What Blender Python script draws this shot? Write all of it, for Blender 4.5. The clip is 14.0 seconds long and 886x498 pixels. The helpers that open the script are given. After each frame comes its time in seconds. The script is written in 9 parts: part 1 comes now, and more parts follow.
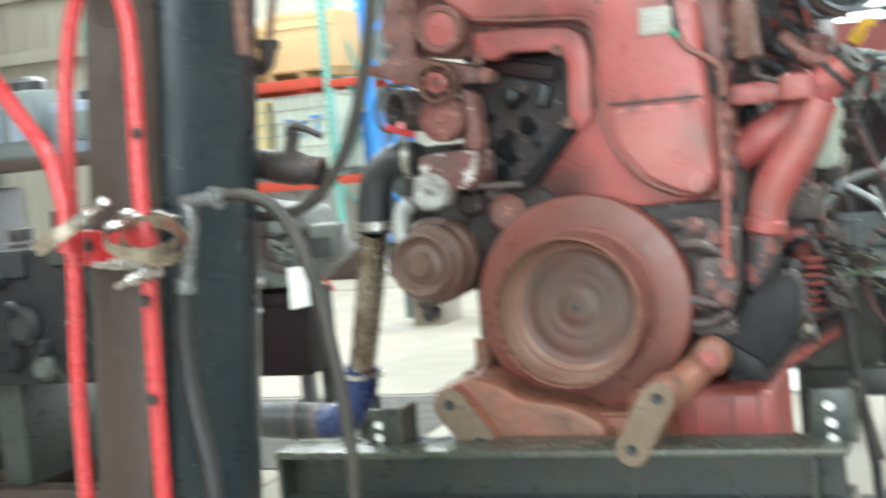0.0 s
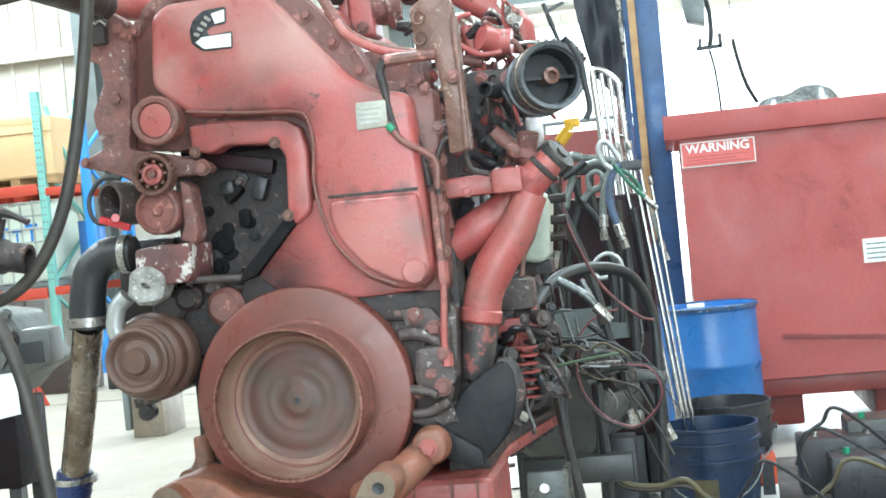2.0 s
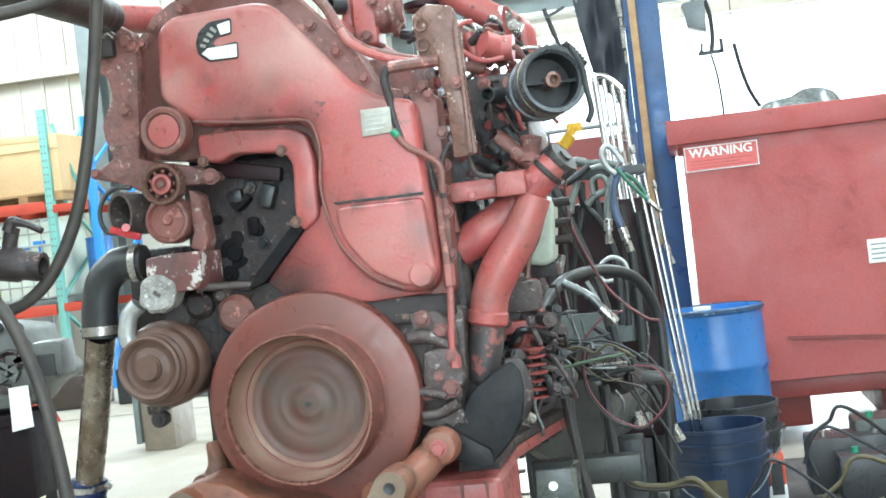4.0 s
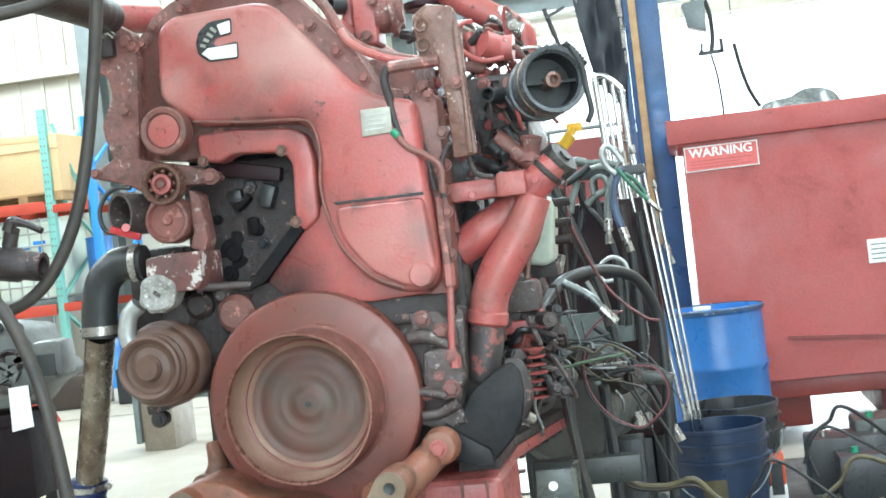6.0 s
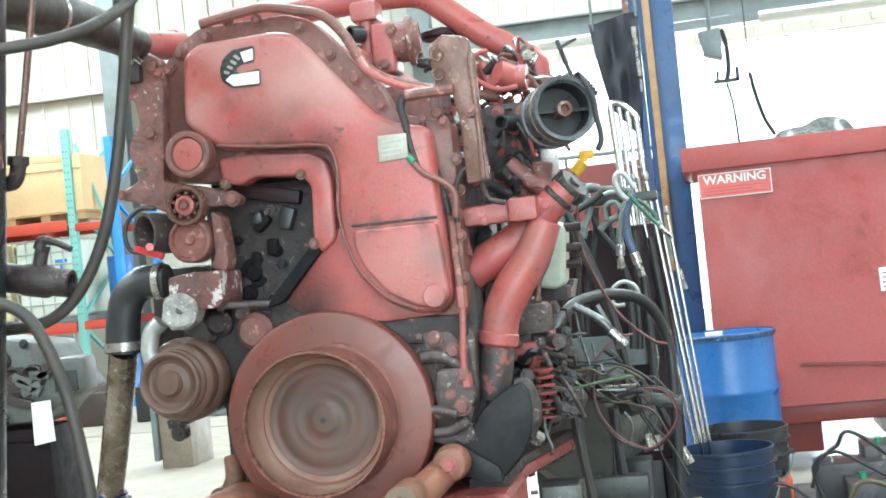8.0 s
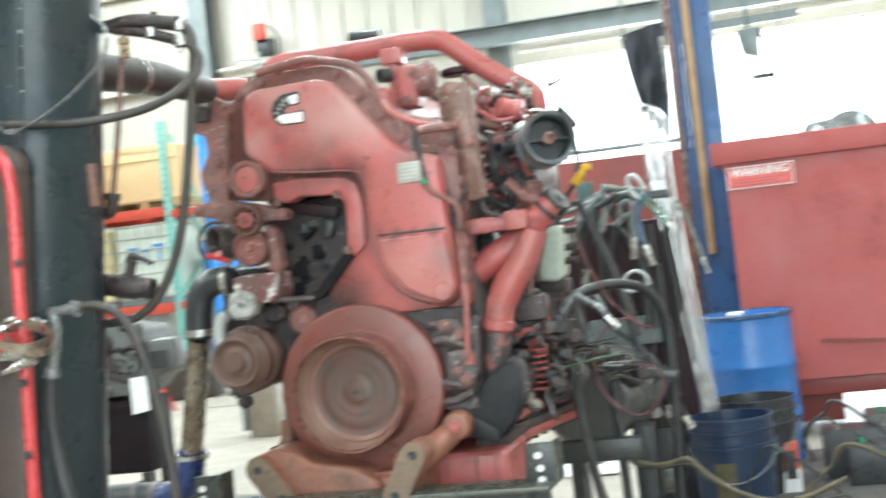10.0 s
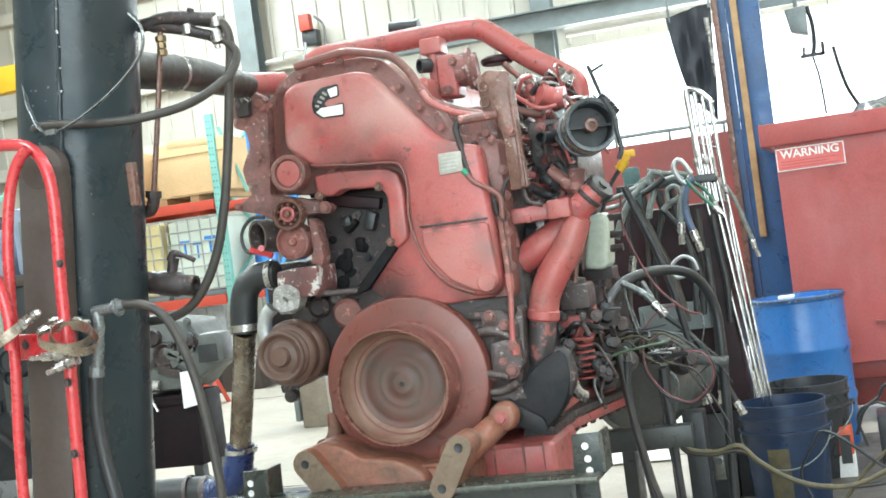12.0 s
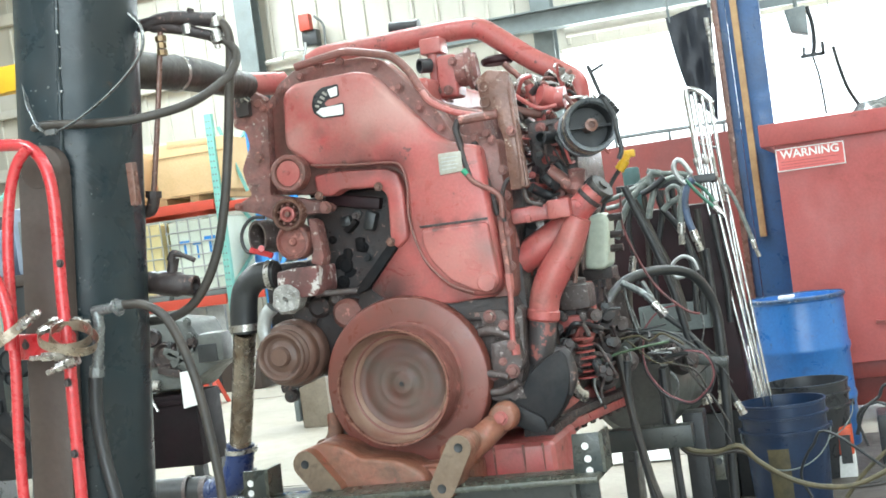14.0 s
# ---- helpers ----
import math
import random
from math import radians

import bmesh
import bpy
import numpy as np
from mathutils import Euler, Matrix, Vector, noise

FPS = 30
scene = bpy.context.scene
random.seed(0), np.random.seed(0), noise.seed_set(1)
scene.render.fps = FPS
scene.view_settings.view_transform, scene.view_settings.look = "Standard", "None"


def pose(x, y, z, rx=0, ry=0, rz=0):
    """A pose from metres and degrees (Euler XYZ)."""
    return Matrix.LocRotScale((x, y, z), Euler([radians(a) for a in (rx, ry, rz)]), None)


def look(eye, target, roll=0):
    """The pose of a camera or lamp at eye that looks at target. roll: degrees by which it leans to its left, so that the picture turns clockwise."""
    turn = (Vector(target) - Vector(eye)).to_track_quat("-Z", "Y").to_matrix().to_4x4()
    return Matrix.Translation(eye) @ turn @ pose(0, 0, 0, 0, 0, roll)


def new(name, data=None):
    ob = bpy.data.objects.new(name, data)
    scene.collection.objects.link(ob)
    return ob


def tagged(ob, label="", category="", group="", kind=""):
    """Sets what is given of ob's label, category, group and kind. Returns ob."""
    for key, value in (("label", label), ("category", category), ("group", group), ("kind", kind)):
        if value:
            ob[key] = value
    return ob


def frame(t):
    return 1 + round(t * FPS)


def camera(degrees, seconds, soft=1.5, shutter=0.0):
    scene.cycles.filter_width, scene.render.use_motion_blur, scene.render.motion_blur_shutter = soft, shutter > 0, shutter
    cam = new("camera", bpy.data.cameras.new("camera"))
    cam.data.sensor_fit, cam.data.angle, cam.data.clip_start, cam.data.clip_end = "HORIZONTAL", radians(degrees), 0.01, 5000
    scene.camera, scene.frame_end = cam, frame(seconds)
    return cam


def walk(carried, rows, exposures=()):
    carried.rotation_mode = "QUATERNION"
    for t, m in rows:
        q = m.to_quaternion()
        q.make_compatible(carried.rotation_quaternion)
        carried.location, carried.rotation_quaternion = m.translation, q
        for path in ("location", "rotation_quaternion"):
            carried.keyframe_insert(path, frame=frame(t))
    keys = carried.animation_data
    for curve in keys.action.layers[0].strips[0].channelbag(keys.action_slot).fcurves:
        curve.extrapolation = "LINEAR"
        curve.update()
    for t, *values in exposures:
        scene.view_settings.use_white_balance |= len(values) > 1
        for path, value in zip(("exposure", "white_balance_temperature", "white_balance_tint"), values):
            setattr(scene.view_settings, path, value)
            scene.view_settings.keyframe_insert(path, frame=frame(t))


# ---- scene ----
cam = camera(35.9, 14.0, soft=1.7, shutter=0.8)
PATH = [
    (0, (0.718, -2.454, 1.091), (-0.018, -0.600, 0.939), -5.5),
    (0.5, (0.717, -2.458, 1.056), (0.170, -0.544, 0.869), -8.3),
    (1, (0.733, -2.464, 1.042), (0.301, -0.513, 0.945), -8.3),
    (1.5, (0.728, -2.471, 1.040), (0.376, -0.503, 1.085), -5.5),
    (2, (0.725, -2.448, 1.051), (0.384, -0.477, 1.024), -5.6),
    (2.5, (0.725, -2.464, 1.048), (0.377, -0.494, 1.038), -6.1),
    (3, (0.731, -2.483, 1.036), (0.382, -0.514, 1.027), -6.6),
    (5.5, (0.731, -2.483, 1.036), (0.382, -0.514, 1.027), -6.6),
    (6, (0.731, -2.483, 1.036), (0.382, -0.514, 1.027), -6.6),
    (6.5, (0.732, -2.488, 1.036), (0.381, -0.519, 1.031), -6.6),
    (7, (0.732, -2.489, 1.034), (0.377, -0.521, 1.039), -6.5),
    (7.5, (0.733, -2.491, 1.030), (0.368, -0.525, 1.058), -6.1),
    (9.8, (1.054, -3.135, 1.072), (0.607, -1.186, 1.085), -6.5),
    (10, (1.091, -3.151, 1.075), (0.580, -1.217, 1.080), -6.5),
    (10.5, (1.130, -3.186, 1.078), (0.527, -1.279, 1.078), -6.9),
    (11, (1.108, -3.124, 1.084), (0.520, -1.199, 1.078), -7.3),
    (11.5, (1.108, -3.127, 1.084), (0.522, -1.214, 1.078), -7.6),
    (12, (1.108, -3.127, 1.084), (0.522, -1.214, 1.078), -7.6),
    (12.5, (1.108, -3.127, 1.084), (0.522, -1.214, 1.078), -7.6),
    (13, (1.108, -3.127, 1.084), (0.522, -1.214, 1.078), -7.6),
    (13.5, (1.108, -3.127, 1.084), (0.522, -1.214, 1.078), -7.6),
    (14, (1.108, -3.127, 1.084), (0.522, -1.214, 1.078), -7.6),
]
walk(cam, [(t, look(eye, target, roll)) for t, eye, target, roll in PATH],
     exposures=[(0, 0.40, 6350, 7), (0.5, 0.68, 6050, 5), (1, 0.64, 6000, 5), (1.5, 0.46, 6000, 5), (3, 0.43, 6000, 5), (7.5, 0.45, 6050, 5), (10, 0.32, 6300, 7), (14, 0.38, 6250, 7)])

# ---- world, daylight ----
SUN_EL, SUN_AZ = 48, 205
world = bpy.data.worlds.new("sky")
scene.world = world
world.use_nodes = True
wn = world.node_tree
sky = wn.nodes.new("ShaderNodeTexSky")
sky.sky_type, sky.sun_disc = "NISHITA", False
sky.sun_elevation, sky.sun_rotation = radians(SUN_EL), radians(SUN_AZ)
wn.links.new(sky.outputs[0], wn.nodes["Background"].inputs[0])
wn.nodes["Background"].inputs[1].default_value = 0.12
sun = new("sun", bpy.data.lights.new("sun", "SUN"))
sun.data.energy, sun.data.angle, sun.data.color = 2.0, radians(3), (1, 0.96, 0.9)
sun.matrix_world = look((0, 0, 20), (0 + 6 * math.sin(radians(SUN_AZ)), -6 * math.cos(radians(SUN_AZ)) * -1, 20 - 6.7))


def opening_light(name, at, target, w, h, watts, colour):
    """Daylight that enters through an opening of the building."""
    lamp = new(name, bpy.data.lights.new(name, "AREA"))
    lamp.data.shape, lamp.data.size, lamp.data.size_y = "RECTANGLE", w, h
    lamp.data.energy, lamp.data.color = watts, colour
    lamp.matrix_world = look(at, target)
    return lamp


opening_light("back_door_daylight", (2.0, 12.3, 1.6), (1.2, 0, 1.0), 7.6, 3.0, 620, (0.87, 0.97, 1.0))
opening_light("bay_door_daylight", (2.0, -8.1, 2.2), (0.4, 0, 0.9), 6.6, 4.2, 450, (0.88, 0.98, 1.0))
for sx in (-6.0, -1.0, 4.0):
    for sy in (-4.0, 2.5, 9.0):
        opening_light("skylight_daylight", (sx, sy, 5.44), (sx, sy + 0.01, 0), 1.4, 3.0, (430 if sy > 5 else 330) if sx < -3 else 240, (0.88, 0.98, 1.0))


# ---- building blocks ----
WORLD_AT = {}


def thing(name, at, label, category, group="", kind=""):
    """An Empty at the base of a thing that carries its parts."""
    ob = new(name)
    ob.empty_display_size = 0.05
    ob.location = at
    WORLD_AT[ob] = Vector(at)
    return tagged(ob, label, category, group, kind)


def finish(bm, smooth=35):
    bmesh.ops.remove_doubles(bm, verts=bm.verts, dist=1e-5)
    bmesh.ops.recalc_face_normals(bm, faces=bm.faces)
    limit = radians(smooth)
    for f in bm.faces:
        f.smooth = True
    for e in bm.edges:
        if len(e.link_faces) == 2 and e.calc_face_angle(0) > limit:
            e.smooth = False


def part(name, bm, material, parent=None, label="", kind="", origin=None, smooth=35):
    """Link a bmesh, in world coordinates, as ONE mesh object under a thing or part."""
    finish(bm, smooth)
    if origin is None:
        lo = Vector([min(v.co[i] for v in bm.verts) for i in range(3)])
        hi = Vector([max(v.co[i] for v in bm.verts) for i in range(3)])
        origin = (lo + hi) / 2
        if parent is None:
            origin.z = lo.z
    origin = Vector(origin)
    bmesh.ops.translate(bm, verts=bm.verts, vec=-origin)
    me = bpy.data.meshes.new(name)
    bm.to_mesh(me)
    bm.free()
    me.materials.append(material)
    ob = new(name, me)
    base = Vector((0, 0, 0))
    if parent is not None:
        ob.parent = parent
        base = WORLD_AT[parent]
    ob.location = origin - base
    WORLD_AT[ob] = origin
    return tagged(ob, label, "", "", kind)


def solo(name, bm, material, label, category, group="", kind="", smooth=35):
    """A thing that is one mesh."""
    return tagged(part(name, bm, material, smooth=smooth), label, category, group, kind)


def axes(d):
    """Two unit vectors square to d."""
    d = Vector(d).normalized()
    a = d.cross(Vector((0, 0, 1)))
    if a.length < 1e-3:
        a = Vector((1, 0, 0))
    a.normalize()
    return a, d.cross(a).normalized()


def box(bm, lo, hi, bevel=0.0, turn=None, seg=2):
    """A box from corner to corner, its edges rounded by bevel; turn is a matrix about its centre."""
    made = bmesh.ops.create_cube(bm, size=1)["verts"]
    lo, hi = Vector(lo), Vector(hi)
    size, c = hi - lo, (lo + hi) / 2
    for v in made:
        v.co = Vector((v.co.x * abs(size.x), v.co.y * abs(size.y), v.co.z * abs(size.z)))
    if bevel > 0:
        edges = list({e for v in made for e in v.link_edges})
        res = bmesh.ops.bevel(bm, geom=edges, offset=min(bevel, 0.45 * min(abs(s) for s in size)), segments=seg, affect="EDGES", profile=0.6)
        made = list({v for f in res["faces"] for v in f.verts} | {v for v in made if v.is_valid})
    m = Matrix.Translation(c) @ (turn.to_4x4() if turn else Matrix())
    bmesh.ops.transform(bm, matrix=m, verts=made)
    return made


def bar(bm, a, b, w, h, bevel=0.0, up=(0, 0, 1)):
    """A box of section w x h from a to b."""
    a, b = Vector(a), Vector(b)
    d = (b - a)
    n = d.normalized()
    side = n.cross(Vector(up))
    if side.length < 1e-4:
        side = Vector((1, 0, 0))
    side.normalize()
    top = side.cross(n)
    turn = Matrix((side, n, top)).transposed()
    c, L = (a + b) / 2, d.length
    return box(bm, c - Vector((w, L, h)) / 2, c + Vector((w, L, h)) / 2, bevel, turn)


def lathe(bm, origin, axis, profile, seg=32, arc=360):
    """A turned body: profile of (radius, distance along the axis)."""
    a, b = axes(axis)
    d = Vector(axis).normalized()
    o = Vector(origin)
    rings = []
    full = arc >= 360
    n = seg if full else seg + 1
    for r, s in profile:
        if r < 1e-5:
            rings.append([bm.verts.new(o + d * s)])
        else:
            rings.append([bm.verts.new(o + d * s + (a * math.cos(radians(arc) * i / seg) + b * math.sin(radians(arc) * i / seg)) * r) for i in range(n)])
    for p, q in zip(rings, rings[1:]):
        for i in range(seg):
            j = (i + 1) % n
            vs = []
            for v in (p[i % len(p)], p[j % len(p)], q[j % len(q)], q[i % len(q)]):
                if v not in vs:
                    vs.append(v)
            if len(vs) > 2:
                bm.faces.new(vs)


def rod(bm, a, b, r, r2=None, seg=16, bevel=0.0):
    """A round bar with closed ends from a to b."""
    a, b = Vector(a), Vector(b)
    r2 = r if r2 is None else r2
    L = (b - a).length
    e = min(bevel, 0.4 * L, 0.6 * min(r, r2)) if bevel else 0
    prof = [(0, 0), (r - e, 0), (r, e), (r2, L - e), (r2 - e, L), (0, L)] if e else [(0, 0), (r, 0), (r2, L), (0, L)]
    lathe(bm, a, b - a, prof, seg)


def curve_points(pts, per=8):
    """A smooth line through the points."""
    p = [Vector(q) for q in pts]
    if len(p) == 2:
        return p
    p = [2 * p[0] - p[1]] + p + [2 * p[-1] - p[-2]]
    out = []
    for i in range(1, len(p) - 2):
        a, b, c, d = p[i - 1 : i + 3]
        for k in range(per):
            t = k / per
            out.append(0.5 * (2 * b + (c - a) * t + (2 * a - 5 * b + 4 * c - d) * t * t + (3 * b - a - 3 * c + d) * t**3))
    return out + [p[-2]]


def tube(bm, pts, r, seg=10, per=8, wall=0.0, ribs=0.0):
    """A pipe or hose along a smooth line; r may be a list, one for each given point; ribs: corrugation."""
    rs = list(r) if isinstance(r, (list, tuple)) else None
    line = curve_points(pts, per)
    n = len(line)
    radius = []
    for i in range(n):
        if rs:
            s = i / (n - 1) * (len(rs) - 1)
            k = min(int(s), len(rs) - 2)
            radius.append(rs[k] + (rs[k + 1] - rs[k]) * (s - k))
        else:
            radius.append(r)
        if ribs and i % 2:
            radius[-1] *= 1 + ribs
    side = None
    rings = []
    for i, c in enumerate(line):
        d = (line[min(i + 1, n - 1)] - line[max(i - 1, 0)]).normalized()
        if side is None:
            side, _ = axes(d)
        side = (side - d * side.dot(d)).normalized()
        other = d.cross(side)
        rings.append([bm.verts.new(c + (side * math.cos(math.tau * k / seg) + other * math.sin(math.tau * k / seg)) * radius[i]) for k in range(seg)])
    for p, q in zip(rings, rings[1:]):
        for k in range(seg):
            bm.faces.new((p[k], p[(k + 1) % seg], q[(k + 1) % seg], q[k]))
    for ring in (rings[0], rings[-1]):
        if wall:
            c = sum((v.co for v in ring), Vector()) / seg
            inner = [bm.verts.new(c + (v.co - c) * (1 - wall)) for v in ring]
            for k in range(seg):
                bm.faces.new((ring[k], ring[(k + 1) % seg], inner[(k + 1) % seg], inner[k]))
            d = (line[1] - line[0]) if ring is rings[0] else (line[-2] - line[-1])
            deep = [bm.verts.new(v.co + d.normalized() * radius[0] * 1.5) for v in inner]
            for k in range(seg):
                bm.faces.new((inner[k], inner[(k + 1) % seg], deep[(k + 1) % seg], deep[k]))
            bm.faces.new(deep)
        else:
            bm.faces.new(ring)


def plate(bm, outline, y0, y1, bevel=0.0, seg=2, draft=0.0):
    """A plate that stands in the xz plane, from y0 (its front) to y1, with a rounded front edge."""
    back = [bm.verts.new((x, y1, z)) for x, z in outline]
    front = [bm.verts.new((x, y0, z)) for x, z in outline]
    n = len(outline)
    sides = [bm.faces.new((front[i], front[(i + 1) % n], back[(i + 1) % n], back[i])) for i in range(n)]
    f = bm.faces.new(front)
    bm.faces.new(back[::-1])
    bmesh.ops.recalc_face_normals(bm, faces=sides + [f])
    if bevel:
        edges = [e for e in f.edges]
        bmesh.ops.bevel(bm, geom=edges, offset=bevel, segments=seg, affect="EDGES", profile=0.5, clamp_overlap=True)


def rounded(pts, r, n=4):
    """An outline with its corners rounded by r."""
    out = []
    m = len(pts)
    for i in range(m):
        p, a, b = Vector(pts[i]), Vector(pts[i - 1]), Vector(pts[(i + 1) % m])
        u, v = (a - p), (b - p)
        k = min(r, 0.45 * u.length, 0.45 * v.length)
        s, e = p + u.normalized() * k, p + v.normalized() * k
        for j in range(n + 1):
            t = j / n
            q = s * (1 - t) ** 2 + p * 2 * t * (1 - t) + e * t * t
            out.append((q.x, q.y))
    return out


def bolt_head(bm, at, r, axis=(0, -1, 0), washer=True):
    """A hexagon bolt head, with its washer, that stands up along axis."""
    at, d = Vector(at), Vector(axis).normalized()
    if washer:
        lathe(bm, at, d, [(0, 0), (r * 1.35, 0), (r * 1.35, r * 0.22), (0, r * 0.22)], 14)
    lathe(bm, at + d * r * 0.2, d, [(r, 0), (r, r * 0.62), (r * 0.85, r * 0.75), (0, r * 0.75)], 6)


def rough_up(bm, amount, scale=6.0, seed=0):
    """Uneven the surface a little."""
    for v in bm.verts:
        v.co += Vector(noise.noise_vector(v.co * scale + Vector((seed, 0, 0)))) * amount


# ---- materials ----
def stuff(name, colour, rough=0.5, metal=0.0, second=None, mix=0.5, scale=6.0, fine=90.0, bump=0.15, third=None, spots=0.0, coat=0.0, spec=0.5, stains=(), grime=0.0, dirt=(0.03, 0.02, 0.018)):
    """A surface: its colour, a second colour in patches of size 1/scale, a third in sharp spots, grain and fine relief."""
    m = bpy.data.materials.new(name)
    m.use_nodes = True
    t = m.node_tree
    N, L = t.nodes, t.links
    b = N["Principled BSDF"]
    co = N.new("ShaderNodeTexCoord")
    geo = N.new("ShaderNodeNewGeometry")
    patches = N.new("ShaderNodeTexNoise")
    patches.inputs["Scale"].default_value, patches.inputs["Detail"].default_value, patches.inputs["Roughness"].default_value = scale, 7, 0.62
    L.new(geo.outputs["Position"], patches.inputs["Vector"])
    grain = N.new("ShaderNodeTexNoise")
    grain.inputs["Scale"].default_value, grain.inputs["Detail"].default_value = fine, 4
    L.new(co.outputs["Object"], grain.inputs["Vector"])
    ramp = N.new("ShaderNodeValToRGB")
    ramp.color_ramp.elements[0].position, ramp.color_ramp.elements[1].position = 0.5 - 0.22 * (0.4 + mix), 0.78 - 0.28 * mix
    L.new(patches.outputs["Fac"], ramp.inputs[0])
    second = second or tuple(c * 0.75 for c in colour)
    blend = N.new("ShaderNodeMix")
    blend.data_type = "RGBA"
    blend.inputs["A"].default_value, blend.inputs["B"].default_value = (*colour, 1), (*second, 1)
    L.new(ramp.outputs[0], blend.inputs["Factor"])
    shade = N.new("ShaderNodeMix")
    shade.data_type, shade.blend_type = "RGBA", "MULTIPLY"
    shade.inputs["Factor"].default_value = 0.35
    L.new(blend.outputs["Result"], shade.inputs["A"])
    L.new(grain.outputs["Color"], shade.inputs["B"])
    desat = N.new("ShaderNodeMapRange")
    desat.inputs["From Min"].default_value, desat.inputs["From Max"].default_value = 0.3, 0.7
    desat.inputs["To Min"].default_value, desat.inputs["To Max"].default_value = 0.55, 1.0
    L.new(grain.outputs["Fac"], desat.inputs["Value"])
    L.new(desat.outputs[0], shade.inputs["B"])
    last = shade.outputs["Result"]
    if third:
        chips = N.new("ShaderNodeTexNoise")
        chips.inputs["Scale"].default_value, chips.inputs["Detail"].default_value, chips.inputs["Roughness"].default_value = scale * 3.1, 8, 0.7
        L.new(geo.outputs["Position"], chips.inputs["Vector"])
        cut = N.new("ShaderNodeValToRGB")
        cut.color_ramp.elements[0].position, cut.color_ramp.elements[1].position = 0.66 - 0.2 * spots, 0.70 - 0.2 * spots
        L.new(chips.outputs["Fac"], cut.inputs[0])
        over = N.new("ShaderNodeMix")
        over.data_type = "RGBA"
        over.inputs["B"].default_value = (*third, 1)
        L.new(cut.outputs[0], over.inputs["Factor"])
        L.new(last, over.inputs["A"])
        last = over.outputs["Result"]
    mottle = N.new("ShaderNodeTexNoise")
    mottle.inputs["Scale"].default_value, mottle.inputs["Detail"].default_value, mottle.inputs["Roughness"].default_value, mottle.inputs["Distortion"].default_value = scale * 2.3, 9, 0.72, 0.6
    L.new(geo.outputs["Position"], mottle.inputs["Vector"])
    if grime:
        film = N.new("ShaderNodeValToRGB")
        film.color_ramp.elements[0].position, film.color_ramp.elements[1].position = 0.62 - 0.2 * grime, 0.80 - 0.2 * grime
        L.new(mottle.outputs["Fac"], film.inputs[0])
        coatd = N.new("ShaderNodeMath")
        coatd.operation = "MULTIPLY"
        coatd.inputs[1].default_value = min(0.85, 0.35 + grime * 0.6)
        L.new(film.outputs[0], coatd.inputs[0])
        dirty = N.new("ShaderNodeMix")
        dirty.data_type = "RGBA"
        dirty.inputs["B"].default_value = (*dirt, 1)
        L.new(coatd.outputs[0], dirty.inputs["Factor"])
        L.new(last, dirty.inputs["A"])
        last = dirty.outputs["Result"]
    for at, reach, tint, depth in stains:
        far = N.new("ShaderNodeVectorMath")
        far.operation = "DISTANCE"
        far.inputs[1].default_value = at
        L.new(geo.outputs["Position"], far.inputs[0])
        near = N.new("ShaderNodeMapRange")
        near.inputs["From Min"].default_value, near.inputs["From Max"].default_value = 0.0, reach
        near.inputs["To Min"].default_value, near.inputs["To Max"].default_value = 0.75, -0.35
        L.new(far.outputs["Value"], near.inputs["Value"])
        torn = N.new("ShaderNodeMath")
        torn.operation, torn.use_clamp = "MULTIPLY_ADD", True
        torn.inputs[1].default_value = 1.1
        shift = N.new("ShaderNodeMath")
        shift.operation = "SUBTRACT"
        shift.inputs[1].default_value = 0.5
        L.new(near.outputs[0], shift.inputs[0])
        L.new(patches.outputs["Fac"], torn.inputs[0])
        L.new(shift.outputs[0], torn.inputs[2])
        level = N.new("ShaderNodeMath")
        level.operation = "MULTIPLY"
        level.inputs[1].default_value = depth
        L.new(torn.outputs[0], level.inputs[0])
        smear = N.new("ShaderNodeMix")
        smear.data_type = "RGBA"
        smear.inputs["B"].default_value = (*tint, 1)
        L.new(level.outputs[0], smear.inputs["Factor"])
        L.new(last, smear.inputs["A"])
        last = smear.outputs["Result"]
    L.new(last, b.inputs["Base Color"])
    rr = N.new("ShaderNodeMapRange")
    rr.inputs["To Min"].default_value, rr.inputs["To Max"].default_value = max(0.05, rough - 0.18), min(1, rough + 0.16)
    L.new(mottle.outputs["Fac"], rr.inputs["Value"])
    rr.inputs["From Min"].default_value, rr.inputs["From Max"].default_value = 0.3, 0.7
    L.new(rr.outputs[0], b.inputs["Roughness"])
    b.inputs["Metallic"].default_value = metal
    b.inputs["Specular IOR Level"].default_value = spec
    b.inputs["Coat Weight"].default_value = coat
    b.inputs["Coat Roughness"].default_value = 0.15
    if bump:
        bp = N.new("ShaderNodeBump")
        bp.inputs["Strength"].default_value, bp.inputs["Distance"].default_value = bump, 0.004
        both = N.new("ShaderNodeMath")
        both.operation = "MULTIPLY_ADD"
        both.inputs[1].default_value = 1.6
        L.new(mottle.outputs["Fac"], both.inputs[0])
        L.new(grain.outputs["Fac"], both.inputs[2])
        L.new(both.outputs[0], bp.inputs["Height"])
        L.new(bp.outputs[0], b.inputs["Normal"])
    return m


def glow(name, colour, strength):
    m = bpy.data.materials.new(name)
    m.use_nodes = True
    b = m.node_tree.nodes["Principled BSDF"]
    b.inputs["Base Color"].default_value = (*colour, 1)
    b.inputs["Emission Color"].default_value = (*colour, 1)
    b.inputs["Emission Strength"].default_value = strength
    return m


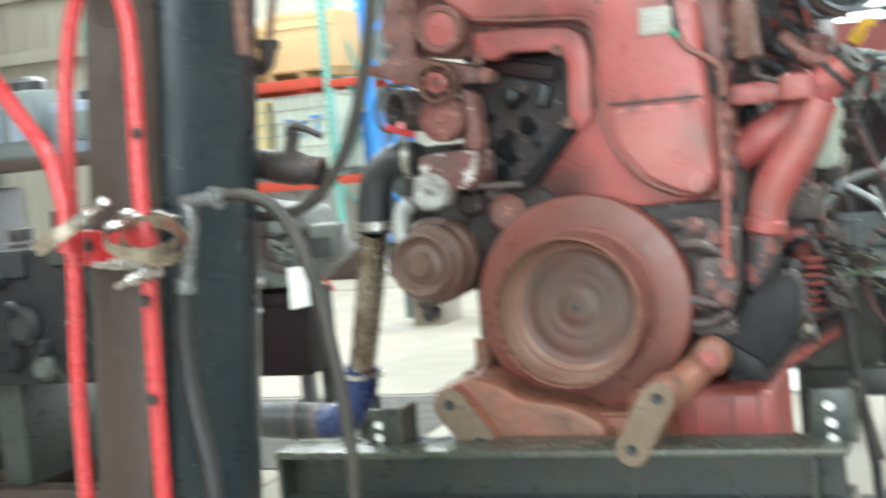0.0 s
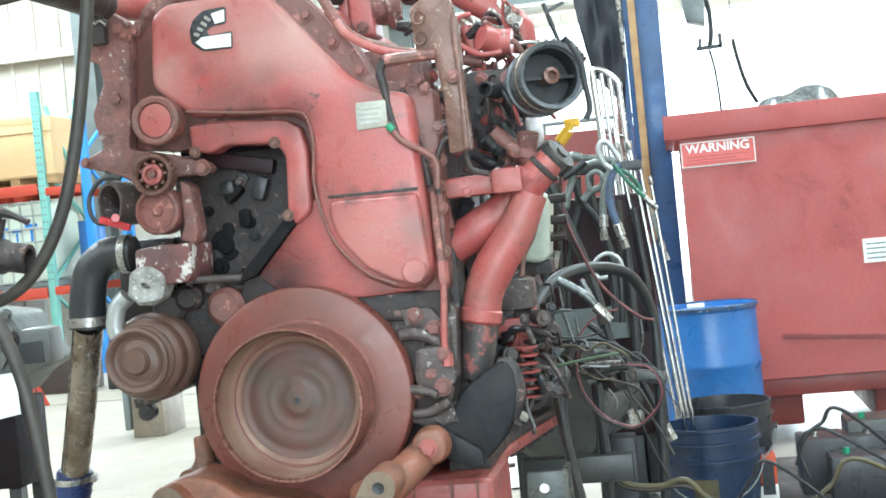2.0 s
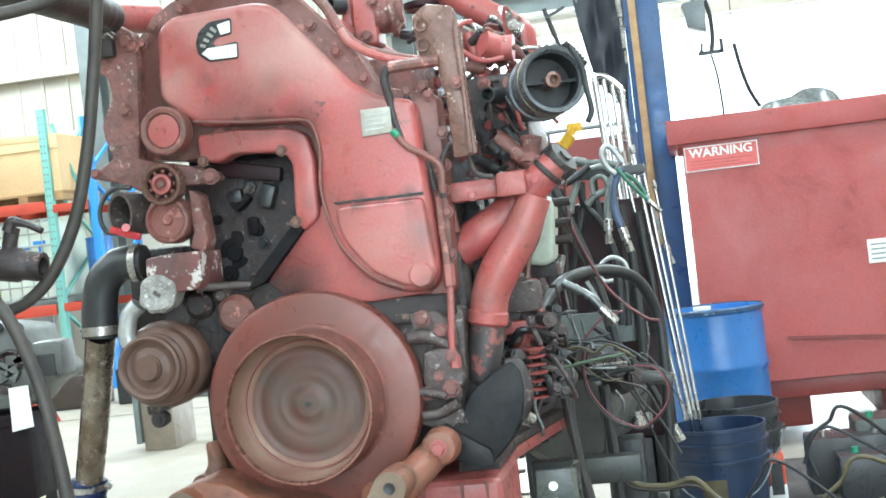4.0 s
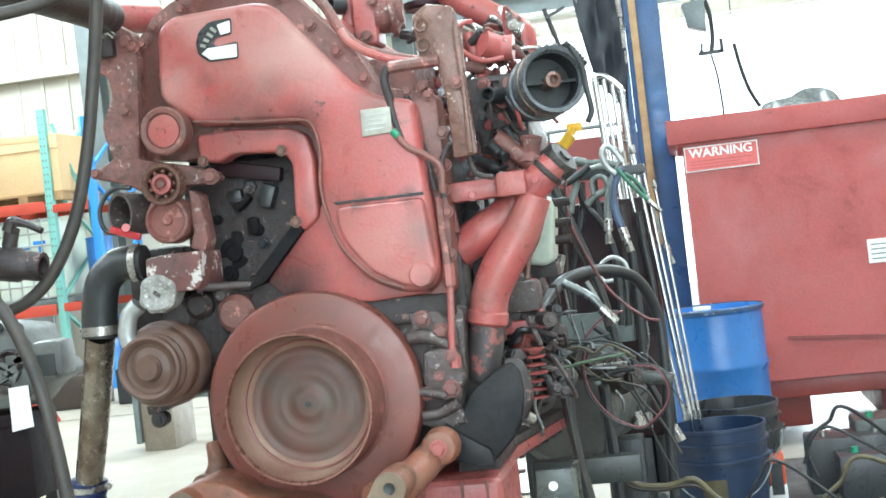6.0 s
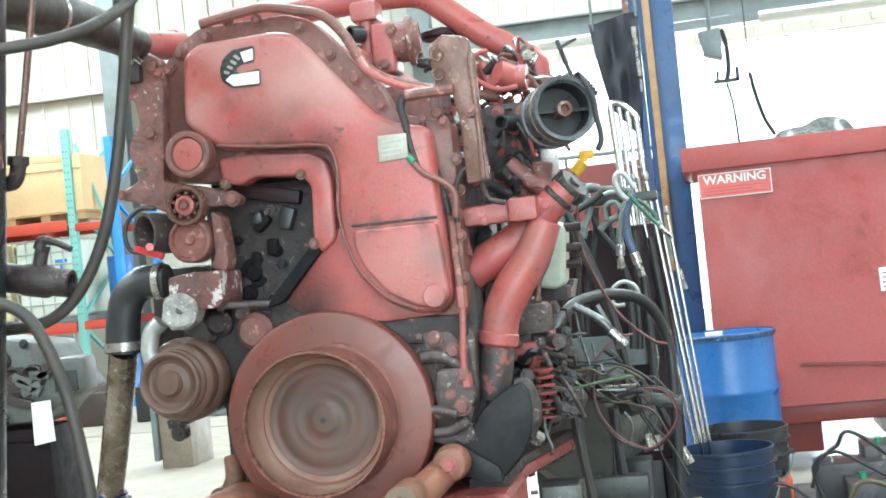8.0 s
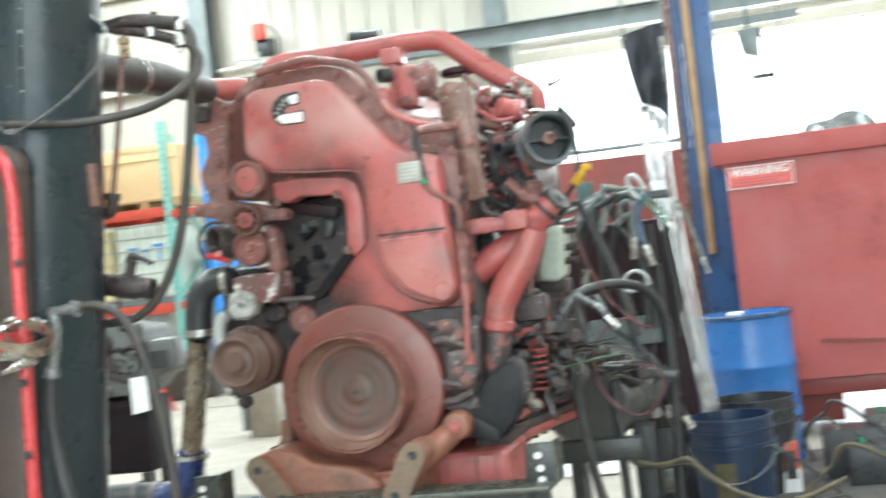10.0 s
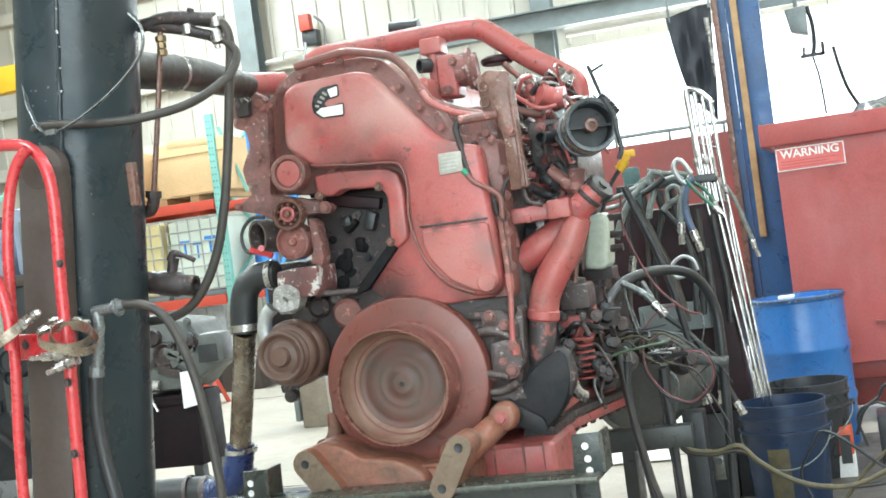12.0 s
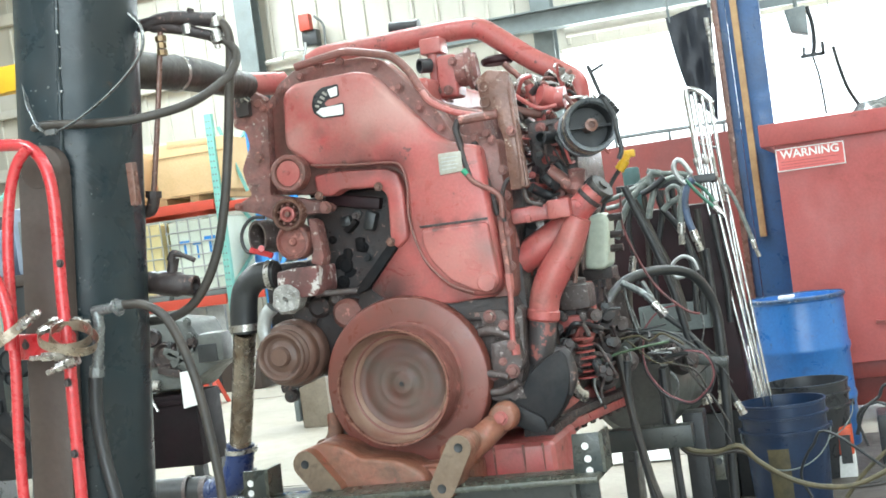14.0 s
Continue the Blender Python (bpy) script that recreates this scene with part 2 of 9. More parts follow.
SOOT_AND_SHADE, DUST, EARTH = (0.022, 0.016, 0.016), (0.44, 0.25, 0.22), (0.14, 0.07, 0.06)
# Blackish stains at z 1.13 and 1.30 paint step shade; lower ones are soot
RED = stuff("dusty_red_engine_paint", (0.40, 0.074, 0.070), 0.38, second=(0.38, 0.13, 0.115), mix=0.4, scale=6, grime=0.28, dirt=(0.10, 0.05, 0.045), third=(0.13, 0.055, 0.05), spots=0.22, bump=0.12, fine=140, coat=0.06,
            stains=(((-0.026, 0.050, 1.004), 0.13, SOOT_AND_SHADE, 1.3), ((-0.089, 0.050, 0.977), 0.12, SOOT_AND_SHADE, 1.3), ((0.163, 0.050, 0.945), 0.07, SOOT_AND_SHADE, 1.2), ((0.268, 0.050, 0.938), 0.08, SOOT_AND_SHADE, 1.2), ((-0.097, 0.040, 1.315), 0.13, EARTH, 1.0), ((0.034, 0.040, 1.299), 0.09, SOOT_AND_SHADE, 1.0), ((-0.039, 0.040, 1.304), 0.06, SOOT_AND_SHADE, 0.9),
                    ((-0.115, 0.040, 1.500), 0.22, DUST, 0.9), ((0.057, 0.040, 1.459), 0.2, DUST, 0.85), ((-0.208, 0.040, 1.388), 0.12, DUST, 0.9), ((0.156, 0.040, 1.031), 0.16, DUST, 0.55), ((0.085, 0.040, 1.137), 0.1, EARTH, 0.6), ((0.136, 0.035, 1.134), 0.035, SOOT_AND_SHADE, 1.1), ((0.179, 0.035, 1.134), 0.03, SOOT_AND_SHADE, 1.0), ((0.229, 0.035, 1.134), 0.035, SOOT_AND_SHADE, 1.1), ((0.260, 0.040, 1.059), 0.09, EARTH, 0.9), ((-0.145, 0.040, 1.400), 0.04, EARTH, 0.8), ((-0.007, 0.040, 1.372), 0.05, EARTH, 0.5), ((0.193, 0.050, 1.314), 0.09, EARTH, 0.9)))
RED_BRIGHT = stuff("bright_red_engine_paint", (0.40, 0.075, 0.072), 0.38, second=(0.33, 0.11, 0.095), mix=0.5, scale=9, third=(0.09, 0.04, 0.035), spots=0.2, bump=0.12, fine=140, grime=0.38, dirt=(0.09, 0.04, 0.036))
RED_ROUGH = stuff("grimy_red_casting", (0.30, 0.115, 0.10), 0.5, second=(0.15, 0.075, 0.066), mix=0.5, scale=16, third=(0.46, 0.38, 0.34), spots=0.36, bump=0.9, fine=70, grime=0.45)
FLAKED = stuff("flaking_paint_casting", (0.24, 0.08, 0.075), 0.5, second=(0.13, 0.065, 0.06), mix=0.5, scale=9, third=(0.60, 0.56, 0.53), spots=0.62, bump=0.8, fine=70, grime=0.3)
RUST = stuff("rusty_red_brown_metal", (0.25, 0.085, 0.072), 0.45, second=(0.16, 0.08, 0.066), mix=0.5, scale=11, third=(0.40, 0.17, 0.14), spots=0.35, bump=0.4, fine=110, grime=0.4)
DAMPER = stuff("rusty_spun_damper_metal", (0.195, 0.057, 0.043), 0.36, second=(0.155, 0.056, 0.042), mix=0.4, scale=9, bump=0.08, grime=0.3, dirt=(0.09, 0.05, 0.038))
DAMPER_IN = stuff("greasy_brown_hub_metal", (0.15, 0.060, 0.047), 0.5, second=(0.10, 0.07, 0.054), mix=0.5, scale=14, bump=0.15)
RING_IN = stuff("worn_grey_ring_metal", (0.30, 0.20, 0.145), 0.45, second=(0.21, 0.10, 0.075), mix=0.4, scale=12, bump=0.1)
BRACKET = stuff("rusty_orange_bracket", (0.29, 0.095, 0.058), 0.45, second=(0.18, 0.088, 0.055), mix=0.5, scale=12, third=(0.30, 0.075, 0.055), spots=0.2, bump=0.4, fine=80, grime=0.5, dirt=(0.05, 0.035, 0.025))
BRACKET_FACE = stuff("machined_tan_bracket_face", (0.21, 0.155, 0.11), 0.45, 0.25, second=(0.16, 0.11, 0.075), mix=0.4, scale=14, bump=0.2, grime=0.35, dirt=(0.07, 0.05, 0.035))
BROWN = stuff("brown_oily_bracket", (0.20, 0.10, 0.075), 0.3, 0.15, second=(0.12, 0.062, 0.048), mix=0.55, scale=11, third=(0.46, 0.37, 0.31), spots=0.2, bump=0.25, grime=0.3)
GRIME = stuff("black_oily_casting", (0.026, 0.024, 0.026), 0.4, second=(0.04, 0.026, 0.024), mix=0.5, scale=18, third=(0.20, 0.12, 0.10), spots=0.3, bump=0.6, fine=60)
DARK = stuff("dark_oily_plate", (0.017, 0.021, 0.025), 0.4, second=(0.028, 0.028, 0.029), mix=0.5, scale=8, bump=0.2)
GREY_CAST = stuff("grimy_grey_casting", (0.115, 0.10, 0.096), 0.4, 0.15, second=(0.07, 0.046, 0.042), mix=0.5, scale=22, third=(0.34, 0.30, 0.29), spots=0.35, bump=0.6, grime=0.35)
ALU = stuff("corroded_aluminium", (0.55, 0.54, 0.52), 0.6, 0.3, second=(0.30, 0.29, 0.27), mix=0.5, scale=40, third=(0.75, 0.74, 0.72), spots=0.4, bump=0.8, fine=120)
STEEL = stuff("bright_worn_steel", (0.55, 0.54, 0.52), 0.3, 0.9, second=(0.35, 0.33, 0.31), mix=0.4, scale=20, bump=0.1)
PIPE_STEEL = stuff("stained_steel_pipe", (0.40, 0.36, 0.31), 0.27, 0.9, second=(0.13, 0.085, 0.055), mix=0.5, scale=9, third=(0.55, 0.53, 0.51), spots=0.25, bump=0.15, grime=0.3)
RUBBER = stuff("black_rubber_hose", (0.016, 0.018, 0.021), 0.42, second=(0.032, 0.032, 0.032), mix=0.4, scale=10, bump=0.2)
RUBBER_DUSTY = stuff("dusty_black_hose", (0.022, 0.021, 0.020), 0.5, second=(0.05, 0.04, 0.032), mix=0.45, scale=12, bump=0.25)
PLASTIC_BLACK = stuff("black_plastic", (0.026, 0.028, 0.032), 0.34, second=(0.04, 0.04, 0.043), mix=0.3, scale=8, bump=0.06)
BLACK_PAINT = stuff("glossy_black_column_paint", (0.011, 0.025, 0.033), 0.33, second=(0.020, 0.026, 0.029), mix=0.45, scale=4, third=(0.05, 0.032, 0.024), spots=0.06, bump=0.15, fine=40, spec=0.4)
BLUE_RUBBER = stuff("blue_silicone_hose", (0.016, 0.036, 0.135), 0.32, second=(0.014, 0.025, 0.075), mix=0.4, scale=16, bump=0.1)
TRUCK_RED = stuff("glossy_red_handle_paint", (0.50, 0.028, 0.036), 0.3, second=(0.42, 0.03, 0.035), mix=0.3, scale=12, third=(0.06, 0.03, 0.03), spots=0.03, bump=0.05, coat=0.4)
BROWN_STEEL = stuff("brown_weathered_steel", (0.042, 0.027, 0.022), 0.5, second=(0.06, 0.042, 0.034), mix=0.5, scale=6, bump=0.2)
BRASS = stuff("tarnished_brass", (0.36, 0.25, 0.12), 0.4, 0.8, second=(0.16, 0.11, 0.07), mix=0.5, scale=30, bump=0.2)
STRAP = stuff("brushed_band_steel", (0.46, 0.41, 0.34), 0.35, 0.85, second=(0.26, 0.20, 0.15), mix=0.4, scale=30, bump=0.1)
STAND = stuff("dark_green_stand_paint", (0.026, 0.036, 0.036), 0.35, second=(0.042, 0.044, 0.038), mix=0.5, scale=8, third=(0.13, 0.10, 0.07), spots=0.1, bump=0.15)
STAND_TOP = stuff("oily_grey_green_beam", (0.055, 0.07, 0.06), 0.3, 0.2, second=(0.085, 0.08, 0.062), mix=0.5, scale=9, bump=0.2, grime=0.3)
DUMP_RED = stuff("faded_red_dumpster_paint", (0.36, 0.058, 0.052), 0.5, second=(0.32, 0.068, 0.06), mix=0.4, scale=2.2, third=(0.14, 0.03, 0.025), spots=0.0, bump=0.12, grime=0.42, dirt=(0.15, 0.035, 0.032))
DARK_RED = stuff("dark_red_painted_steel", (0.22, 0.035, 0.028), 0.5, second=(0.16, 0.03, 0.025), mix=0.4, scale=3, bump=0.1)
MAROON = stuff("maroon_painted_steel", (0.035, 0.012, 0.015), 0.5, second=(0.016, 0.011, 0.013), mix=0.4, scale=5, bump=0.1, spec=0.25)
BLUE = stuff("blue_drum_paint", (0.035, 0.165, 0.46), 0.36, second=(0.03, 0.13, 0.38), mix=0.3, scale=5, third=(0.05, 0.07, 0.11), spots=0.12, bump=0.08, coat=0.15, grime=0.2, dirt=(0.04, 0.06, 0.1))
BLUE_POST = stuff("blue_post_paint", (0.022, 0.085, 0.23), 0.36, second=(0.018, 0.05, 0.13), mix=0.4, scale=4, third=(0.02, 0.03, 0.05), spots=0.1, bump=0.08)
BLUE_DARK = stuff("dark_blue_bucket_plastic", (0.012, 0.032, 0.078), 0.4, second=(0.014, 0.024, 0.055), mix=0.4, scale=8, bump=0.06, grime=0.2)
WOOD = stuff("raw_timber_strip", (0.42, 0.27, 0.13), 0.65, second=(0.32, 0.19, 0.09), mix=0.5, scale=14, bump=0.3)
CARD = stuff("cardboard", (0.76, 0.53, 0.30), 0.85, second=(0.70, 0.48, 0.26), mix=0.4, scale=4, bump=0.1)
PALLET = stuff("pallet_wood", (0.50, 0.33, 0.16), 0.8, second=(0.38, 0.24, 0.12), mix=0.5, scale=9, bump=0.3)
RACK_RED = stuff("red_orange_rack_beam", (0.55, 0.06, 0.03), 0.5, second=(0.45, 0.055, 0.03), mix=0.4, scale=5, bump=0.05)
RACK_TEAL = stuff("teal_rack_upright", (0.22, 0.50, 0.44), 0.5, second=(0.18, 0.42, 0.37), mix=0.4, scale=5, bump=0.05)
RACK_BLUE = stuff("bright_blue_rack_upright", (0.04, 0.26, 0.68), 0.5, second=(0.035, 0.22, 0.6), mix=0.4, scale=5, bump=0.05)
TOTE = stuff("milky_tote_plastic", (0.72, 0.76, 0.68), 0.45, second=(0.60, 0.66, 0.56), mix=0.5, scale=2.2, bump=0.05)
TOTE_YELLOW = stuff("yellowed_tote_plastic", (0.78, 0.66, 0.34), 0.45, second=(0.66, 0.56, 0.28), mix=0.5, scale=2.2, bump=0.05)
GALV = stuff("galvanised_steel", (0.50, 0.51, 0.50), 0.45, 0.6, second=(0.40, 0.41, 0.41), mix=0.5, scale=18, bump=0.05)
GREY_STEEL = stuff("grey_painted_steel", (0.20, 0.23, 0.23), 0.45, 0.1, second=(0.15, 0.17, 0.17), mix=0.4, scale=5, bump=0.08)
WALL = stuff("cream_metal_siding", (0.56, 0.53, 0.46), 0.55, second=(0.50, 0.47, 0.40), mix=0.4, scale=1.2, bump=0.05, grime=0.15, dirt=(0.45, 0.42, 0.36))
WALL_LINER = stuff("white_insulation_facing", (0.66, 0.63, 0.56), 0.6, second=(0.58, 0.55, 0.48), mix=0.4, scale=1.5, bump=0.1)
FLOOR = stuff("stained_pale_concrete", (0.40, 0.365, 0.305), 0.5, second=(0.32, 0.285, 0.23), mix=0.45, scale=1.1, third=(0.20, 0.18, 0.15), spots=0.06, bump=0.15, fine=60)
FLOOR_JOINT = stuff("dark_floor_joint", (0.12, 0.11, 0.10), 0.8, bump=0.1)
WHITE = stuff("white_paper", (0.80, 0.80, 0.78), 0.7, second=(0.74, 0.73, 0.70), mix=0.3, scale=10, bump=0.02)
PLATE = stuff("dull_data_plate", (0.40, 0.39, 0.34), 0.45, 0.3, second=(0.33, 0.31, 0.26), mix=0.4, scale=24, bump=0.05)
YELLOW = stuff("yellow_paint", (0.72, 0.42, 0.02), 0.45, second=(0.62, 0.36, 0.02), mix=0.3, scale=6, bump=0.05)
GREEN = stuff("green_plastic", (0.03, 0.28, 0.15), 0.4, bump=0.05)
ORANGE = stuff("orange_plastic_jug", (0.72, 0.10, 0.03), 0.4, bump=0.05)
RESERVOIR = stuff("milky_reservoir_plastic", (0.52, 0.58, 0.50), 0.4, second=(0.42, 0.46, 0.38), mix=0.4, scale=8, bump=0.05)
SIGN_RED = stuff("faded_warning_red", (0.62, 0.12, 0.11), 0.5, second=(0.56, 0.10, 0.09), mix=0.3, scale=8, bump=0.02)
WIRE_TAN = stuff("tan_cable_jacket", (0.12, 0.095, 0.045), 0.6, second=(0.06, 0.052, 0.03), mix=0.4, scale=20, bump=0.1)
WIRE_RED = stuff("red_wire", (0.20, 0.05, 0.052), 0.5, second=(0.08, 0.03, 0.03), mix=0.5, scale=30, bump=0.05)
WIRE_PINK = stuff("pink_red_wire", (0.25, 0.085, 0.095), 0.5, second=(0.20, 0.05, 0.06), mix=0.4, scale=30, bump=0.05)
WIRE_GREEN = stuff("pale_green_wire", (0.11, 0.17, 0.10), 0.5, bump=0.05)
OFFWHITE = stuff("grey_white_hose_jacket", (0.24, 0.26, 0.26), 0.28, 0.4, second=(0.12, 0.12, 0.12), mix=0.4, scale=18, bump=0.1)
FILTER_GREY = stuff("blue_grey_filter_plastic", (0.15, 0.165, 0.18), 0.32, second=(0.085, 0.092, 0.10), mix=0.4, scale=12, bump=0.08)
GEARBOX_GREY = stuff("dirty_grey_gearbox_casting", (0.13, 0.138, 0.128), 0.45, second=(0.08, 0.084, 0.08), mix=0.5, scale=7, third=(0.20, 0.20, 0.18), spots=0.1, bump=0.3, grime=0.25)
OIL_MAT = stuff("oil_soaked_dark_mat", (0.05, 0.046, 0.043), 0.62, second=(0.09, 0.08, 0.07), mix=0.5, scale=4, bump=0.3, grime=0.3)
SKY_GLOW = glow("overcast_daylight", (0.93, 0.97, 1.0), 2.6)
PULLEY_BROWN = stuff("oily_brown_pulley_metal", (0.15, 0.080, 0.058), 0.45, second=(0.115, 0.066, 0.05), mix=0.5, scale=14, bump=0.2, grime=0.3)
RIM_WORN = stuff("polished_rusty_rim", (0.25, 0.12, 0.09), 0.3, 0.4, second=(0.21, 0.085, 0.065), mix=0.4, scale=16, bump=0.05)
LINE_RED = stuff("bright_red_paint_line", (0.24, 0.085, 0.065), 0.45, bump=0.05)
BLACK_OIL = stuff("wet_black_oily_steel", (0.009, 0.011, 0.014), 0.6, second=(0.02, 0.018, 0.019), mix=0.5, scale=14, bump=0.12, spec=0.3)
PANEL_BLUE = stuff("pale_blue_grey_paint", (0.30, 0.35, 0.44), 0.4, second=(0.22, 0.26, 0.33), mix=0.4, scale=6, bump=0.1, grime=0.25, dirt=(0.08, 0.085, 0.09))
CRATE_DARK = stuff("blackish_maroon_crate_paint", (0.012, 0.005, 0.007), 0.6, second=(0.007, 0.006, 0.007), mix=0.4, scale=6, bump=0.1, spec=0.15)
SLEEVE = stuff("sooty_worn_sleeve_paint", (0.055, 0.046, 0.046), 0.45, second=(0.035, 0.03, 0.031), mix=0.5, scale=9, third=(0.22, 0.075, 0.065), spots=0.5, bump=0.3)
# Oil and soot, darkened further to paint the shade inside the gear opening
SOOT_SHADE_BLACK = stuff("matt_soot_and_shade_black", (0.008, 0.009, 0.011), 0.7, second=(0.017, 0.014, 0.014), mix=0.5, scale=14, bump=0.3, spec=0.12)
BLUE_RIM = stuff("scuffed_blue_rim_paint", (0.035, 0.11, 0.26), 0.4, second=(0.02, 0.03, 0.05), mix=0.5, scale=20, third=(0.4, 0.42, 0.45), spots=0.35, bump=0.2)
CURTAIN = stuff("navy_black_rubberised_cloth", (0.012, 0.014, 0.022), 0.55, second=(0.022, 0.025, 0.035), mix=0.5, scale=8, bump=0.3)
HOSE_LIGHT = stuff("pale_grey_hose_jacket", (0.20, 0.22, 0.205), 0.3, second=(0.11, 0.125, 0.115), mix=0.45, scale=14, bump=0.1)
RACK_TEAL_DULL = stuff("dull_teal_plastic", (0.06, 0.13, 0.13), 0.5, second=(0.045, 0.09, 0.09), mix=0.4, scale=12, bump=0.05)
BLUE_HOSE = stuff("dull_blue_hose_jacket", (0.10, 0.15, 0.26), 0.35, second=(0.06, 0.08, 0.12), mix=0.4, scale=14, bump=0.08)
GREEN_DULL = stuff("dull_green_air_line", (0.035, 0.16, 0.095), 0.4, second=(0.03, 0.09, 0.06), mix=0.4, scale=14, bump=0.05)
CHROME = stuff("polished_steel_tube", (0.72, 0.74, 0.76), 0.16, 1.0, second=(0.5, 0.5, 0.5), mix=0.3, scale=12, bump=0.03)
FOOT_TAN = stuff("dusty_tan_sheet_metal", (0.27, 0.23, 0.18), 0.55, second=(0.19, 0.15, 0.11), mix=0.5, scale=8, bump=0.1, grime=0.3)


# ---- the hall ----
X0, X1, Y0, Y1, ROOF = -13.0, 7.0, -8.0, 12.2, 5.5


def structure(name, bm, material, label, smooth=35):
    return tagged(part(name, bm, material, smooth=smooth), label, "", "", "structure")


def make_hall():
    bm = bmesh.new()
    box(bm, (X0 - 0.2, Y0 - 0.2, -0.15), (X1 + 0.2, Y1 + 0.2, 0))
    structure("floor", bm, FLOOR, "pale stained concrete shop floor")
    bm = bmesh.new()
    box(bm, (-60, -60, -0.4), (60, 80, -0.16))
    structure("ground", bm, FLOOR, "pale concrete yard outside the hall")
    for x in (-9.0, -5.2, -1.6, 2.4):
        bm = bmesh.new()
        box(bm, (x, Y0, 0.0005), (x + 0.008, Y1, 0.0025))
        structure("floor_joint", bm, FLOOR_JOINT, "dark saw-cut joint in the concrete")
    for y in (-3.5, 3.05, 7.4):
        bm = bmesh.new()
        box(bm, (X0, y, 0.003), (X1, y + 0.008, 0.005))
        structure("floor_joint", bm, FLOOR_JOINT, "dark saw-cut joint in the concrete")
    # back wall with the high roller door open
    bm = bmesh.new()
    box(bm, (X0 - 0.2, Y1, 0), (-1.9, Y1 + 0.2, ROOF))
    box(bm, (-1.9, Y1, 3.1), (6.4, Y1 + 0.2, ROOF))
    box(bm, (6.4, Y1, 0), (X1 + 0.2, Y1 + 0.2, ROOF))
    structure("wall_north", bm, WALL, "cream ribbed metal siding wall")
    bm = bmesh.new()
    for i in range(60):
        x = X0 + 0.1 + i * 0.3
        low = 3.14 if -1.95 < x < 6.4 else 0.1
        box(bm, (x, Y1 - 0.028, low), (x + 0.045, Y1 - 0.001, ROOF - 0.02), 0.006, seg=1)
    structure("siding_ribs", bm, WALL, "vertical ribs of the cream siding")
    for z, h in ((2.62, 0.16), (3.42, 0.10), (4.6, 0.14)):
        bm = bmesh.new()
        box(bm, (X0, Y1 - 0.13, z), (-1.9 if z < 3.1 else X1, Y1 - 0.03, z + h), 0.006)
        structure("wall_girt", bm, WALL_LINER, "pale horizontal girt along the siding")
    for name, lo, hi in (("wall_west", (X0 - 0.2, Y0, 0), (X0, Y1, ROOF)), ("wall_east", (X1, Y0, 0), (X1 + 0.2, Y1, ROOF))):
        bm = bmesh.new()
        box(bm, lo, hi)
        structure(name, bm, WALL, "cream metal siding wall")
    bm = bmesh.new()
    box(bm, (X0 - 0.2, Y0 - 0.2, 0), (-1.4, Y0, ROOF))
    box(bm, (5.4, Y0 - 0.2, 0), (X1 + 0.2, Y0, ROOF))
    box(bm, (-1.4, Y0 - 0.2, 4.4), (5.4, Y0, ROOF))
    structure("wall_south", bm, WALL, "cream siding wall with an open bay door")
    bm = bmesh.new()
    cuts_x = [X0 - 0.2, -6.7, -5.3, -1.7, -0.3, 3.3, 4.7, X1 + 0.2]
    cuts_y = [Y0 - 0.2, -5.5, -2.5, 1.0, 4.0, 7.5, 10.5, Y1 + 0.2]
    for i in range(7):
        for j in range(7):
            if not (i % 2 and j % 2):
                box(bm, (cuts_x[i], cuts_y[j], ROOF), (cuts_x[i + 1], cuts_y[j + 1], ROOF + 0.15))
    structure("ceiling", bm, WALL_LINER, "white faced roof with skylight openings")
    # steel frame of the hall
    for x in ((-5.527, 12.000, 3.688)[0], -11.2, -1.98):
        bm = bmesh.new()
        for lo, hi in (((-0.11, -0.12, 0), (0.11, -0.10, ROOF)), ((-0.11, 0.10, 0), (0.11, 0.12, ROOF)), ((-0.008, -0.10, 0), (0.008, 0.10, ROOF))):
            box(bm, Vector(lo) + Vector((x, 11.9, 0)), Vector(hi) + Vector((x, 11.9, 0)))
        structure("steel_column", bm, GREY_STEEL, "grey steel H-section building column")
    bm = bmesh.new()
    for lo, hi in (((-4.2, 11.45, 3.26), (X1, 11.65, 3.275)), ((-4.2, 11.45, 3.46), (X1, 11.65, 3.475)), ((-4.2, 11.54, 3.275), (X1, 11.555, 3.46))):
        box(bm, lo, hi)
    structure("door_header_beam", bm, GREY_STEEL, "grey steel beam above the open roller door")
    bm = bmesh.new()
    rod(bm, (-1.75, 11.9, 3.24), (X1, 11.9, 3.24), 0.055, seg=14)
    structure("roller_door_barrel", bm, WALL_LINER, "white barrel of the rolled-up door")
    bm = bmesh.new()
    tube(bm, [(-5.418, 12.000, 3.520), (-4.754, 12.000, 3.543), (-4.181, 12.000, 3.539), (-2.664, 12.000, 3.525)], 0.03, 10)
    structure("wall_conduit", bm, WALL_LINER, "pale conduit along the wall")
    bm = bmesh.new()
    box(bm, (-30, 22, -0.2), (40, 22.1, 20))
    structure("backdrop", bm, SKY_GLOW, "bright overcast daylight outside the door")


make_hall()


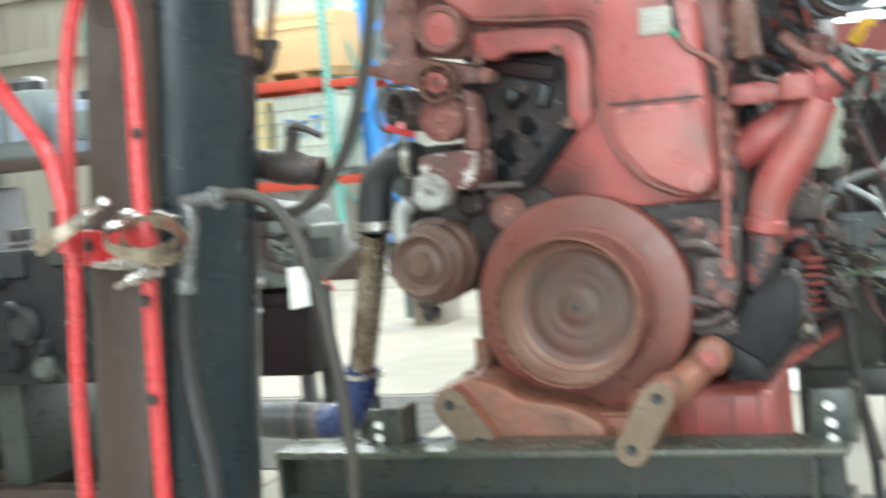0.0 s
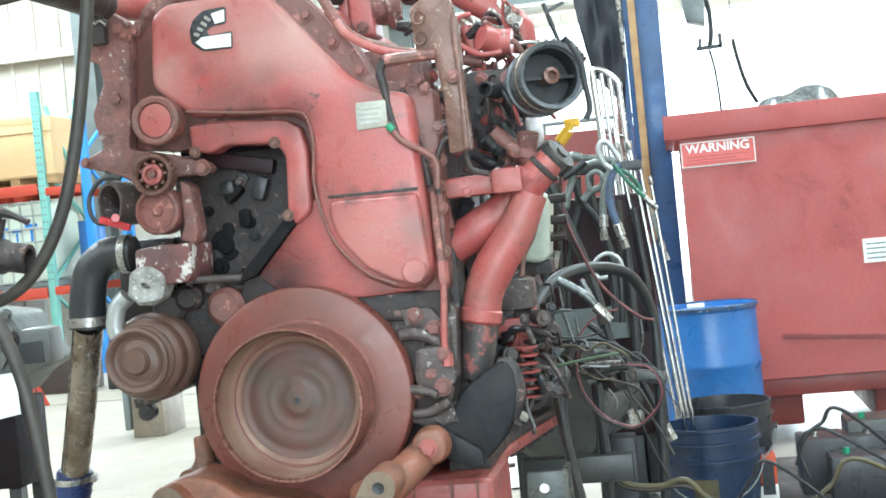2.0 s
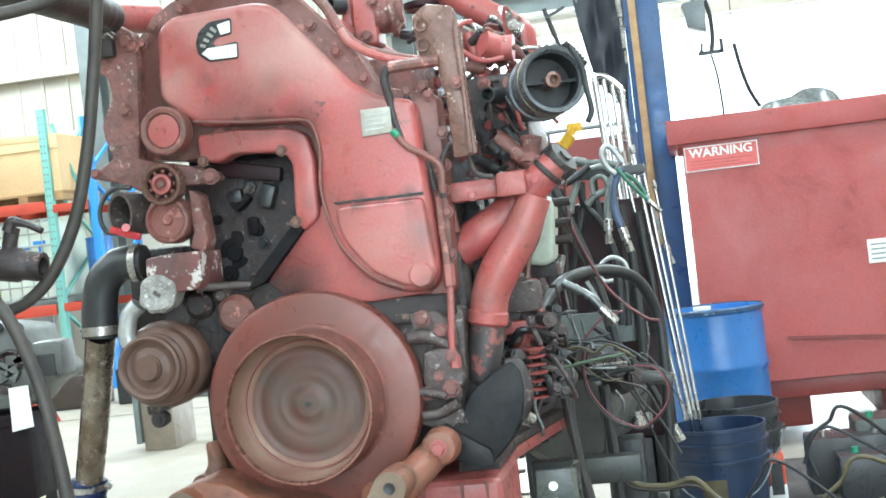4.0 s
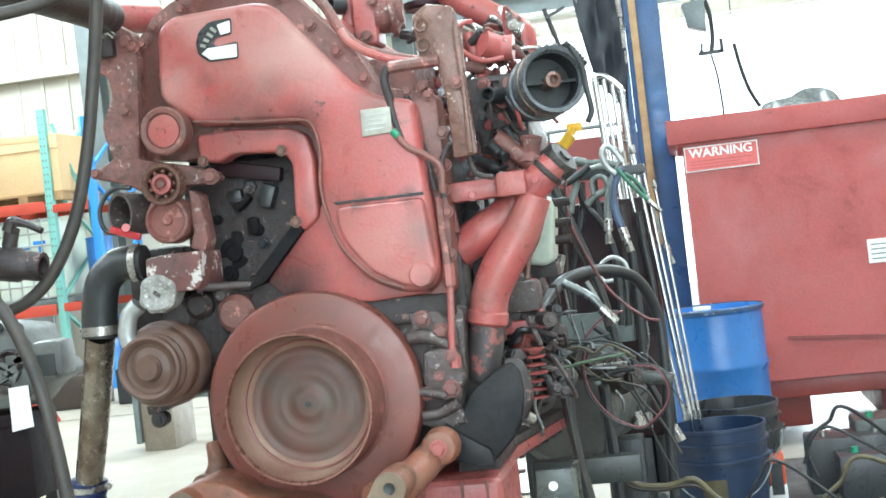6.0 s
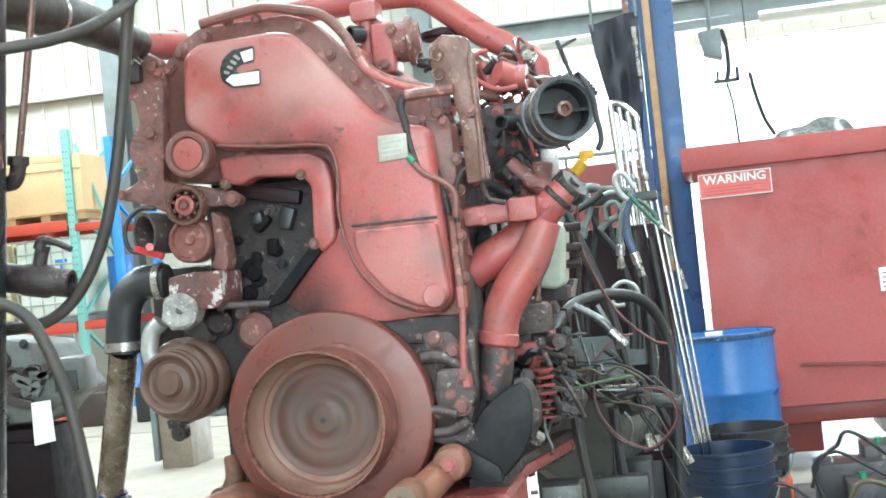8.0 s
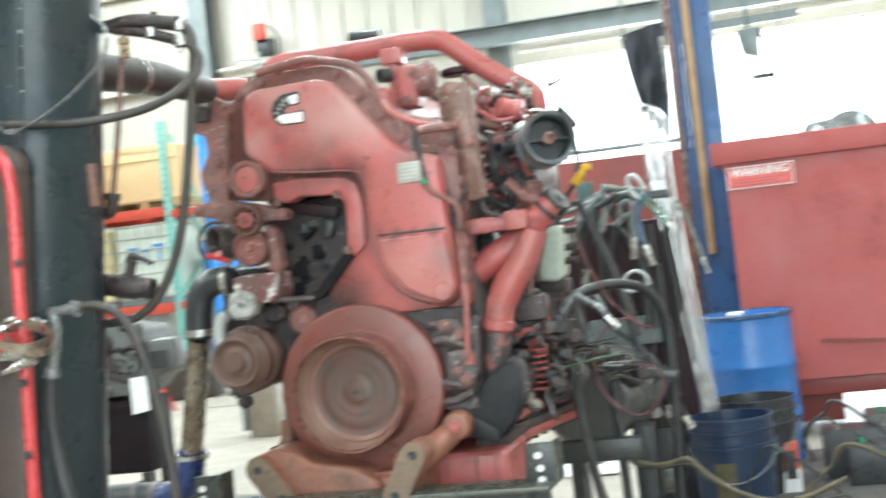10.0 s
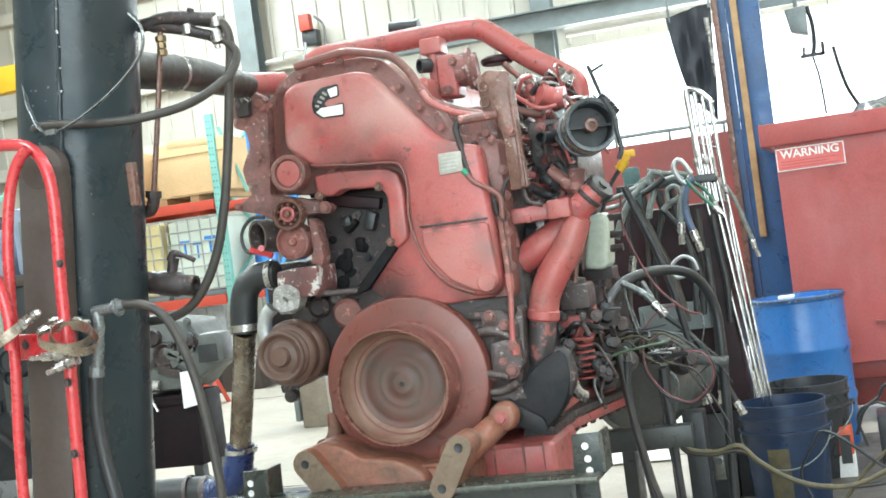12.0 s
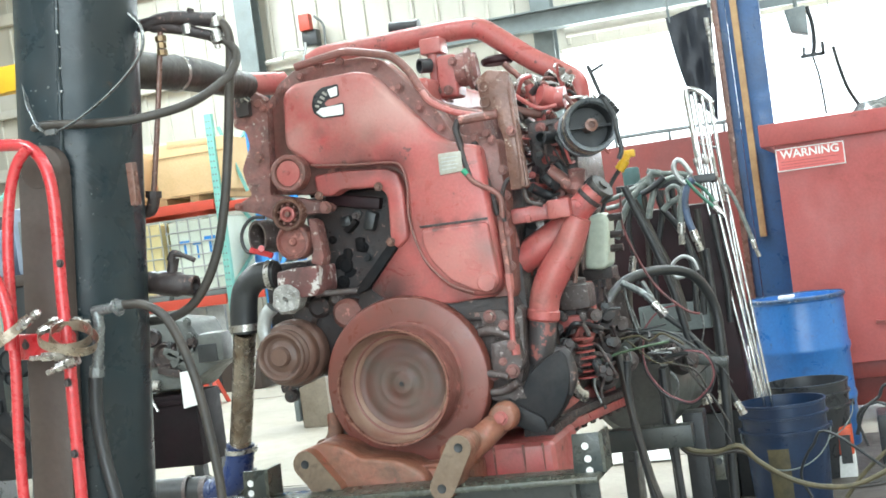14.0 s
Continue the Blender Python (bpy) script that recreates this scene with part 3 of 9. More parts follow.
# ---- storage rack and what it holds ----
RACK_Y = 10.0
def upright(x, material, label, z1):
    ob = thing("rack_upright", (x, RACK_Y, 0), label, "rack upright", "pallet rack uprights")
    for dy in (0.0, 0.95):
        bm = bmesh.new()
        box(bm, (x - 0.038, RACK_Y + dy, 0.01), (x + 0.038, RACK_Y + dy + 0.012, z1), 0.004)
        box(bm, (x - 0.038, RACK_Y + dy + 0.012, 0.01), (x - 0.028, RACK_Y + dy + 0.07, z1))
        box(bm, (x + 0.028, RACK_Y + dy + 0.012, 0.01), (x + 0.038, RACK_Y + dy + 0.07, z1))
        part("post", bm, material, ob)
    if material is RACK_TEAL:
        # Grey discs on the unpierced post paint the darkness of its slots
        bm = bmesh.new()
        for k in range(26):
            z = 0.95 + k * 0.07
            for s in (-0.017, 0.017):
                rod(bm, (x + s, RACK_Y - 0.002, z), (x + s, RACK_Y + 0.001, z), 0.010, seg=8)
        tagged(part("punched_hole_discs", bm, GREY_STEEL, ob, "grey discs painted as dark punched slots"), kind="stuff")
    for k in range(4):
        bm = bmesh.new()
        z = 0.3 + k * 0.62
        a, b = (RACK_Y + 0.06, RACK_Y + 0.95) if k % 2 else (RACK_Y + 0.95, RACK_Y + 0.06)
        bar(bm, (x, a, z), (x, b, z + 0.5), 0.03, 0.03)
        part("brace", bm, material, ob)
    bm = bmesh.new()
    box(bm, (x - 0.07, RACK_Y - 0.03, 0), (x + 0.07, RACK_Y + 0.1, 0.01))
    part("foot_plate", bm, material, ob)


upright((-5.303, 10.000, 2.776)[0], RACK_TEAL, "pale teal punched steel rack upright", 2.78)
upright(-4.855, RACK_BLUE, "bright blue steel rack upright", 2.66)
bm = bmesh.new()
bar(bm, (-5.333, 10.3, 2.662), (-5.09, 10.3, 1.935), 0.03, 0.03)
solo("rack_brace", bm, RACK_TEAL, "teal diagonal brace of the pallet rack", "rack brace")
upright(-8.1, RACK_TEAL, "pale teal punched steel rack upright", 2.78)


def rack_beam(x0, x1, z, h=0.105):
    ob = thing("rack_beam", ((x0 + x1) / 2, RACK_Y, z), "red-orange steel pallet rack beam with wire decking", "rack beam", "pallet rack beams")
    bm = bmesh.new()
    box(bm, (x0, RACK_Y - 0.035, z - h), (x1, RACK_Y - 0.004, z), 0.006)
    part("front_beam", bm, RACK_RED, ob)
    bm = bmesh.new()
    box(bm, (x0, RACK_Y + 1.02, z - h), (x1, RACK_Y + 1.05, z), 0.006)
    part("rear_beam", bm, RACK_RED, ob)
    for k in range(int((x1 - x0) / 0.42)):
        bm = bmesh.new()
        x = x0 + 0.2 + 0.42 * k
        box(bm, (x, RACK_Y - 0.003, z - 0.045), (x + 0.05, RACK_Y + 1.02, z - 0.004))
        part("cross_bar", bm, RACK_RED, ob)


rack_beam(-8.06, -5.345, 1.885)
rack_beam(-8.06, -5.345, 0.875)
rack_beam(-5.26, -4.9, 1.84, 0.08)
rack_beam(-5.26, -4.9, 0.875, 0.08)


def carton(x0, x1, y0, z0, z1, label):
    ob = thing("carton_on_pallet", ((x0 + x1) / 2, y0 + 0.4, z0), label, "carton", "cartons on the rack")
    for k in range(3):
        bm = bmesh.new()
        box(bm, (x0 + k * (x1 - x0 - 0.1) / 2, y0, z0), (x0 + 0.1 + k * (x1 - x0 - 0.1) / 2, y0 + 0.85, z0 + 0.07), 0.004)
        part("pallet_block", bm, PALLET, ob)
    bm = bmesh.new()
    box(bm, (x0 - 0.01, y0 - 0.01, z0 + 0.07), (x1 + 0.01, y0 + 0.86, z0 + 0.092), 0.003)
    part("pallet_board", bm, PALLET, ob)
    bm = bmesh.new()
    box(bm, (x0 + 0.01, y0 + 0.01, z0 + 0.092), (x1 - 0.01, y0 + 0.84, z1), 0.012)
    part("carton_body", bm, CARD, ob)
    bm = bmesh.new()
    box(bm, (x0 + 0.18, y0 + 0.006, z1 - 0.06), (x1 - 0.1, y0 + 0.5, z1 + 0.012), 0.004, pose(0, 0, 0, 0, 2, 0))
    part("carton_flap", bm, CARD, ob)
    bm = bmesh.new()
    box(bm, (x0 + 0.005, y0 + 0.002, z0 + 0.5), (x1 - 0.005, y0 + 0.009, z0 + 0.512))
    part("tape", bm, PALLET, ob)


carton(-6.02, -5.17, RACK_Y + 0.04, 1.886, 2.54, "tan cardboard carton on a wooden pallet")
carton(-7.15, -6.2, RACK_Y + 0.04, 1.886, 2.50, "tan cardboard carton on a wooden pallet, flaps open")


def tote(x0, z0, w, material, label, marks):
    ob = thing("liquid_tote", (x0 + w / 2, RACK_Y + 0.5, z0), label, "tote", "totes on the rack")
    h, d, y0 = 0.86, 0.8, RACK_Y + 0.06
    bm = bmesh.new()
    box(bm, (x0 + 0.02, y0 + 0.02, z0 + 0.06), (x0 + w - 0.02, y0 + d, z0 + h - 0.02), 0.05, seg=3)
    part("tank", bm, material, ob)
    bm = bmesh.new()
    box(bm, (x0, y0, z0), (x0 + w, y0 + d, z0 + 0.055), 0.008)
    part("pallet_base", bm, GREY_STEEL, ob)
    for k in range(int(w / 0.125) + 1):
        bm = bmesh.new()
        x = x0 + 0.01 + k * (w - 0.02) / int(w / 0.125)
        rod(bm, (x, y0 + 0.008, z0 + 0.05), (x, y0 + 0.008, z0 + h), 0.008, seg=8)
        part("cage_upright", bm, GALV, ob)
    for k in range(7):
        bm = bmesh.new()
        z = z0 + 0.07 + k * (h - 0.09) / 6
        rod(bm, (x0, y0 - 0.002, z), (x0 + w, y0 - 0.002, z), 0.008, seg=8)
        part("cage_rail", bm, GALV, ob)
    if marks:
        # hand-written blue marks that cannot be read
        for k, (dx, dz, sx) in enumerate(((0.14, 0.58, 0.13), (0.30, 0.56, 0.10), (0.44, 0.60, 0.13))):
            bm = bmesh.new()
            box(bm, (x0 + dx, y0 + 0.013, z0 + dz), (x0 + dx + sx, y0 + 0.018, z0 + dz + 0.035))
            box(bm, (x0 + dx + sx * 0.4, y0 + 0.013, z0 + dz - 0.15), (x0 + dx + sx * 0.6, y0 + 0.018, z0 + dz - 0.006))
            part("paint_mark", bm, RACK_BLUE, ob, "blue hand-painted bar")


tote(-6.0, 0.876, 0.68, TOTE, "milky plastic liquid tote in a steel cage", True)
tote(-7.0, 0.876, 0.95, TOTE_YELLOW, "yellowed plastic liquid tote in a steel cage", False)


def small_drum(x, y, z, r, h, material, label, name="small_drum"):
    ob = thing(name, (x, y, z), label, "drum", "drums")
    bm = bmesh.new()
    prof = [(0, 0.0), (r * 0.97, 0.0), (r, 0.012)]
    for f in (0.33, 0.66):
        prof += [(r, h * f - 0.025), (r * 1.035, h * f - 0.008), (r * 1.035, h * f + 0.008), (r, h * f + 0.025)]
    prof += [(r, h - 0.02), (r * 1.03, h - 0.012), (r * 1.03, h), (r * 0.97, h), (r * 0.96, h - 0.018), (0, h - 0.016)]
    lathe(bm, (x, y, z), (0, 0, 1), prof, 48)
    part("shell", bm, material, ob)
    return ob


small_drum(-5.06, 10.5, 0.876, 0.13, 0.62, BLUE, "small blue drum on the rack")
small_drum(-4.99, 10.3, 0.0, 0.12, 0.6, BLUE, "small blue drum under the rack")
bm = bmesh.new()
box(bm, (-8.0, RACK_Y + 0.2, 0.02), (-5.5, RACK_Y + 0.26, 0.76), 0.01)
for k in range(12):
    box(bm, (-7.95 + k * 0.2, RACK_Y + 0.17, 0.03), (-7.9 + k * 0.2, RACK_Y + 0.2, 0.75), 0.004, seg=1)
solo("stored_siding_panel", bm, GALV, "grey ribbed metal panel stored under the rack", "panel")


# ---- the engine ----
ENGINE = thing("diesel_engine", (0.05, 0.6, 0.42), "large dusty red diesel engine running on a test stand", "engine")
CRANK = Vector((0.000, 0.0, 0.763))


def eng(name, bm, material, label="", parent=None, smooth=35, origin=None):
    return part(name, bm, material, parent or ENGINE, label, smooth=smooth, origin=origin)


def engine_core():
    bm = bmesh.new()
    box(bm, (-0.26, 0.16, 0.62), (0.30, 1.28, 1.25), 0.02)
    block = eng("engine_block", bm, GRIME, "black oily cylinder block")
    for k in range(6):
        bm = bmesh.new()
        box(bm, (0.301, 0.24 + k * 0.17, 0.7), (0.33, 0.34 + k * 0.17, 1.16), 0.012)
        eng("block_rib", bm, GRIME, "", block)
    bm = bmesh.new()
    box(bm, (-0.22, 0.2, 1.25), (0.24, 1.26, 1.42), 0.015)
    eng("cylinder_head", bm, RED_ROUGH)
    bm = bmesh.new()
    box(bm, (-0.20, 0.22, 1.42), (0.10, 1.25, 1.52), 0.03, seg=3)
    eng("valve_cover", bm, RED)
    # rear housing and coupling to the brake
    bm = bmesh.new()
    lathe(bm, (0.02, 1.28, 0.78), (0, 1, 0), [(0, 0), (0.33, 0), (0.34, 0.03), (0.30, 0.16), (0.27, 0.2), (0, 0.2)], 40)
    eng("flywheel_housing", bm, GREY_CAST, "grimy grey flywheel housing")
    # gear housing behind the cover
    bm = bmesh.new()
    plate(bm, rounded([(-0.261, 1.543), (-0.207, 1.574), (-0.022, 1.577), (0.028, 1.560), (0.149, 1.423), (0.186, 1.350), (0.294, 1.321), (0.296, 1.204), (0.294, 1.066), (0.287, 0.943), (0.251, 0.908), (-0.040, 0.924), (-0.110, 0.961), (-0.087, 1.015), (-0.000, 1.096), (0.003, 1.224), (-0.032, 1.256), (-0.143, 1.263), (-0.214, 1.254), (-0.314, 1.268), (-0.300, 1.469)], 0.012), 0.095, 0.17, 0.006)
    eng("gear_housing", bm, RUST, "brown-red gear housing flange")
    bm = bmesh.new()
    plate(bm, rounded([(0.005, 1.087), (0.051, 1.140), (0.253, 1.003), (0.250, 0.944), (0.128, 0.938), (-0.029, 0.957), (-0.078, 0.998)], 0.012), 0.078, 0.12, 0.008)
    eng("lower_gear_cover", bm, RED)
    bm = bmesh.new()
    plate(bm, rounded([(-0.231, 1.509), (-0.201, 1.533), (-0.035, 1.538), (0.001, 1.529), (0.024, 1.504), (0.145, 1.357), (0.192, 1.326), (0.258, 1.312), (0.264, 1.208), (0.269, 1.112), (0.271, 0.975), (0.253, 0.947), (0.194, 0.951), (0.132, 0.981), (0.082, 1.042), (0.060, 1.114), (0.062, 1.230), (0.054, 1.280), (0.027, 1.297), (-0.166, 1.314), (-0.186, 1.328), (-0.241, 1.376)], 0.02), 0.045, 0.10, 0.016, 4)
    cover = eng("front_gear_cover", bm, RED, "dusty red front gear cover", smooth=60)
    bm = bmesh.new()
    plate(bm, rounded([(0.089, 1.128), (0.258, 1.126), (0.269, 0.978), (0.253, 0.958), (0.204, 0.963), (0.147, 0.995), (0.102, 1.052), (0.088, 1.092)], 0.014), 0.034, 0.047, 0.008, 3)
    eng("raised_panel", bm, RED, "", cover, smooth=60)
    # Dark strip that paints the shadow along the edge of the raised panel
    bm = bmesh.new()
    plate(bm, [(0.083, 1.137), (0.258, 1.136), (0.258, 1.130), (0.087, 1.131)], 0.0435, 0.05, 0.001)
    eng("step_shade_strip", bm, GRIME, "dark strip painted as the shade of the cover's step", cover)
    # Seam at the lower right; above the opening the line paints a shadow band
    bm = bmesh.new()
    tube(bm, [(-0.172, 0.035, 1.323), (-0.066, 0.035, 1.309), (0.036, 0.035, 1.300), (0.062, 0.035, 1.284), (0.070, 0.035, 1.236), (0.064, 0.035, 1.167), (0.073, 0.035, 1.104), (0.097, 0.035, 1.042), (0.147, 0.035, 0.987), (0.202, 0.035, 0.960)], 0.0028, 8)
    eng("seam_and_shade_line", bm, RUST, "brown line for the cover seam and the shade above the opening", cover)
    bm = bmesh.new()
    lathe(bm, (0.239, 0.034, 0.981), (0, -1, 0), [(0, 0), (0.0243, 0), (0.0243, 0.006), (0.0202, 0.010), (0, 0.010)], 26)
    eng("core_plug", bm, RED, "", cover)
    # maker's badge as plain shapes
    bm = bmesh.new()
    plate(bm, rounded([(-0.152, 1.471), (-0.144, 1.494), (-0.122, 1.510), (-0.076, 1.513), (-0.078, 1.481), (-0.108, 1.479), (-0.119, 1.470), (-0.112, 1.461), (-0.068, 1.466), (-0.070, 1.433), (-0.130, 1.434), (-0.149, 1.450)], 0.006, 3), 0.0415, 0.0455, 0.001)
    badge = eng("badge", bm, PLASTIC_BLACK, "worn black badge plate", cover)
    bm = bmesh.new()
    plate(bm, [(-0.128, 1.460), (-0.070, 1.461), (-0.072, 1.436), (-0.125, 1.437), (-0.141, 1.451)], 0.0395, 0.042)
    plate(bm, [(-0.105, 1.502), (-0.079, 1.507), (-0.080, 1.485), (-0.099, 1.482)], 0.0395, 0.042)
    eng("badge_patch", bm, WHITE, "white remains of the badge", badge)
    bm = bmesh.new()
    for a in range(4):
        t = a / 3
        bar(bm, Vector((-0.142, 0.041, 1.468)) * (1 - t) + Vector((-0.118, 0.041, 1.498)) * t, Vector((-0.132, 0.041, 1.464)) * (1 - t) + Vector((-0.108, 0.041, 1.489)) * t, 0.004, 0.006)
    eng("badge_ray", bm, PLATE, "", badge)
    bm = bmesh.new()
    plate(bm, rounded([(0.156, 1.303), (0.214, 1.303), (0.213, 1.254), (0.154, 1.252)], 0.003, 2), 0.0405, 0.0445, 0.001)
    dp = eng("data_plate", bm, PLATE, "dull bare metal data plate")
    bm = bmesh.new()
    for k in range(4):
        t = 0.2 + 0.2 * k
        a, b = Vector((0.160, 0.040, 1.301)) * (1 - t) + Vector((0.158, 0.040, 1.255)) * t, Vector((0.210, 0.040, 1.300)) * (1 - t) + Vector((0.208, 0.040, 1.256)) * t
        bar(bm, a + (b - a) * 0.08 + Vector((0, -0.0005, 0)), b - (b - a) * (0.1 + 0.1 * (k % 2)) + Vector((0, -0.0005, 0)), 0.002, 0.002)
    eng("data_bars", bm, GALV, "unreadable grey lines", dp)
    # frame round the opening
    bm = bmesh.new()
    plate(bm, rounded([(-0.181, 1.299), (-0.102, 1.301), (0.010, 1.290), (0.040, 1.274), (0.050, 1.228), (0.046, 1.112), (0.012, 1.087), (-0.001, 1.112), (0.006, 1.222), (-0.012, 1.246), (-0.112, 1.254), (-0.141, 1.240), (-0.178, 1.248)], 0.012), 0.062, 0.115, 0.012, 3)
    eng("opening_frame", bm, RED, "dusty red flange round the gear opening")
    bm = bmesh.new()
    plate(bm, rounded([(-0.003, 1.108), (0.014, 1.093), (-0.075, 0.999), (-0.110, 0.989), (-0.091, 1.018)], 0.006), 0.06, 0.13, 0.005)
    eng("opening_lip", bm, SOOT_SHADE_BLACK, "oily lower lip of the opening")
    for p in ((-0.008, 0.048, 1.247), (0.005, 0.048, 1.108), (-0.166, 0.048, 1.246), (-0.148, 0.048, 1.213)):
        bm = bmesh.new()
        bolt_head(bm, p, 0.0085)
        eng("cover_bolt", bm, BROWN)
    for p in ((-0.191, 0.090, 1.553), (-0.271, 0.070, 1.493), (-0.268, 0.090, 1.505), (0.066, 0.090, 1.486), (0.112, 0.090, 1.428), (0.160, 0.090, 1.369), (-0.080, 0.090, 1.572), (0.299, 0.090, 1.245), (0.299, 0.090, 1.183), (0.292, 0.090, 1.094), (0.292, 0.090, 1.136), (0.290, 0.090, 1.012), (-0.140, 0.090, 1.576), (-0.250, 0.090, 1.526), (-0.295, 0.090, 1.417), (0.008, 0.090, 1.547), (0.241, 0.090, 1.333), (0.280, 0.090, 1.322), (0.347, 0.030, 1.331), (0.271, 0.090, 1.338)):
        bm = bmesh.new()
        bolt_head(bm, p, 0.009)
        eng("flange_bolt", bm, RUST)
    # inside of the opening, its shade put into the near-black colour
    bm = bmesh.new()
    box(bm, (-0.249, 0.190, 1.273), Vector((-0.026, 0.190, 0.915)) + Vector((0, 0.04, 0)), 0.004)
    eng("timing_case_wall", bm, SOOT_SHADE_BLACK)
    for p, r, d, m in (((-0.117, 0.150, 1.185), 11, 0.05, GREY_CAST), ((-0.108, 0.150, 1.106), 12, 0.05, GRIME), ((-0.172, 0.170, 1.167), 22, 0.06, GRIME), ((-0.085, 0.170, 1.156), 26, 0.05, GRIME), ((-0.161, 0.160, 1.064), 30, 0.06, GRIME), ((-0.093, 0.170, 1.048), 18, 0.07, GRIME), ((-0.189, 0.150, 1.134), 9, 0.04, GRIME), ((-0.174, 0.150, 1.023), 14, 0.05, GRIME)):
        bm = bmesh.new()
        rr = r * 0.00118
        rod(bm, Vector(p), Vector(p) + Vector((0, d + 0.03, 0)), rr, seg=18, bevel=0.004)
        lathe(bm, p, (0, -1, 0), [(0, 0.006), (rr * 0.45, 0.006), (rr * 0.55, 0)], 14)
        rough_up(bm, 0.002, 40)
        eng("oily_boss", bm, SOOT_SHADE_BLACK if m is GRIME else m)
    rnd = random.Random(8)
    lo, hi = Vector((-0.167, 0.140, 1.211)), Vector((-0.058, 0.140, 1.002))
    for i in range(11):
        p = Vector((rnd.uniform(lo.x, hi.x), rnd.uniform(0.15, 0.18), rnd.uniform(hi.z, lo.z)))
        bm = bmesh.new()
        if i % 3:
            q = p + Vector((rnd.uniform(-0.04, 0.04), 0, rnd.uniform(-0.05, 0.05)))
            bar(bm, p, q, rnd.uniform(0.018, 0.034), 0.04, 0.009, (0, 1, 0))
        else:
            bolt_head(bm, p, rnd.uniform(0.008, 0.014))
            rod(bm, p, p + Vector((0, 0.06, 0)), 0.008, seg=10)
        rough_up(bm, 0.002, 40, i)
        eng("oily_lug", bm, rnd.choice([SOOT_SHADE_BLACK, SOOT_SHADE_BLACK, DARK]))
    # Red rib drawn in dark maroon: the shade in the opening is painted
    bm = bmesh.new()
    bar(bm, (-0.186, 0.160, 1.240), (-0.042, 0.160, 1.208), 0.05, 0.03, 0.006)
    eng("inner_rib", bm, MAROON, "red rib inside the opening with shade put into its colour")
    bm = bmesh.new()
    plate(bm, rounded([(-0.098, 1.017), (-0.030, 0.969), (0.115, 0.947), (0.279, 0.939), (0.289, 0.905), (0.272, 0.882), (-0.039, 0.904), (-0.133, 0.936)], 0.01), 0.088, 0.16, 0.006)
    rough_up(bm, 0.002, 30)
    eng("sooty_lower_face", bm, GRIME, "black sooty face under the cover")


engine_core()


def damper_and_pulley():
    c = CRANK
    bm = bmesh.new()
    lathe(bm, c, (0, 1, 0), [(0.10, 0.045), (0.197, 0.038), (0.207, 0.042), (0.210, 0.05), (0.210, 0.082), (0.205, 0.088), (0.12, 0.092), (0.10, 0.09), (0.10, 0.045)], 72)
    damper = eng("crank_damper", bm, DAMPER, "spinning rust-red crankshaft damper", origin=c)
    bm = bmesh.new()
    lathe(bm, c, (0, 1, 0), [(0.148, 0.043), (0.1415, 0.036), (0.1400, 0.0), (0.1400, -0.060), (0.1390, -0.066), (0.1355, -0.067), (0.1345, -0.063), (0.1335, -0.02), (0.131, -0.004)], 72)
    eng("pulley_ring", bm, RUST, "rusty ring of the drive pulley", damper, origin=c)
    bm = bmesh.new()
    lathe(bm, c, (0, 1, 0), [(0.1340, -0.055), (0.1315, -0.012), (0.124, -0.002), (0.113, 0.003), (0.110, 0.008)], 72)
    eng("ring_lining", bm, RING_IN, "worn grey inside of the ring", damper, origin=c)
    bm = bmesh.new()
    lathe(bm, c, (0, 1, 0), [(0.110, 0.009), (0.105, 0.013), (0.098, 0.0145), (0.092, 0.0135), (0.088, 0.0115), (0.070, 0.0115), (0.064, 0.0125), (0.058, 0.0115), (0.052, 0.0115), (0.046, 0.0128), (0.032, 0.0122), (0.027, 0.0085), (0.020, 0.007), (0.010, 0.0075), (0.0, 0.006)], 72)
    hub = eng("hub", bm, DAMPER_IN, "greasy brown hub face", damper, origin=c)
    bm = bmesh.new()
    lathe(bm, c, (0, 1, 0), [(0.0055, 0.0015), (0.0055, -0.0005), (0.0, -0.0005)], 16)
    eng("centre_mark", bm, DARK, "dark centre drilling", hub, origin=c)
    bm = bmesh.new()
    lathe(bm, c, (0, 1, 0), [(0.1402, -0.058), (0.1412, -0.064), (0.1400, -0.0685), (0.1360, -0.0685), (0.1342, -0.064), (0.1338, -0.058)], 72)
    eng("rim_lip", bm, RIM_WORN, "polished rusty lip of the ring", damper, origin=c)
    bm = bmesh.new()
    lathe(bm, c, (0, 1, 0), [(0.1235, -0.003), (0.1225, -0.006), (0.1195, -0.005), (0.1185, -0.001)], 72)
    eng("paint_line", bm, LINE_RED, "thin red line inside the ring", damper, origin=c)
    # accessory pulley
    a = Vector((-0.304, -0.010, 0.861))
    bm = bmesh.new()
    k = 0.0014
    prof = [(0, -0.002), (0.022, -0.002), (0.0255, 0.001), (0.0265, 0.008), (0.040, 0.013), (0.047, 0.011), (0.052, 0.003), (0.058, 0.0), (0.0625, 0.003), (0.0645, 0.010)]
    for i in range(3):
        prof += [(0.0625, 0.013 + i * 0.006), (0.0660, 0.016 + i * 0.006)]
    prof += [(0.067, 0.034), (0.076, 0.040), (0.078, 0.044), (0.0785, 0.058), (0.075, 0.062), (0.0755, 0.078), (0.083, 0.084), (0.086, 0.090), (0.086, 0.120), (0.080, 0.128), (0, 0.128)]
    lathe(bm, a, (0, 1, 0), prof, 56)
    pulley = eng("accessory_pulley", bm, PULLEY_BROWN, "spinning rusty accessory drive pulley", origin=a)
    bm = bmesh.new()
    lathe(bm, a, (0, 1, 0), [(0, -0.007), (0.0215, -0.007), (0.0235, -0.005), (0.0240, -0.0015)], 26)
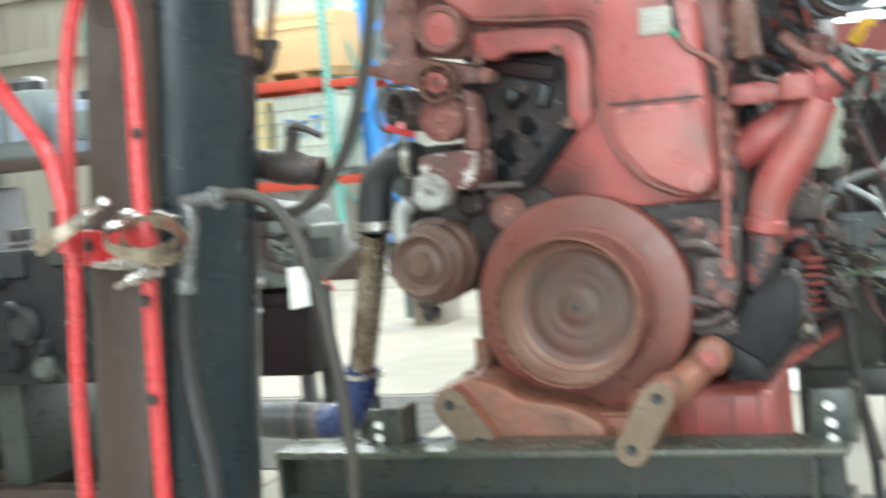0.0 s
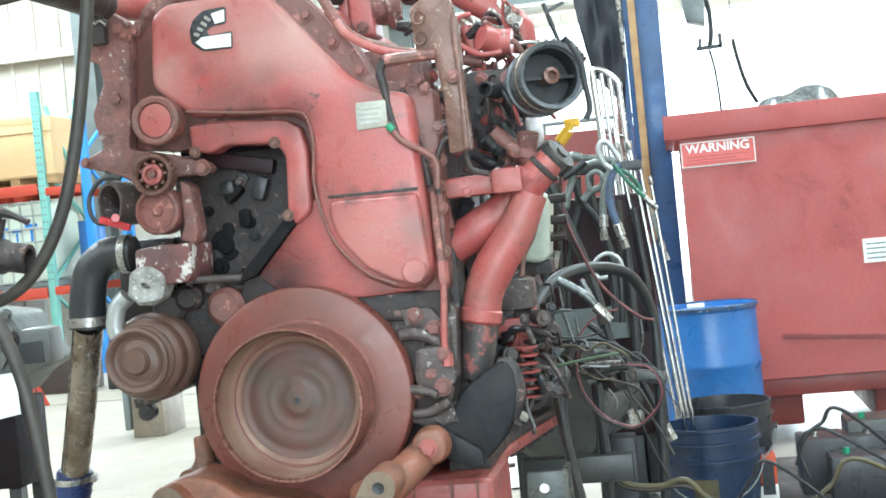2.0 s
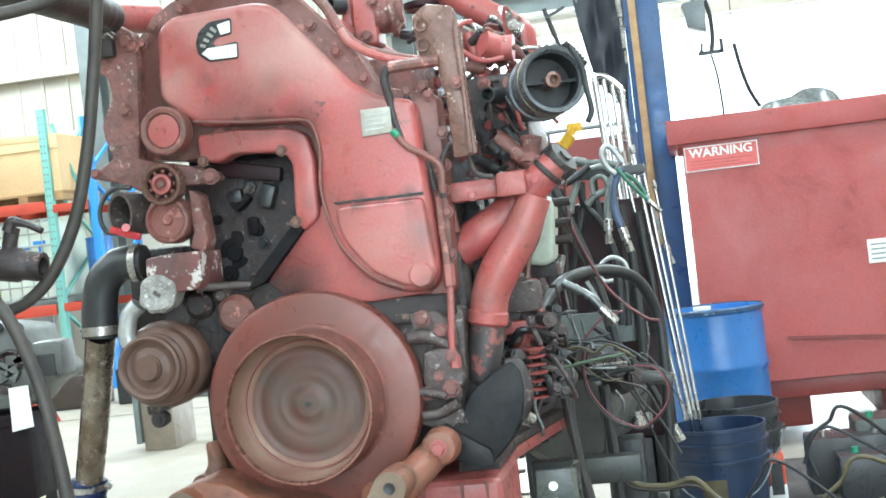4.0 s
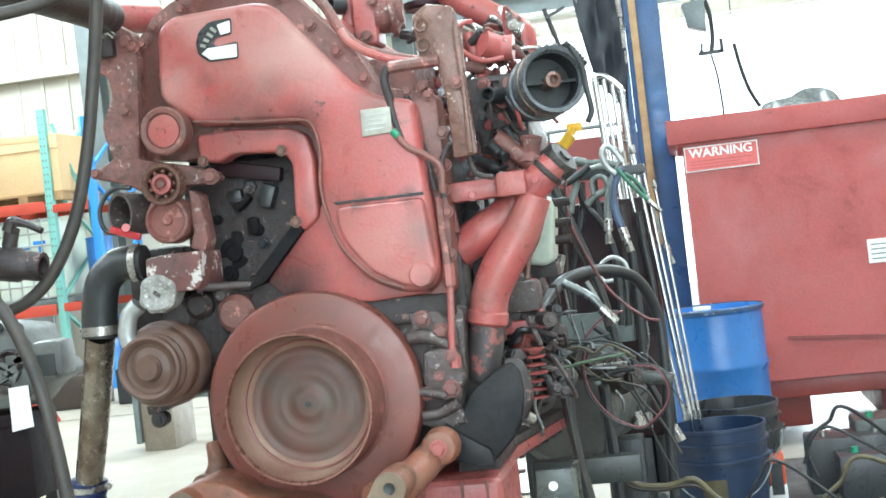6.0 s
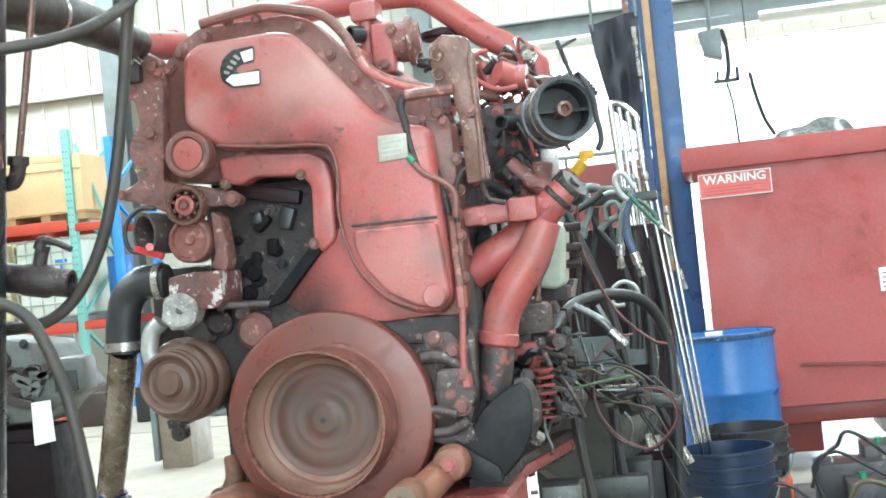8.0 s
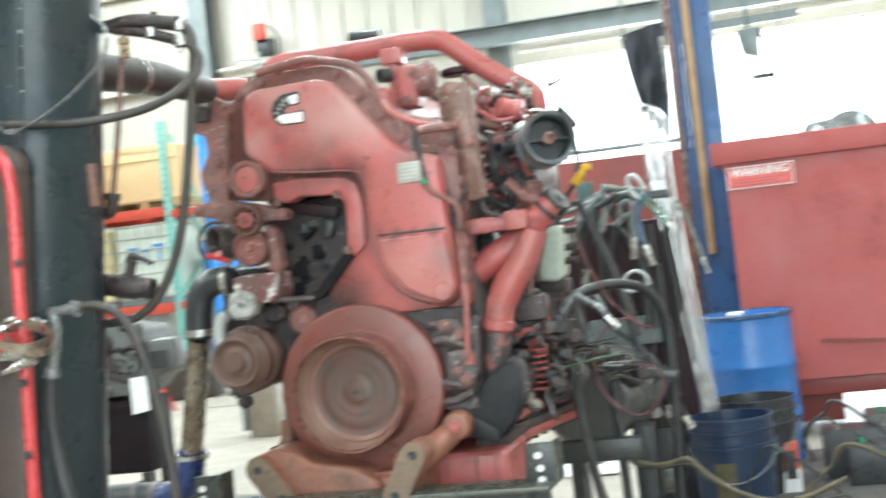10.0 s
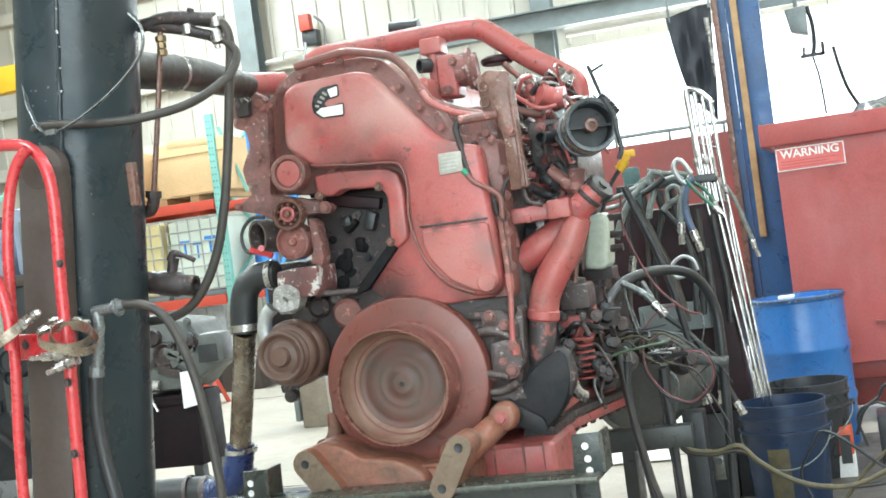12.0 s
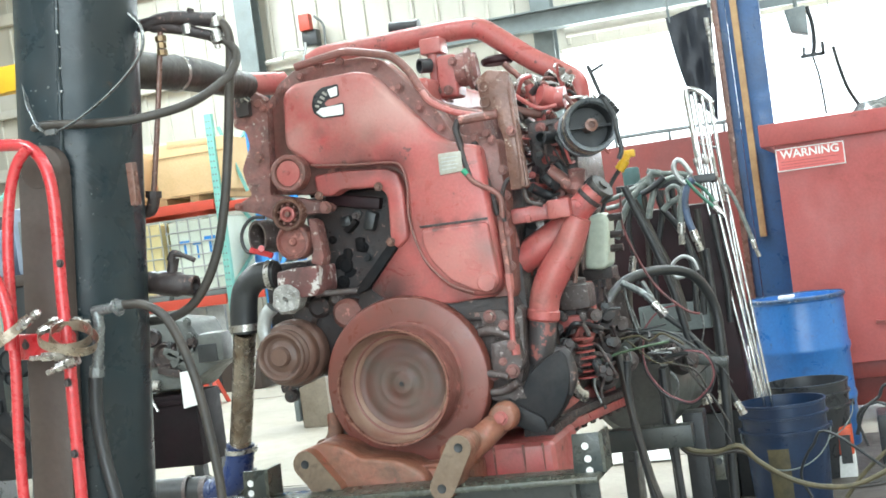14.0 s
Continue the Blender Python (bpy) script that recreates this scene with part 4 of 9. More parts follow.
    eng("pulley_cap", bm, PULLEY_BROWN, "", pulley, origin=a)
    # accessory housing
    bm = bmesh.new()
    b = a + Vector((0.01, 0.13, 0))
    lathe(bm, b, (0, 1, 0), [(0, 0), (0.072, 0), (0.08, 0.01), (0.08, 0.10), (0, 0.10)], 28)
    box(bm, b + Vector((-0.02, 0.02, 0.02)), b + Vector((0.16, 0.14, 0.11)), 0.02)
    eng("accessory_housing", bm, GRIME)
    bm = bmesh.new()
    rod(bm, Vector((-0.340, 0.100, 0.750)), Vector((-0.340, 0.100, 0.750)) + Vector((0, 0.03, 0)), 0.017, seg=16, bevel=0.003)
    bar(bm, (-0.362, 0.115, 0.769), (-0.313, 0.115, 0.779), 0.03, 0.02, 0.004)
    eng("housing_ear", bm, GRIME)
    # Dark disc on the solid ear paints the shade of its hole
    bm = bmesh.new()
    rod(bm, Vector((-0.338, 0.095, 0.749)), Vector((-0.338, 0.095, 0.749)) + Vector((0, 0.01, 0)), 0.006, seg=12)
    eng("ear_hole_disc", bm, DARK)
    return damper, pulley


DAMPER_PART, PULLEY_PART = damper_and_pulley()


def accessory_bracket():
    bm = bmesh.new()
    plate(bm, rounded([(-0.366, 1.519), (-0.327, 1.545), (-0.279, 1.511), (-0.277, 1.463), (-0.289, 1.329), (-0.296, 1.266), (-0.221, 1.248), (-0.148, 1.226), (-0.137, 1.214), (-0.145, 1.202), (-0.205, 1.203), (-0.276, 1.190), (-0.341, 1.224), (-0.395, 1.239), (-0.392, 1.254), (-0.350, 1.273), (-0.362, 1.308), (-0.367, 1.340), (-0.338, 1.397), (-0.344, 1.435), (-0.376, 1.449)], 0.008), 0.05, 0.085, 0.006)
    br = eng("accessory_bracket", bm, RED_ROUGH, "pitted grimy bracket for the idlers")
    bm = bmesh.new()
    for lo, hi in (((-0.354, 0.03, 1.552), (-0.317, 0.060, 1.470)),):
        box(bm, lo, hi, 0.006)
    eng("bracket_clamp", bm, GRIME, "", br)
    bm = bmesh.new()
    tube(bm, [(-0.333, 0.028, 1.509), (-0.320, 0.028, 1.515), (-0.309, 0.028, 1.505)], 0.006, 8)
    eng("bracket_eye", bm, STEEL, "", br)
    for p, r in (((-0.294, 0.048, 1.497), 0.012), ((-0.282, 0.048, 1.485), 0.010), ((-0.312, 0.048, 1.364), 0.011), ((-0.154, 0.048, 1.215), 0.012), ((-0.388, 0.048, 1.248), 0.008)):
        bm = bmesh.new()
        bolt_head(bm, p, r)
        eng("bracket_bolt", bm, RUST, "", br)
    # upper idler
    a = Vector((-0.223, 0.000, 1.310))
    k = 0.0014
    bm = bmesh.new()
    lathe(bm, a, (0, 1, 0), [(0, 0.008), (23 * k, 0.008), (25 * k, 0.002), (30 * k, 0.0), (33 * k, 0.003), (33 * k, 0.02), (33 * k, 0.03), (33 * k, 0.042), (31 * k, 0.048), (0, 0.048)], 40)
    idl = eng("idler_pulley", bm, RUST, "stopped rusty idler pulley with no belt")
    bm = bmesh.new()
    lathe(bm, a, (0, 1, 0), [(0, 0.002), (3 * k, 0.003), (4 * k, 0.0085)], 12)
    lathe(bm, a, (0, 1, 0), [(0, 0.0045), (22 * k, 0.0055), (22.5 * k, 0.0085)], 30)
    eng("dust_cap", bm, RED, "", idl)
    # lower idler with open bearing
    a = Vector((-0.243, 0.010, 1.210))
    bm = bmesh.new()
    lathe(bm, a, (0, 1, 0), [(21 * k, 0.006), (24 * k, 0.0), (28 * k, 0.0), (29.5 * k, 0.004), (29.5 * k, 0.03), (26 * k, 0.036), (0, 0.036), ], 40)
    idl2 = eng("idler_pulley", bm, BROWN, "worn idler with an open bearing")
    bm = bmesh.new()
    lathe(bm, a, (0, 1, 0), [(14 * k, 0.012), (14 * k, 0.002), (11 * k, 0.0), (9 * k, 0.0), (9 * k, 0.008), (0, 0.008)], 30)
    eng("bearing_race", bm, RED_BRIGHT, "", idl2)
    for i in range(9):
        ang = math.tau * i / 9
        bm = bmesh.new()
        bmesh.ops.create_icosphere(bm, subdivisions=2, radius=3.1 * k, matrix=Matrix.Translation(a + Vector((math.cos(ang) * 17.6 * k, 0.008, math.sin(ang) * 17.6 * k))))
        eng("bearing_ball", bm, RUST, "", idl2)
    bm = bmesh.new()
    bolt_head(bm, a + Vector((0, 0.008, 0)), 5.5 * k, washer=False)
    eng("idler_bolt", bm, RUST, "", idl2)
    # thermostat cap below
    a = Vector((-0.248, 0.030, 1.141))
    bm = bmesh.new()
    lathe(bm, a, (0, 1, 0), [(0, 0.004), (6 * k, 0.004), (8 * k, 0.008), (24 * k, 0.008), (27 * k, 0.0), (31 * k, 0.002), (33 * k, 0.008), (33 * k, 0.05), (0, 0.05)], 36)
    rough_up(bm, 0.0012, 60)
    eng("tensioner_body", bm, RUST)
    bm = bmesh.new()
    plate(bm, rounded([(-0.200, 1.195), (-0.180, 1.183), (-0.172, 1.093), (-0.181, 1.072), (-0.210, 1.082), (-0.199, 1.110)], 0.006), 0.04, 0.09, 0.005)
    eng("bracket_web", bm, RED_ROUGH)
    # open coolant neck
    o = Vector((-0.350, 0.060, 1.165))
    d = Vector((-0.55, -0.8, 0.0))
    k2 = 0.0014
    bm = bmesh.new()
    lathe(bm, o + Vector((0.03, 0.05, 0)), d, [(31 * k2, 0.0), (31 * k2, 0.06), (26 * k2, 0.06), (26 * k2, 0.0)], 32)
    eng("coolant_neck", bm, GREY_CAST, "grimy grey open coolant neck")
    bm = bmesh.new()
    tube(bm, [(-0.308, 0.020, 1.211), (-0.339, 0.020, 1.214), (-0.361, 0.020, 1.201), (-0.376, 0.020, 1.177), (-0.377, 0.020, 1.152), (-0.367, 0.020, 1.132), (-0.346, 0.020, 1.126)], 0.0048, 8)
    eng("neck_seal", bm, RUBBER, "thin black hose looped in front of the neck")
    bm = bmesh.new()
    lathe(bm, o + Vector((0.03, 0.05, 0)), d, [(0, 0.012), (25.9 * k2, 0.012)], 32)
    eng("neck_bore", bm, PLASTIC_BLACK)
    bm = bmesh.new()
    bar(bm, (-0.359, 0.020, 1.136), (-0.300, 0.020, 1.114), 0.012, 0.014, 0.003)
    rod(bm, (-0.319, 0.000, 1.135), (-0.333, 0.030, 1.135), 0.008, seg=12)
    eng("neck_clamp", bm, TRUCK_RED, "red clamp screw")
    # coolant elbow casting with flaking paint
    bm = bmesh.new()
    plate(bm, rounded([(-0.294, 1.071), (-0.244, 1.076), (-0.181, 1.074), (-0.182, 1.015), (-0.195, 1.000), (-0.286, 0.999), (-0.294, 1.031)], 0.008), 0.01, 0.13, 0.008)
    rough_up(bm, 0.002, 40)
    eng("coolant_casting", bm, FLAKED, "casting with flaking red paint")
    bm = bmesh.new()
    lathe(bm, (-0.274, 0.000, 1.001), (0, 1, 0), [(0, 0.012), (5 * k, 0.012), (6 * k, 0.0), (14 * k, 0.004), (22 * k, 0.0), (27 * k, 0.006), (27 * k, 0.05), (0, 0.05)], 30)
    rough_up(bm, 0.006, 45, 3)
    eng("corroded_flange", bm, ALU, "white corroded aluminium flange")
    bm = bmesh.new()
    tube(bm, [(-0.324, 0.030, 0.984), (-0.345, 0.030, 0.965), (-0.354, 0.030, 0.930), (-0.350, 0.030, 0.908)], 0.018, 12)
    eng("bypass_pipe", bm, GALV, "pale grey bypass pipe")
    bm = bmesh.new()
    rod(bm, (-0.206, 0.050, 1.004), (-0.101, 0.090, 0.998), 0.008, seg=12)
    bolt_head(bm, (-0.197, 0.045, 1.004), 0.012, (-1, -0.4, 0))
    eng("tie_bolt", bm, GREY_CAST)
    for p, r, m in (((-0.147, 0.070, 0.945), 27, RUST), ((-0.228, 0.090, 0.968), 20, GRIME), ((-0.103, 0.090, 0.932), 22, GRIME), ((-0.274, 0.100, 0.951), 25, GRIME), ((-0.183, 0.100, 0.984), 14, GREY_CAST)):
        bm = bmesh.new()
        rod(bm, Vector(p), Vector(p) + Vector((0, 0.11, 0)), r * k, seg=20, bevel=0.01)
        rough_up(bm, 0.002, 30)
        eng("water_pump_boss", bm, m)
    bm = bmesh.new()
    box(bm, (-0.269, 0.120, 0.985), Vector((-0.042, 0.120, 0.851)) + Vector((0, 0.06, 0)), 0.01)
    rough_up(bm, 0.003, 25)
    eng("water_pump_body", bm, GRIME)
    bm = bmesh.new()
    box(bm, (-0.391, 0.150, 1.093), Vector((-0.264, 0.150, 0.887)) + Vector((0, 0.1, 0)), 0.015)
    eng("water_inlet_body", bm, GRIME)


accessory_bracket()


def front_support():
    def lobe(a, b, r, y0, y1, name, face):
        a, b = Vector(a), Vector(b)
        u = Vector((b.x - a.x, 0, b.z - a.z)).normalized()
        n = Vector((-u.z, 0, u.x))
        pts = []
        for i in range(13):
            t = math.pi * i / 12
            q = a + (n * math.cos(t) - u * math.sin(t)) * r
            pts.append((q.x, q.z))
        for i in range(13):
            t = math.pi * i / 12
            q = b + (-n * math.cos(t) + u * math.sin(t)) * r
            pts.append((q.x, q.z))
        bm = bmesh.new()
        plate(bm, pts, y0, y1, 0.004)
        ob = eng(name, bm, BRACKET, "rusty orange mounting arm")
        bm = bmesh.new()
        inner = [((p[0] - (a.x + b.x) / 2) * 0.97 + (a.x + b.x) / 2, (p[1] - (a.z + b.z) / 2) * 0.97 + (a.z + b.z) / 2) for p in pts]
        plate(bm, inner, y0 - 0.003, y0 + 0.001)
        eng("machined_face", bm, BRACKET_FACE, "machined tan end face", ob)
        # Dark discs on the solid face paint the shade of the bolt holes
        for c in (a, b):
            bm = bmesh.new()
            lathe(bm, (c.x, y0 - 0.0042, c.z), (0, 1, 0), [(0, 0.0008), (0.0088, 0.0006), (0.0105, 0), (0.0105, 0.004)], 18)
            eng("bolt_hole_disc", bm, DARK, "", ob)
        return ob
    lobe((0.186, -0.2, 0.628), (0.135, -0.2, 0.539), 0.030, -0.20, -0.11, "mount_arm", 1)
    lobe((-0.229, -0.11, 0.606), (-0.176, -0.11, 0.534), 0.033, -0.11, 0.02, "mount_arm", 1)
    bm = bmesh.new()
    tube(bm, [(0.151, -0.150, 0.597), (0.185, -0.080, 0.612), (0.226, 0.020, 0.646)], [0.037, 0.033, 0.030], 20)
    eng("arm_strut", bm, BRACKET, "rusty orange strut of the front support")
    bm = bmesh.new()
    lathe(bm, (0.242, -0.02, 0.66), (0, 1, 0), [(0, 0.004), (0.020, 0.004), (0.030, 0.007), (0.034, 0.014), (0.036, 0.05), (0, 0.05)], 28)
    boss = eng("arm_boss", bm, BRACKET, "rusty round end of the strut")
    bm = bmesh.new()
    bolt_head(bm, (0.242, -0.017, 0.66), 0.013)
    eng("boss_bolt", bm, RED_BRIGHT, "", boss)
    bm = bmesh.new()
    plate(bm, rounded([(-0.249, 0.625), (-0.206, 0.651), (-0.149, 0.638), (-0.103, 0.606), (0.003, 0.587), (0.061, 0.549), (0.044, 0.428), (-0.185, 0.444)], 0.02), -0.075, 0.06, 0.010, 3)
    rough_up(bm, 0.003, 18)
    eng("arm_casting", bm, BRACKET, "rusty orange casting of the front support", smooth=50)
    bm = bmesh.new()
    a, b = Vector((-0.158, -0.020, 0.571)), Vector((0.111, -0.020, 0.577))
    box(bm, (a.x, -0.03, a.z - 0.17), (b.x + 0.05, 0.09, a.z - 0.012), 0.012, seg=3)
    sup = eng("front_support_bar", bm, BRACKET, "rusty orange front support beam")
    bm = bmesh.new()
    box(bm, (a.x + 0.01, -0.026, a.z - 0.012), (b.x + 0.04, 0.085, a.z - 0.004), 0.003)
    eng("bar_top_edge", bm, BRACKET, "", sup)
    for p in ((-0.039, -0.030, 0.509), (-0.094, -0.030, 0.527)):
        bm = bmesh.new()
        bolt_head(bm, p, 0.010)
        eng("support_bolt", bm, BRACKET, "", sup)
    bm = bmesh.new()
    lathe(bm, (-0.251, 0.060, 0.616), (0, 1, 0), [(0, 0), (0.008, 0), (0.010, 0.006), (0.022, 0.006), (0.022, 0.05), (0, 0.05)], 18)
    tube(bm, [(-0.257, 0.090, 0.603), (-0.229, 0.100, 0.643), (-0.233, 0.120, 0.690)], 0.02, 12)
    eng("support_lug", bm, BRACKET)
    # oil pan
    right = (0.337, 0.100, 0.552)[0]
    top = Vector((0.280, 0.090, 0.581)).z
    bm = bmesh.new()
    box(bm, (-0.2, 0.09, 0.17), (right, 0.36, top), 0.025, seg=3)
    pan = eng("oil_pan", bm, RED_BRIGHT, "bright red oil pan with drips")
    bm = bmesh.new()
    box(bm, (-0.22, 0.34, top - 0.06), (right - 0.04, 1.2, top + 0.04), 0.02, seg=3)
    eng("pan_shallow_end", bm, RED_BRIGHT, "", pan)
    a2, b2 = Vector((0.292, 0.320, 0.571)), Vector((0.365, 1.000, 0.546))
    bm = bmesh.new()
    bar(bm, a2, b2, 0.03, 0.028, 0.006)
    rail = eng("pan_rail", bm, RED_BRIGHT, "", pan)
    for k in range(8):
        bm = bmesh.new()
        bolt_head(bm, a2.lerp(b2, 0.08 + 0.12 * k) + Vector((0.004, -0.004, -0.014)), 0.009, (0.3, -0.3, -1))
        eng("pan_bolt", bm, GRIME, "", rail)
    bm = bmesh.new()
    bar(bm, a2 + Vector((0, 0, 0.026)), b2 + Vector((0, 0, 0.026)), 0.04, 0.022, 0.004)
    eng("block_skirt", bm, GRIME)
    for k in range(3):
        bm = bmesh.new()
        y = 0.13 + k * 0.05
        tube(bm, [(right - 0.03 - k * 0.062 + 0.013 * (k % 2), 0.0895, top - 0.005), (right - 0.03 - k * 0.062 + 0.013 * (k % 2), 0.089, top - 0.04 - 0.02 * (k % 3)), (right - 0.03 - k * 0.062 + 0.013 * (k % 2), 0.0895, top - 0.09 - 0.03 * (k % 2))], [0.0035, 0.002, 0.0008], 6, 4)
        eng("oil_drip", bm, RUST, "dark oil run", pan)


front_support()


def right_side():
    # lower front housing beside the damper
    bm = bmesh.new()
    plate(bm, rounded([(0.123, 0.940), (0.252, 0.935), (0.298, 0.906), (0.290, 0.776), (0.262, 0.695), (0.205, 0.694), (0.186, 0.786), (0.172, 0.872)], 0.012), 0.10, 0.2, 0.01)
    rough_up(bm, 0.002, 30)
    hs = eng("lower_front_housing", bm, GREY_CAST, "oily grey lower housing")
    bm = bmesh.new()
    plate(bm, rounded([(0.194, 0.911), (0.254, 0.910), (0.286, 0.869), (0.286, 0.835), (0.234, 0.846), (0.207, 0.857)], 0.008), 0.075, 0.11, 0.006)
    eng("housing_rib", bm, GREY_CAST, "", hs)
    bm = bmesh.new()
    plate(bm, rounded([(0.218, 0.836), (0.285, 0.839), (0.293, 0.766), (0.257, 0.736), (0.211, 0.768)], 0.012), 0.06, 0.11, 0.01)
    rough_up(bm, 0.003, 35)
    eng("housing_pad", bm, GREY_CAST, "", hs)
    bm = bmesh.new()
    tube(bm, [(0.190, 0.075, 0.862), (0.225, 0.075, 0.862), (0.256, 0.075, 0.849), (0.278, 0.075, 0.830)], [0.012, 0.014, 0.013, 0.011], 12)
    rough_up(bm, 0.002, 30)
    eng("curved_strap", bm, GREY_CAST, "worn grey curved strap", hs)
    bm = bmesh.new()
    tube(bm, [(0.205, 0.060, 0.713), (0.242, 0.060, 0.717), (0.276, 0.060, 0.733)], [0.009, 0.012, 0.012], 12)
    rough_up(bm, 0.002, 30)
    eng("curved_strap", bm, GREY_CAST, "worn grey curved strap", hs)
    for p, r in (((0.223, 0.073, 0.897), 0.012), ((0.257, 0.073, 0.870), 0.012), ((0.274, 0.055, 0.822), 0.010), ((0.268, 0.055, 0.761), 0.013), ((0.248, 0.090, 0.713), 0.012), ((0.219, 0.060, 0.755), 0.010), ((0.245, 0.060, 0.786), 0.008)):
        bm = bmesh.new()
        bolt_head(bm, p, r)
        eng("housing_bolt", bm, RED_ROUGH, "", hs)
    bm = bmesh.new()
    tube(bm, [(0.204, 0.050, 0.762), (0.232, 0.050, 0.756), (0.256, 0.050, 0.748)], 0.009, 10)
    eng("housing_fitting", bm, GREY_CAST, "", hs)
    bm = bmesh.new()
    plate(bm, rounded([(0.193, 0.719), (0.278, 0.724), (0.294, 0.688), (0.237, 0.681), (0.199, 0.696)], 0.006), 0.07, 0.15, 0.008)
    eng("grey_bracket", bm, GREY_CAST)
    # black oil cooler plate
    bm = bmesh.new()
    plate(bm, rounded([(0.236, 0.686), (0.273, 0.707), (0.299, 0.749), (0.349, 0.785), (0.384, 0.800), (0.401, 0.780), (0.403, 0.736), (0.391, 0.688), (0.370, 0.652), (0.340, 0.622), (0.315, 0.602), (0.276, 0.622), (0.237, 0.650)], 0.012), 0.07, 0.13, 0.010)
    cool = eng("black_side_plate", bm, BLACK_OIL, "smooth black plate beside the oil pan")
    bm = bmesh.new()
    tube(bm, [(0.368, 0.090, 0.794), (0.390, 0.090, 0.789), (0.399, 0.090, 0.760), (0.400, 0.090, 0.722), (0.390, 0.090, 0.688)], [0.010, 0.014, 0.016, 0.014, 0.010], 12)
    rough_up(bm, 0.002, 30)
    eng("plate_edge", bm, GRIME, "", cool)
    bm = bmesh.new()
    plate(bm, rounded([(0.244, 0.697), (0.280, 0.671), (0.328, 0.640), (0.332, 0.609), (0.306, 0.606), (0.260, 0.628), (0.232, 0.651)], 0.006), 0.05, 0.075, 0.005)
    eng("black_tongue", bm, BLACK_OIL, "", cool)
    bm = bmesh.new()
    box(bm, (0.240, 0.180, 0.602), Vector((0.322, 0.180, 0.574)) + Vector((0, 0.5, 0)), 0.006)
    eng("plate_foot", bm, GRIME, "", cool)
    # filler neck and pipes
    k = 0.0014
    bm = bmesh.new()
    tube(bm, [(0.497, 0.200, 1.166), (0.455, 0.200, 1.130), (0.397, 0.200, 1.081), (0.339, 0.200, 1.046), (0.287, 0.200, 1.019)], [0.030, 0.033, 0.036, 0.039, 0.037], 22)
    neck = eng("filler_neck", bm, RED_BRIGHT, "bright red oil filler neck")
    bm = bmesh.new()
    d = (Vector((0.537, 0.200, 1.195)) - Vector((0.480, 0.220, 1.153))).normalized()
    o = Vector((0.491, 0.215, 1.160))
    lathe(bm, o, d, [(0, 0), (24 * k, 0), (26 * k, 0.004), (26 * k, 0.026), (24 * k, 0.032), (9 * k, 0.032), (9 * k, 0.037), (0, 0.037)], 12)
    cap = eng("filler_cap", bm, RUBBER_DUSTY, "black ribbed filler cap", neck)
    bm = bmesh.new()
    a, b = axes(d)
    for i in range(12):
        t = math.tau * i / 12
        p = o + (a * math.cos(t) + b * math.sin(t)) * 26 * k
        bar(bm, p + d * 0.004, p + d * 0.026, 0.004, 0.004, 0.001)
    eng("cap_rib", bm, PLASTIC_BLACK, "", cap)
    bm = bmesh.new()
    rod(bm, (0.484, 0.2, 1.155), (0.475, 0.2, 1.147), 0.0345, seg=24, bevel=0.002)
    eng("neck_ring", bm, GRIME, "dark grimy ring under the cap", neck)
    bm = bmesh.new()
    plate(bm, rounded([(0.274, 1.049), (0.308, 1.062), (0.314, 1.000), (0.291, 0.963), (0.269, 0.974)], 0.006), 0.235, 0.26, 0.005)
    eng("neck_flange", bm, RED_BRIGHT, "", neck)
    bm = bmesh.new()
    tube(bm, [(0.455, 0.160, 1.107), (0.417, 0.160, 1.035), (0.373, 0.160, 0.975), (0.346, 0.160, 0.925), (0.334, 0.160, 0.870)], [0.032, 0.037, 0.040, 0.038, 0.037], 22)
    pipe = eng("coolant_tube", bm, RED_BRIGHT, "bright red coolant tube")
    bm = bmesh.new()
    rod(bm, (0.339, 0.16, 0.897), (0.332, 0.16, 0.866), 0.041, seg=24, bevel=0.006)
    eng("tube_collar", bm, RED_BRIGHT, "", pipe)
    bm = bmesh.new()
    tube(bm, [(0.333, 0.160, 0.869), (0.326, 0.160, 0.829), (0.317, 0.160, 0.787), (0.312, 0.160, 0.760)], [0.035, 0.035, 0.033, 0.029], 20)
    eng("tube_sleeve", bm, SLEEVE, "sooty sleeve with worn red paint", pipe)
    # bracket with sensor
    bm = bmesh.new()
    bar(bm, (0.288, 0.150, 1.129), (0.455, 0.190, 1.134), 0.045, 0.040, 0.012)
    sb = eng("sensor_bracket", bm, RED_BRIGHT, "red cast sensor arm")
    bm = bmesh.new()
    box(bm, (0.385, 0.125, 1.158), Vector((0.443, 0.125, 1.110)) + Vector((0, 0.04, 0)), 0.009)
    eng("sensor", bm, RED_BRIGHT, "", sb)
    for p in ((0.459, 0.160, 1.137), (0.307, 0.140, 1.127), (0.335, 0.140, 1.121)):
        bm = bmesh.new()
        bolt_head(bm, p, 0.008)
        eng("bracket_bolt", bm, RED_BRIGHT, "", sb)
    # long brown plate at the top
    bm = bmesh.new()
    plate(bm, rounded([(0.272, 1.466), (0.302, 1.486), (0.351, 1.475), (0.361, 1.425), (0.361, 1.344), (0.367, 1.194), (0.322, 1.191), (0.321, 1.309), (0.309, 1.373), (0.279, 1.383)], 0.006), 0.05, 0.07, 0.004)
    bb = eng("lifting_bracket", bm, BROWN, "brown oily lifting bracket with holes")
    for p in ((0.289, 0.048, 1.447), (0.288, 0.048, 1.409), (0.342, 0.048, 1.330)):
        bm = bmesh.new()
        lathe(bm, p, (0, 1, 0), [(0.0135, 0), (0.0125, -0.002), (0.009, -0.001), (0.009, 0.014), (0, 0.014)], 16)
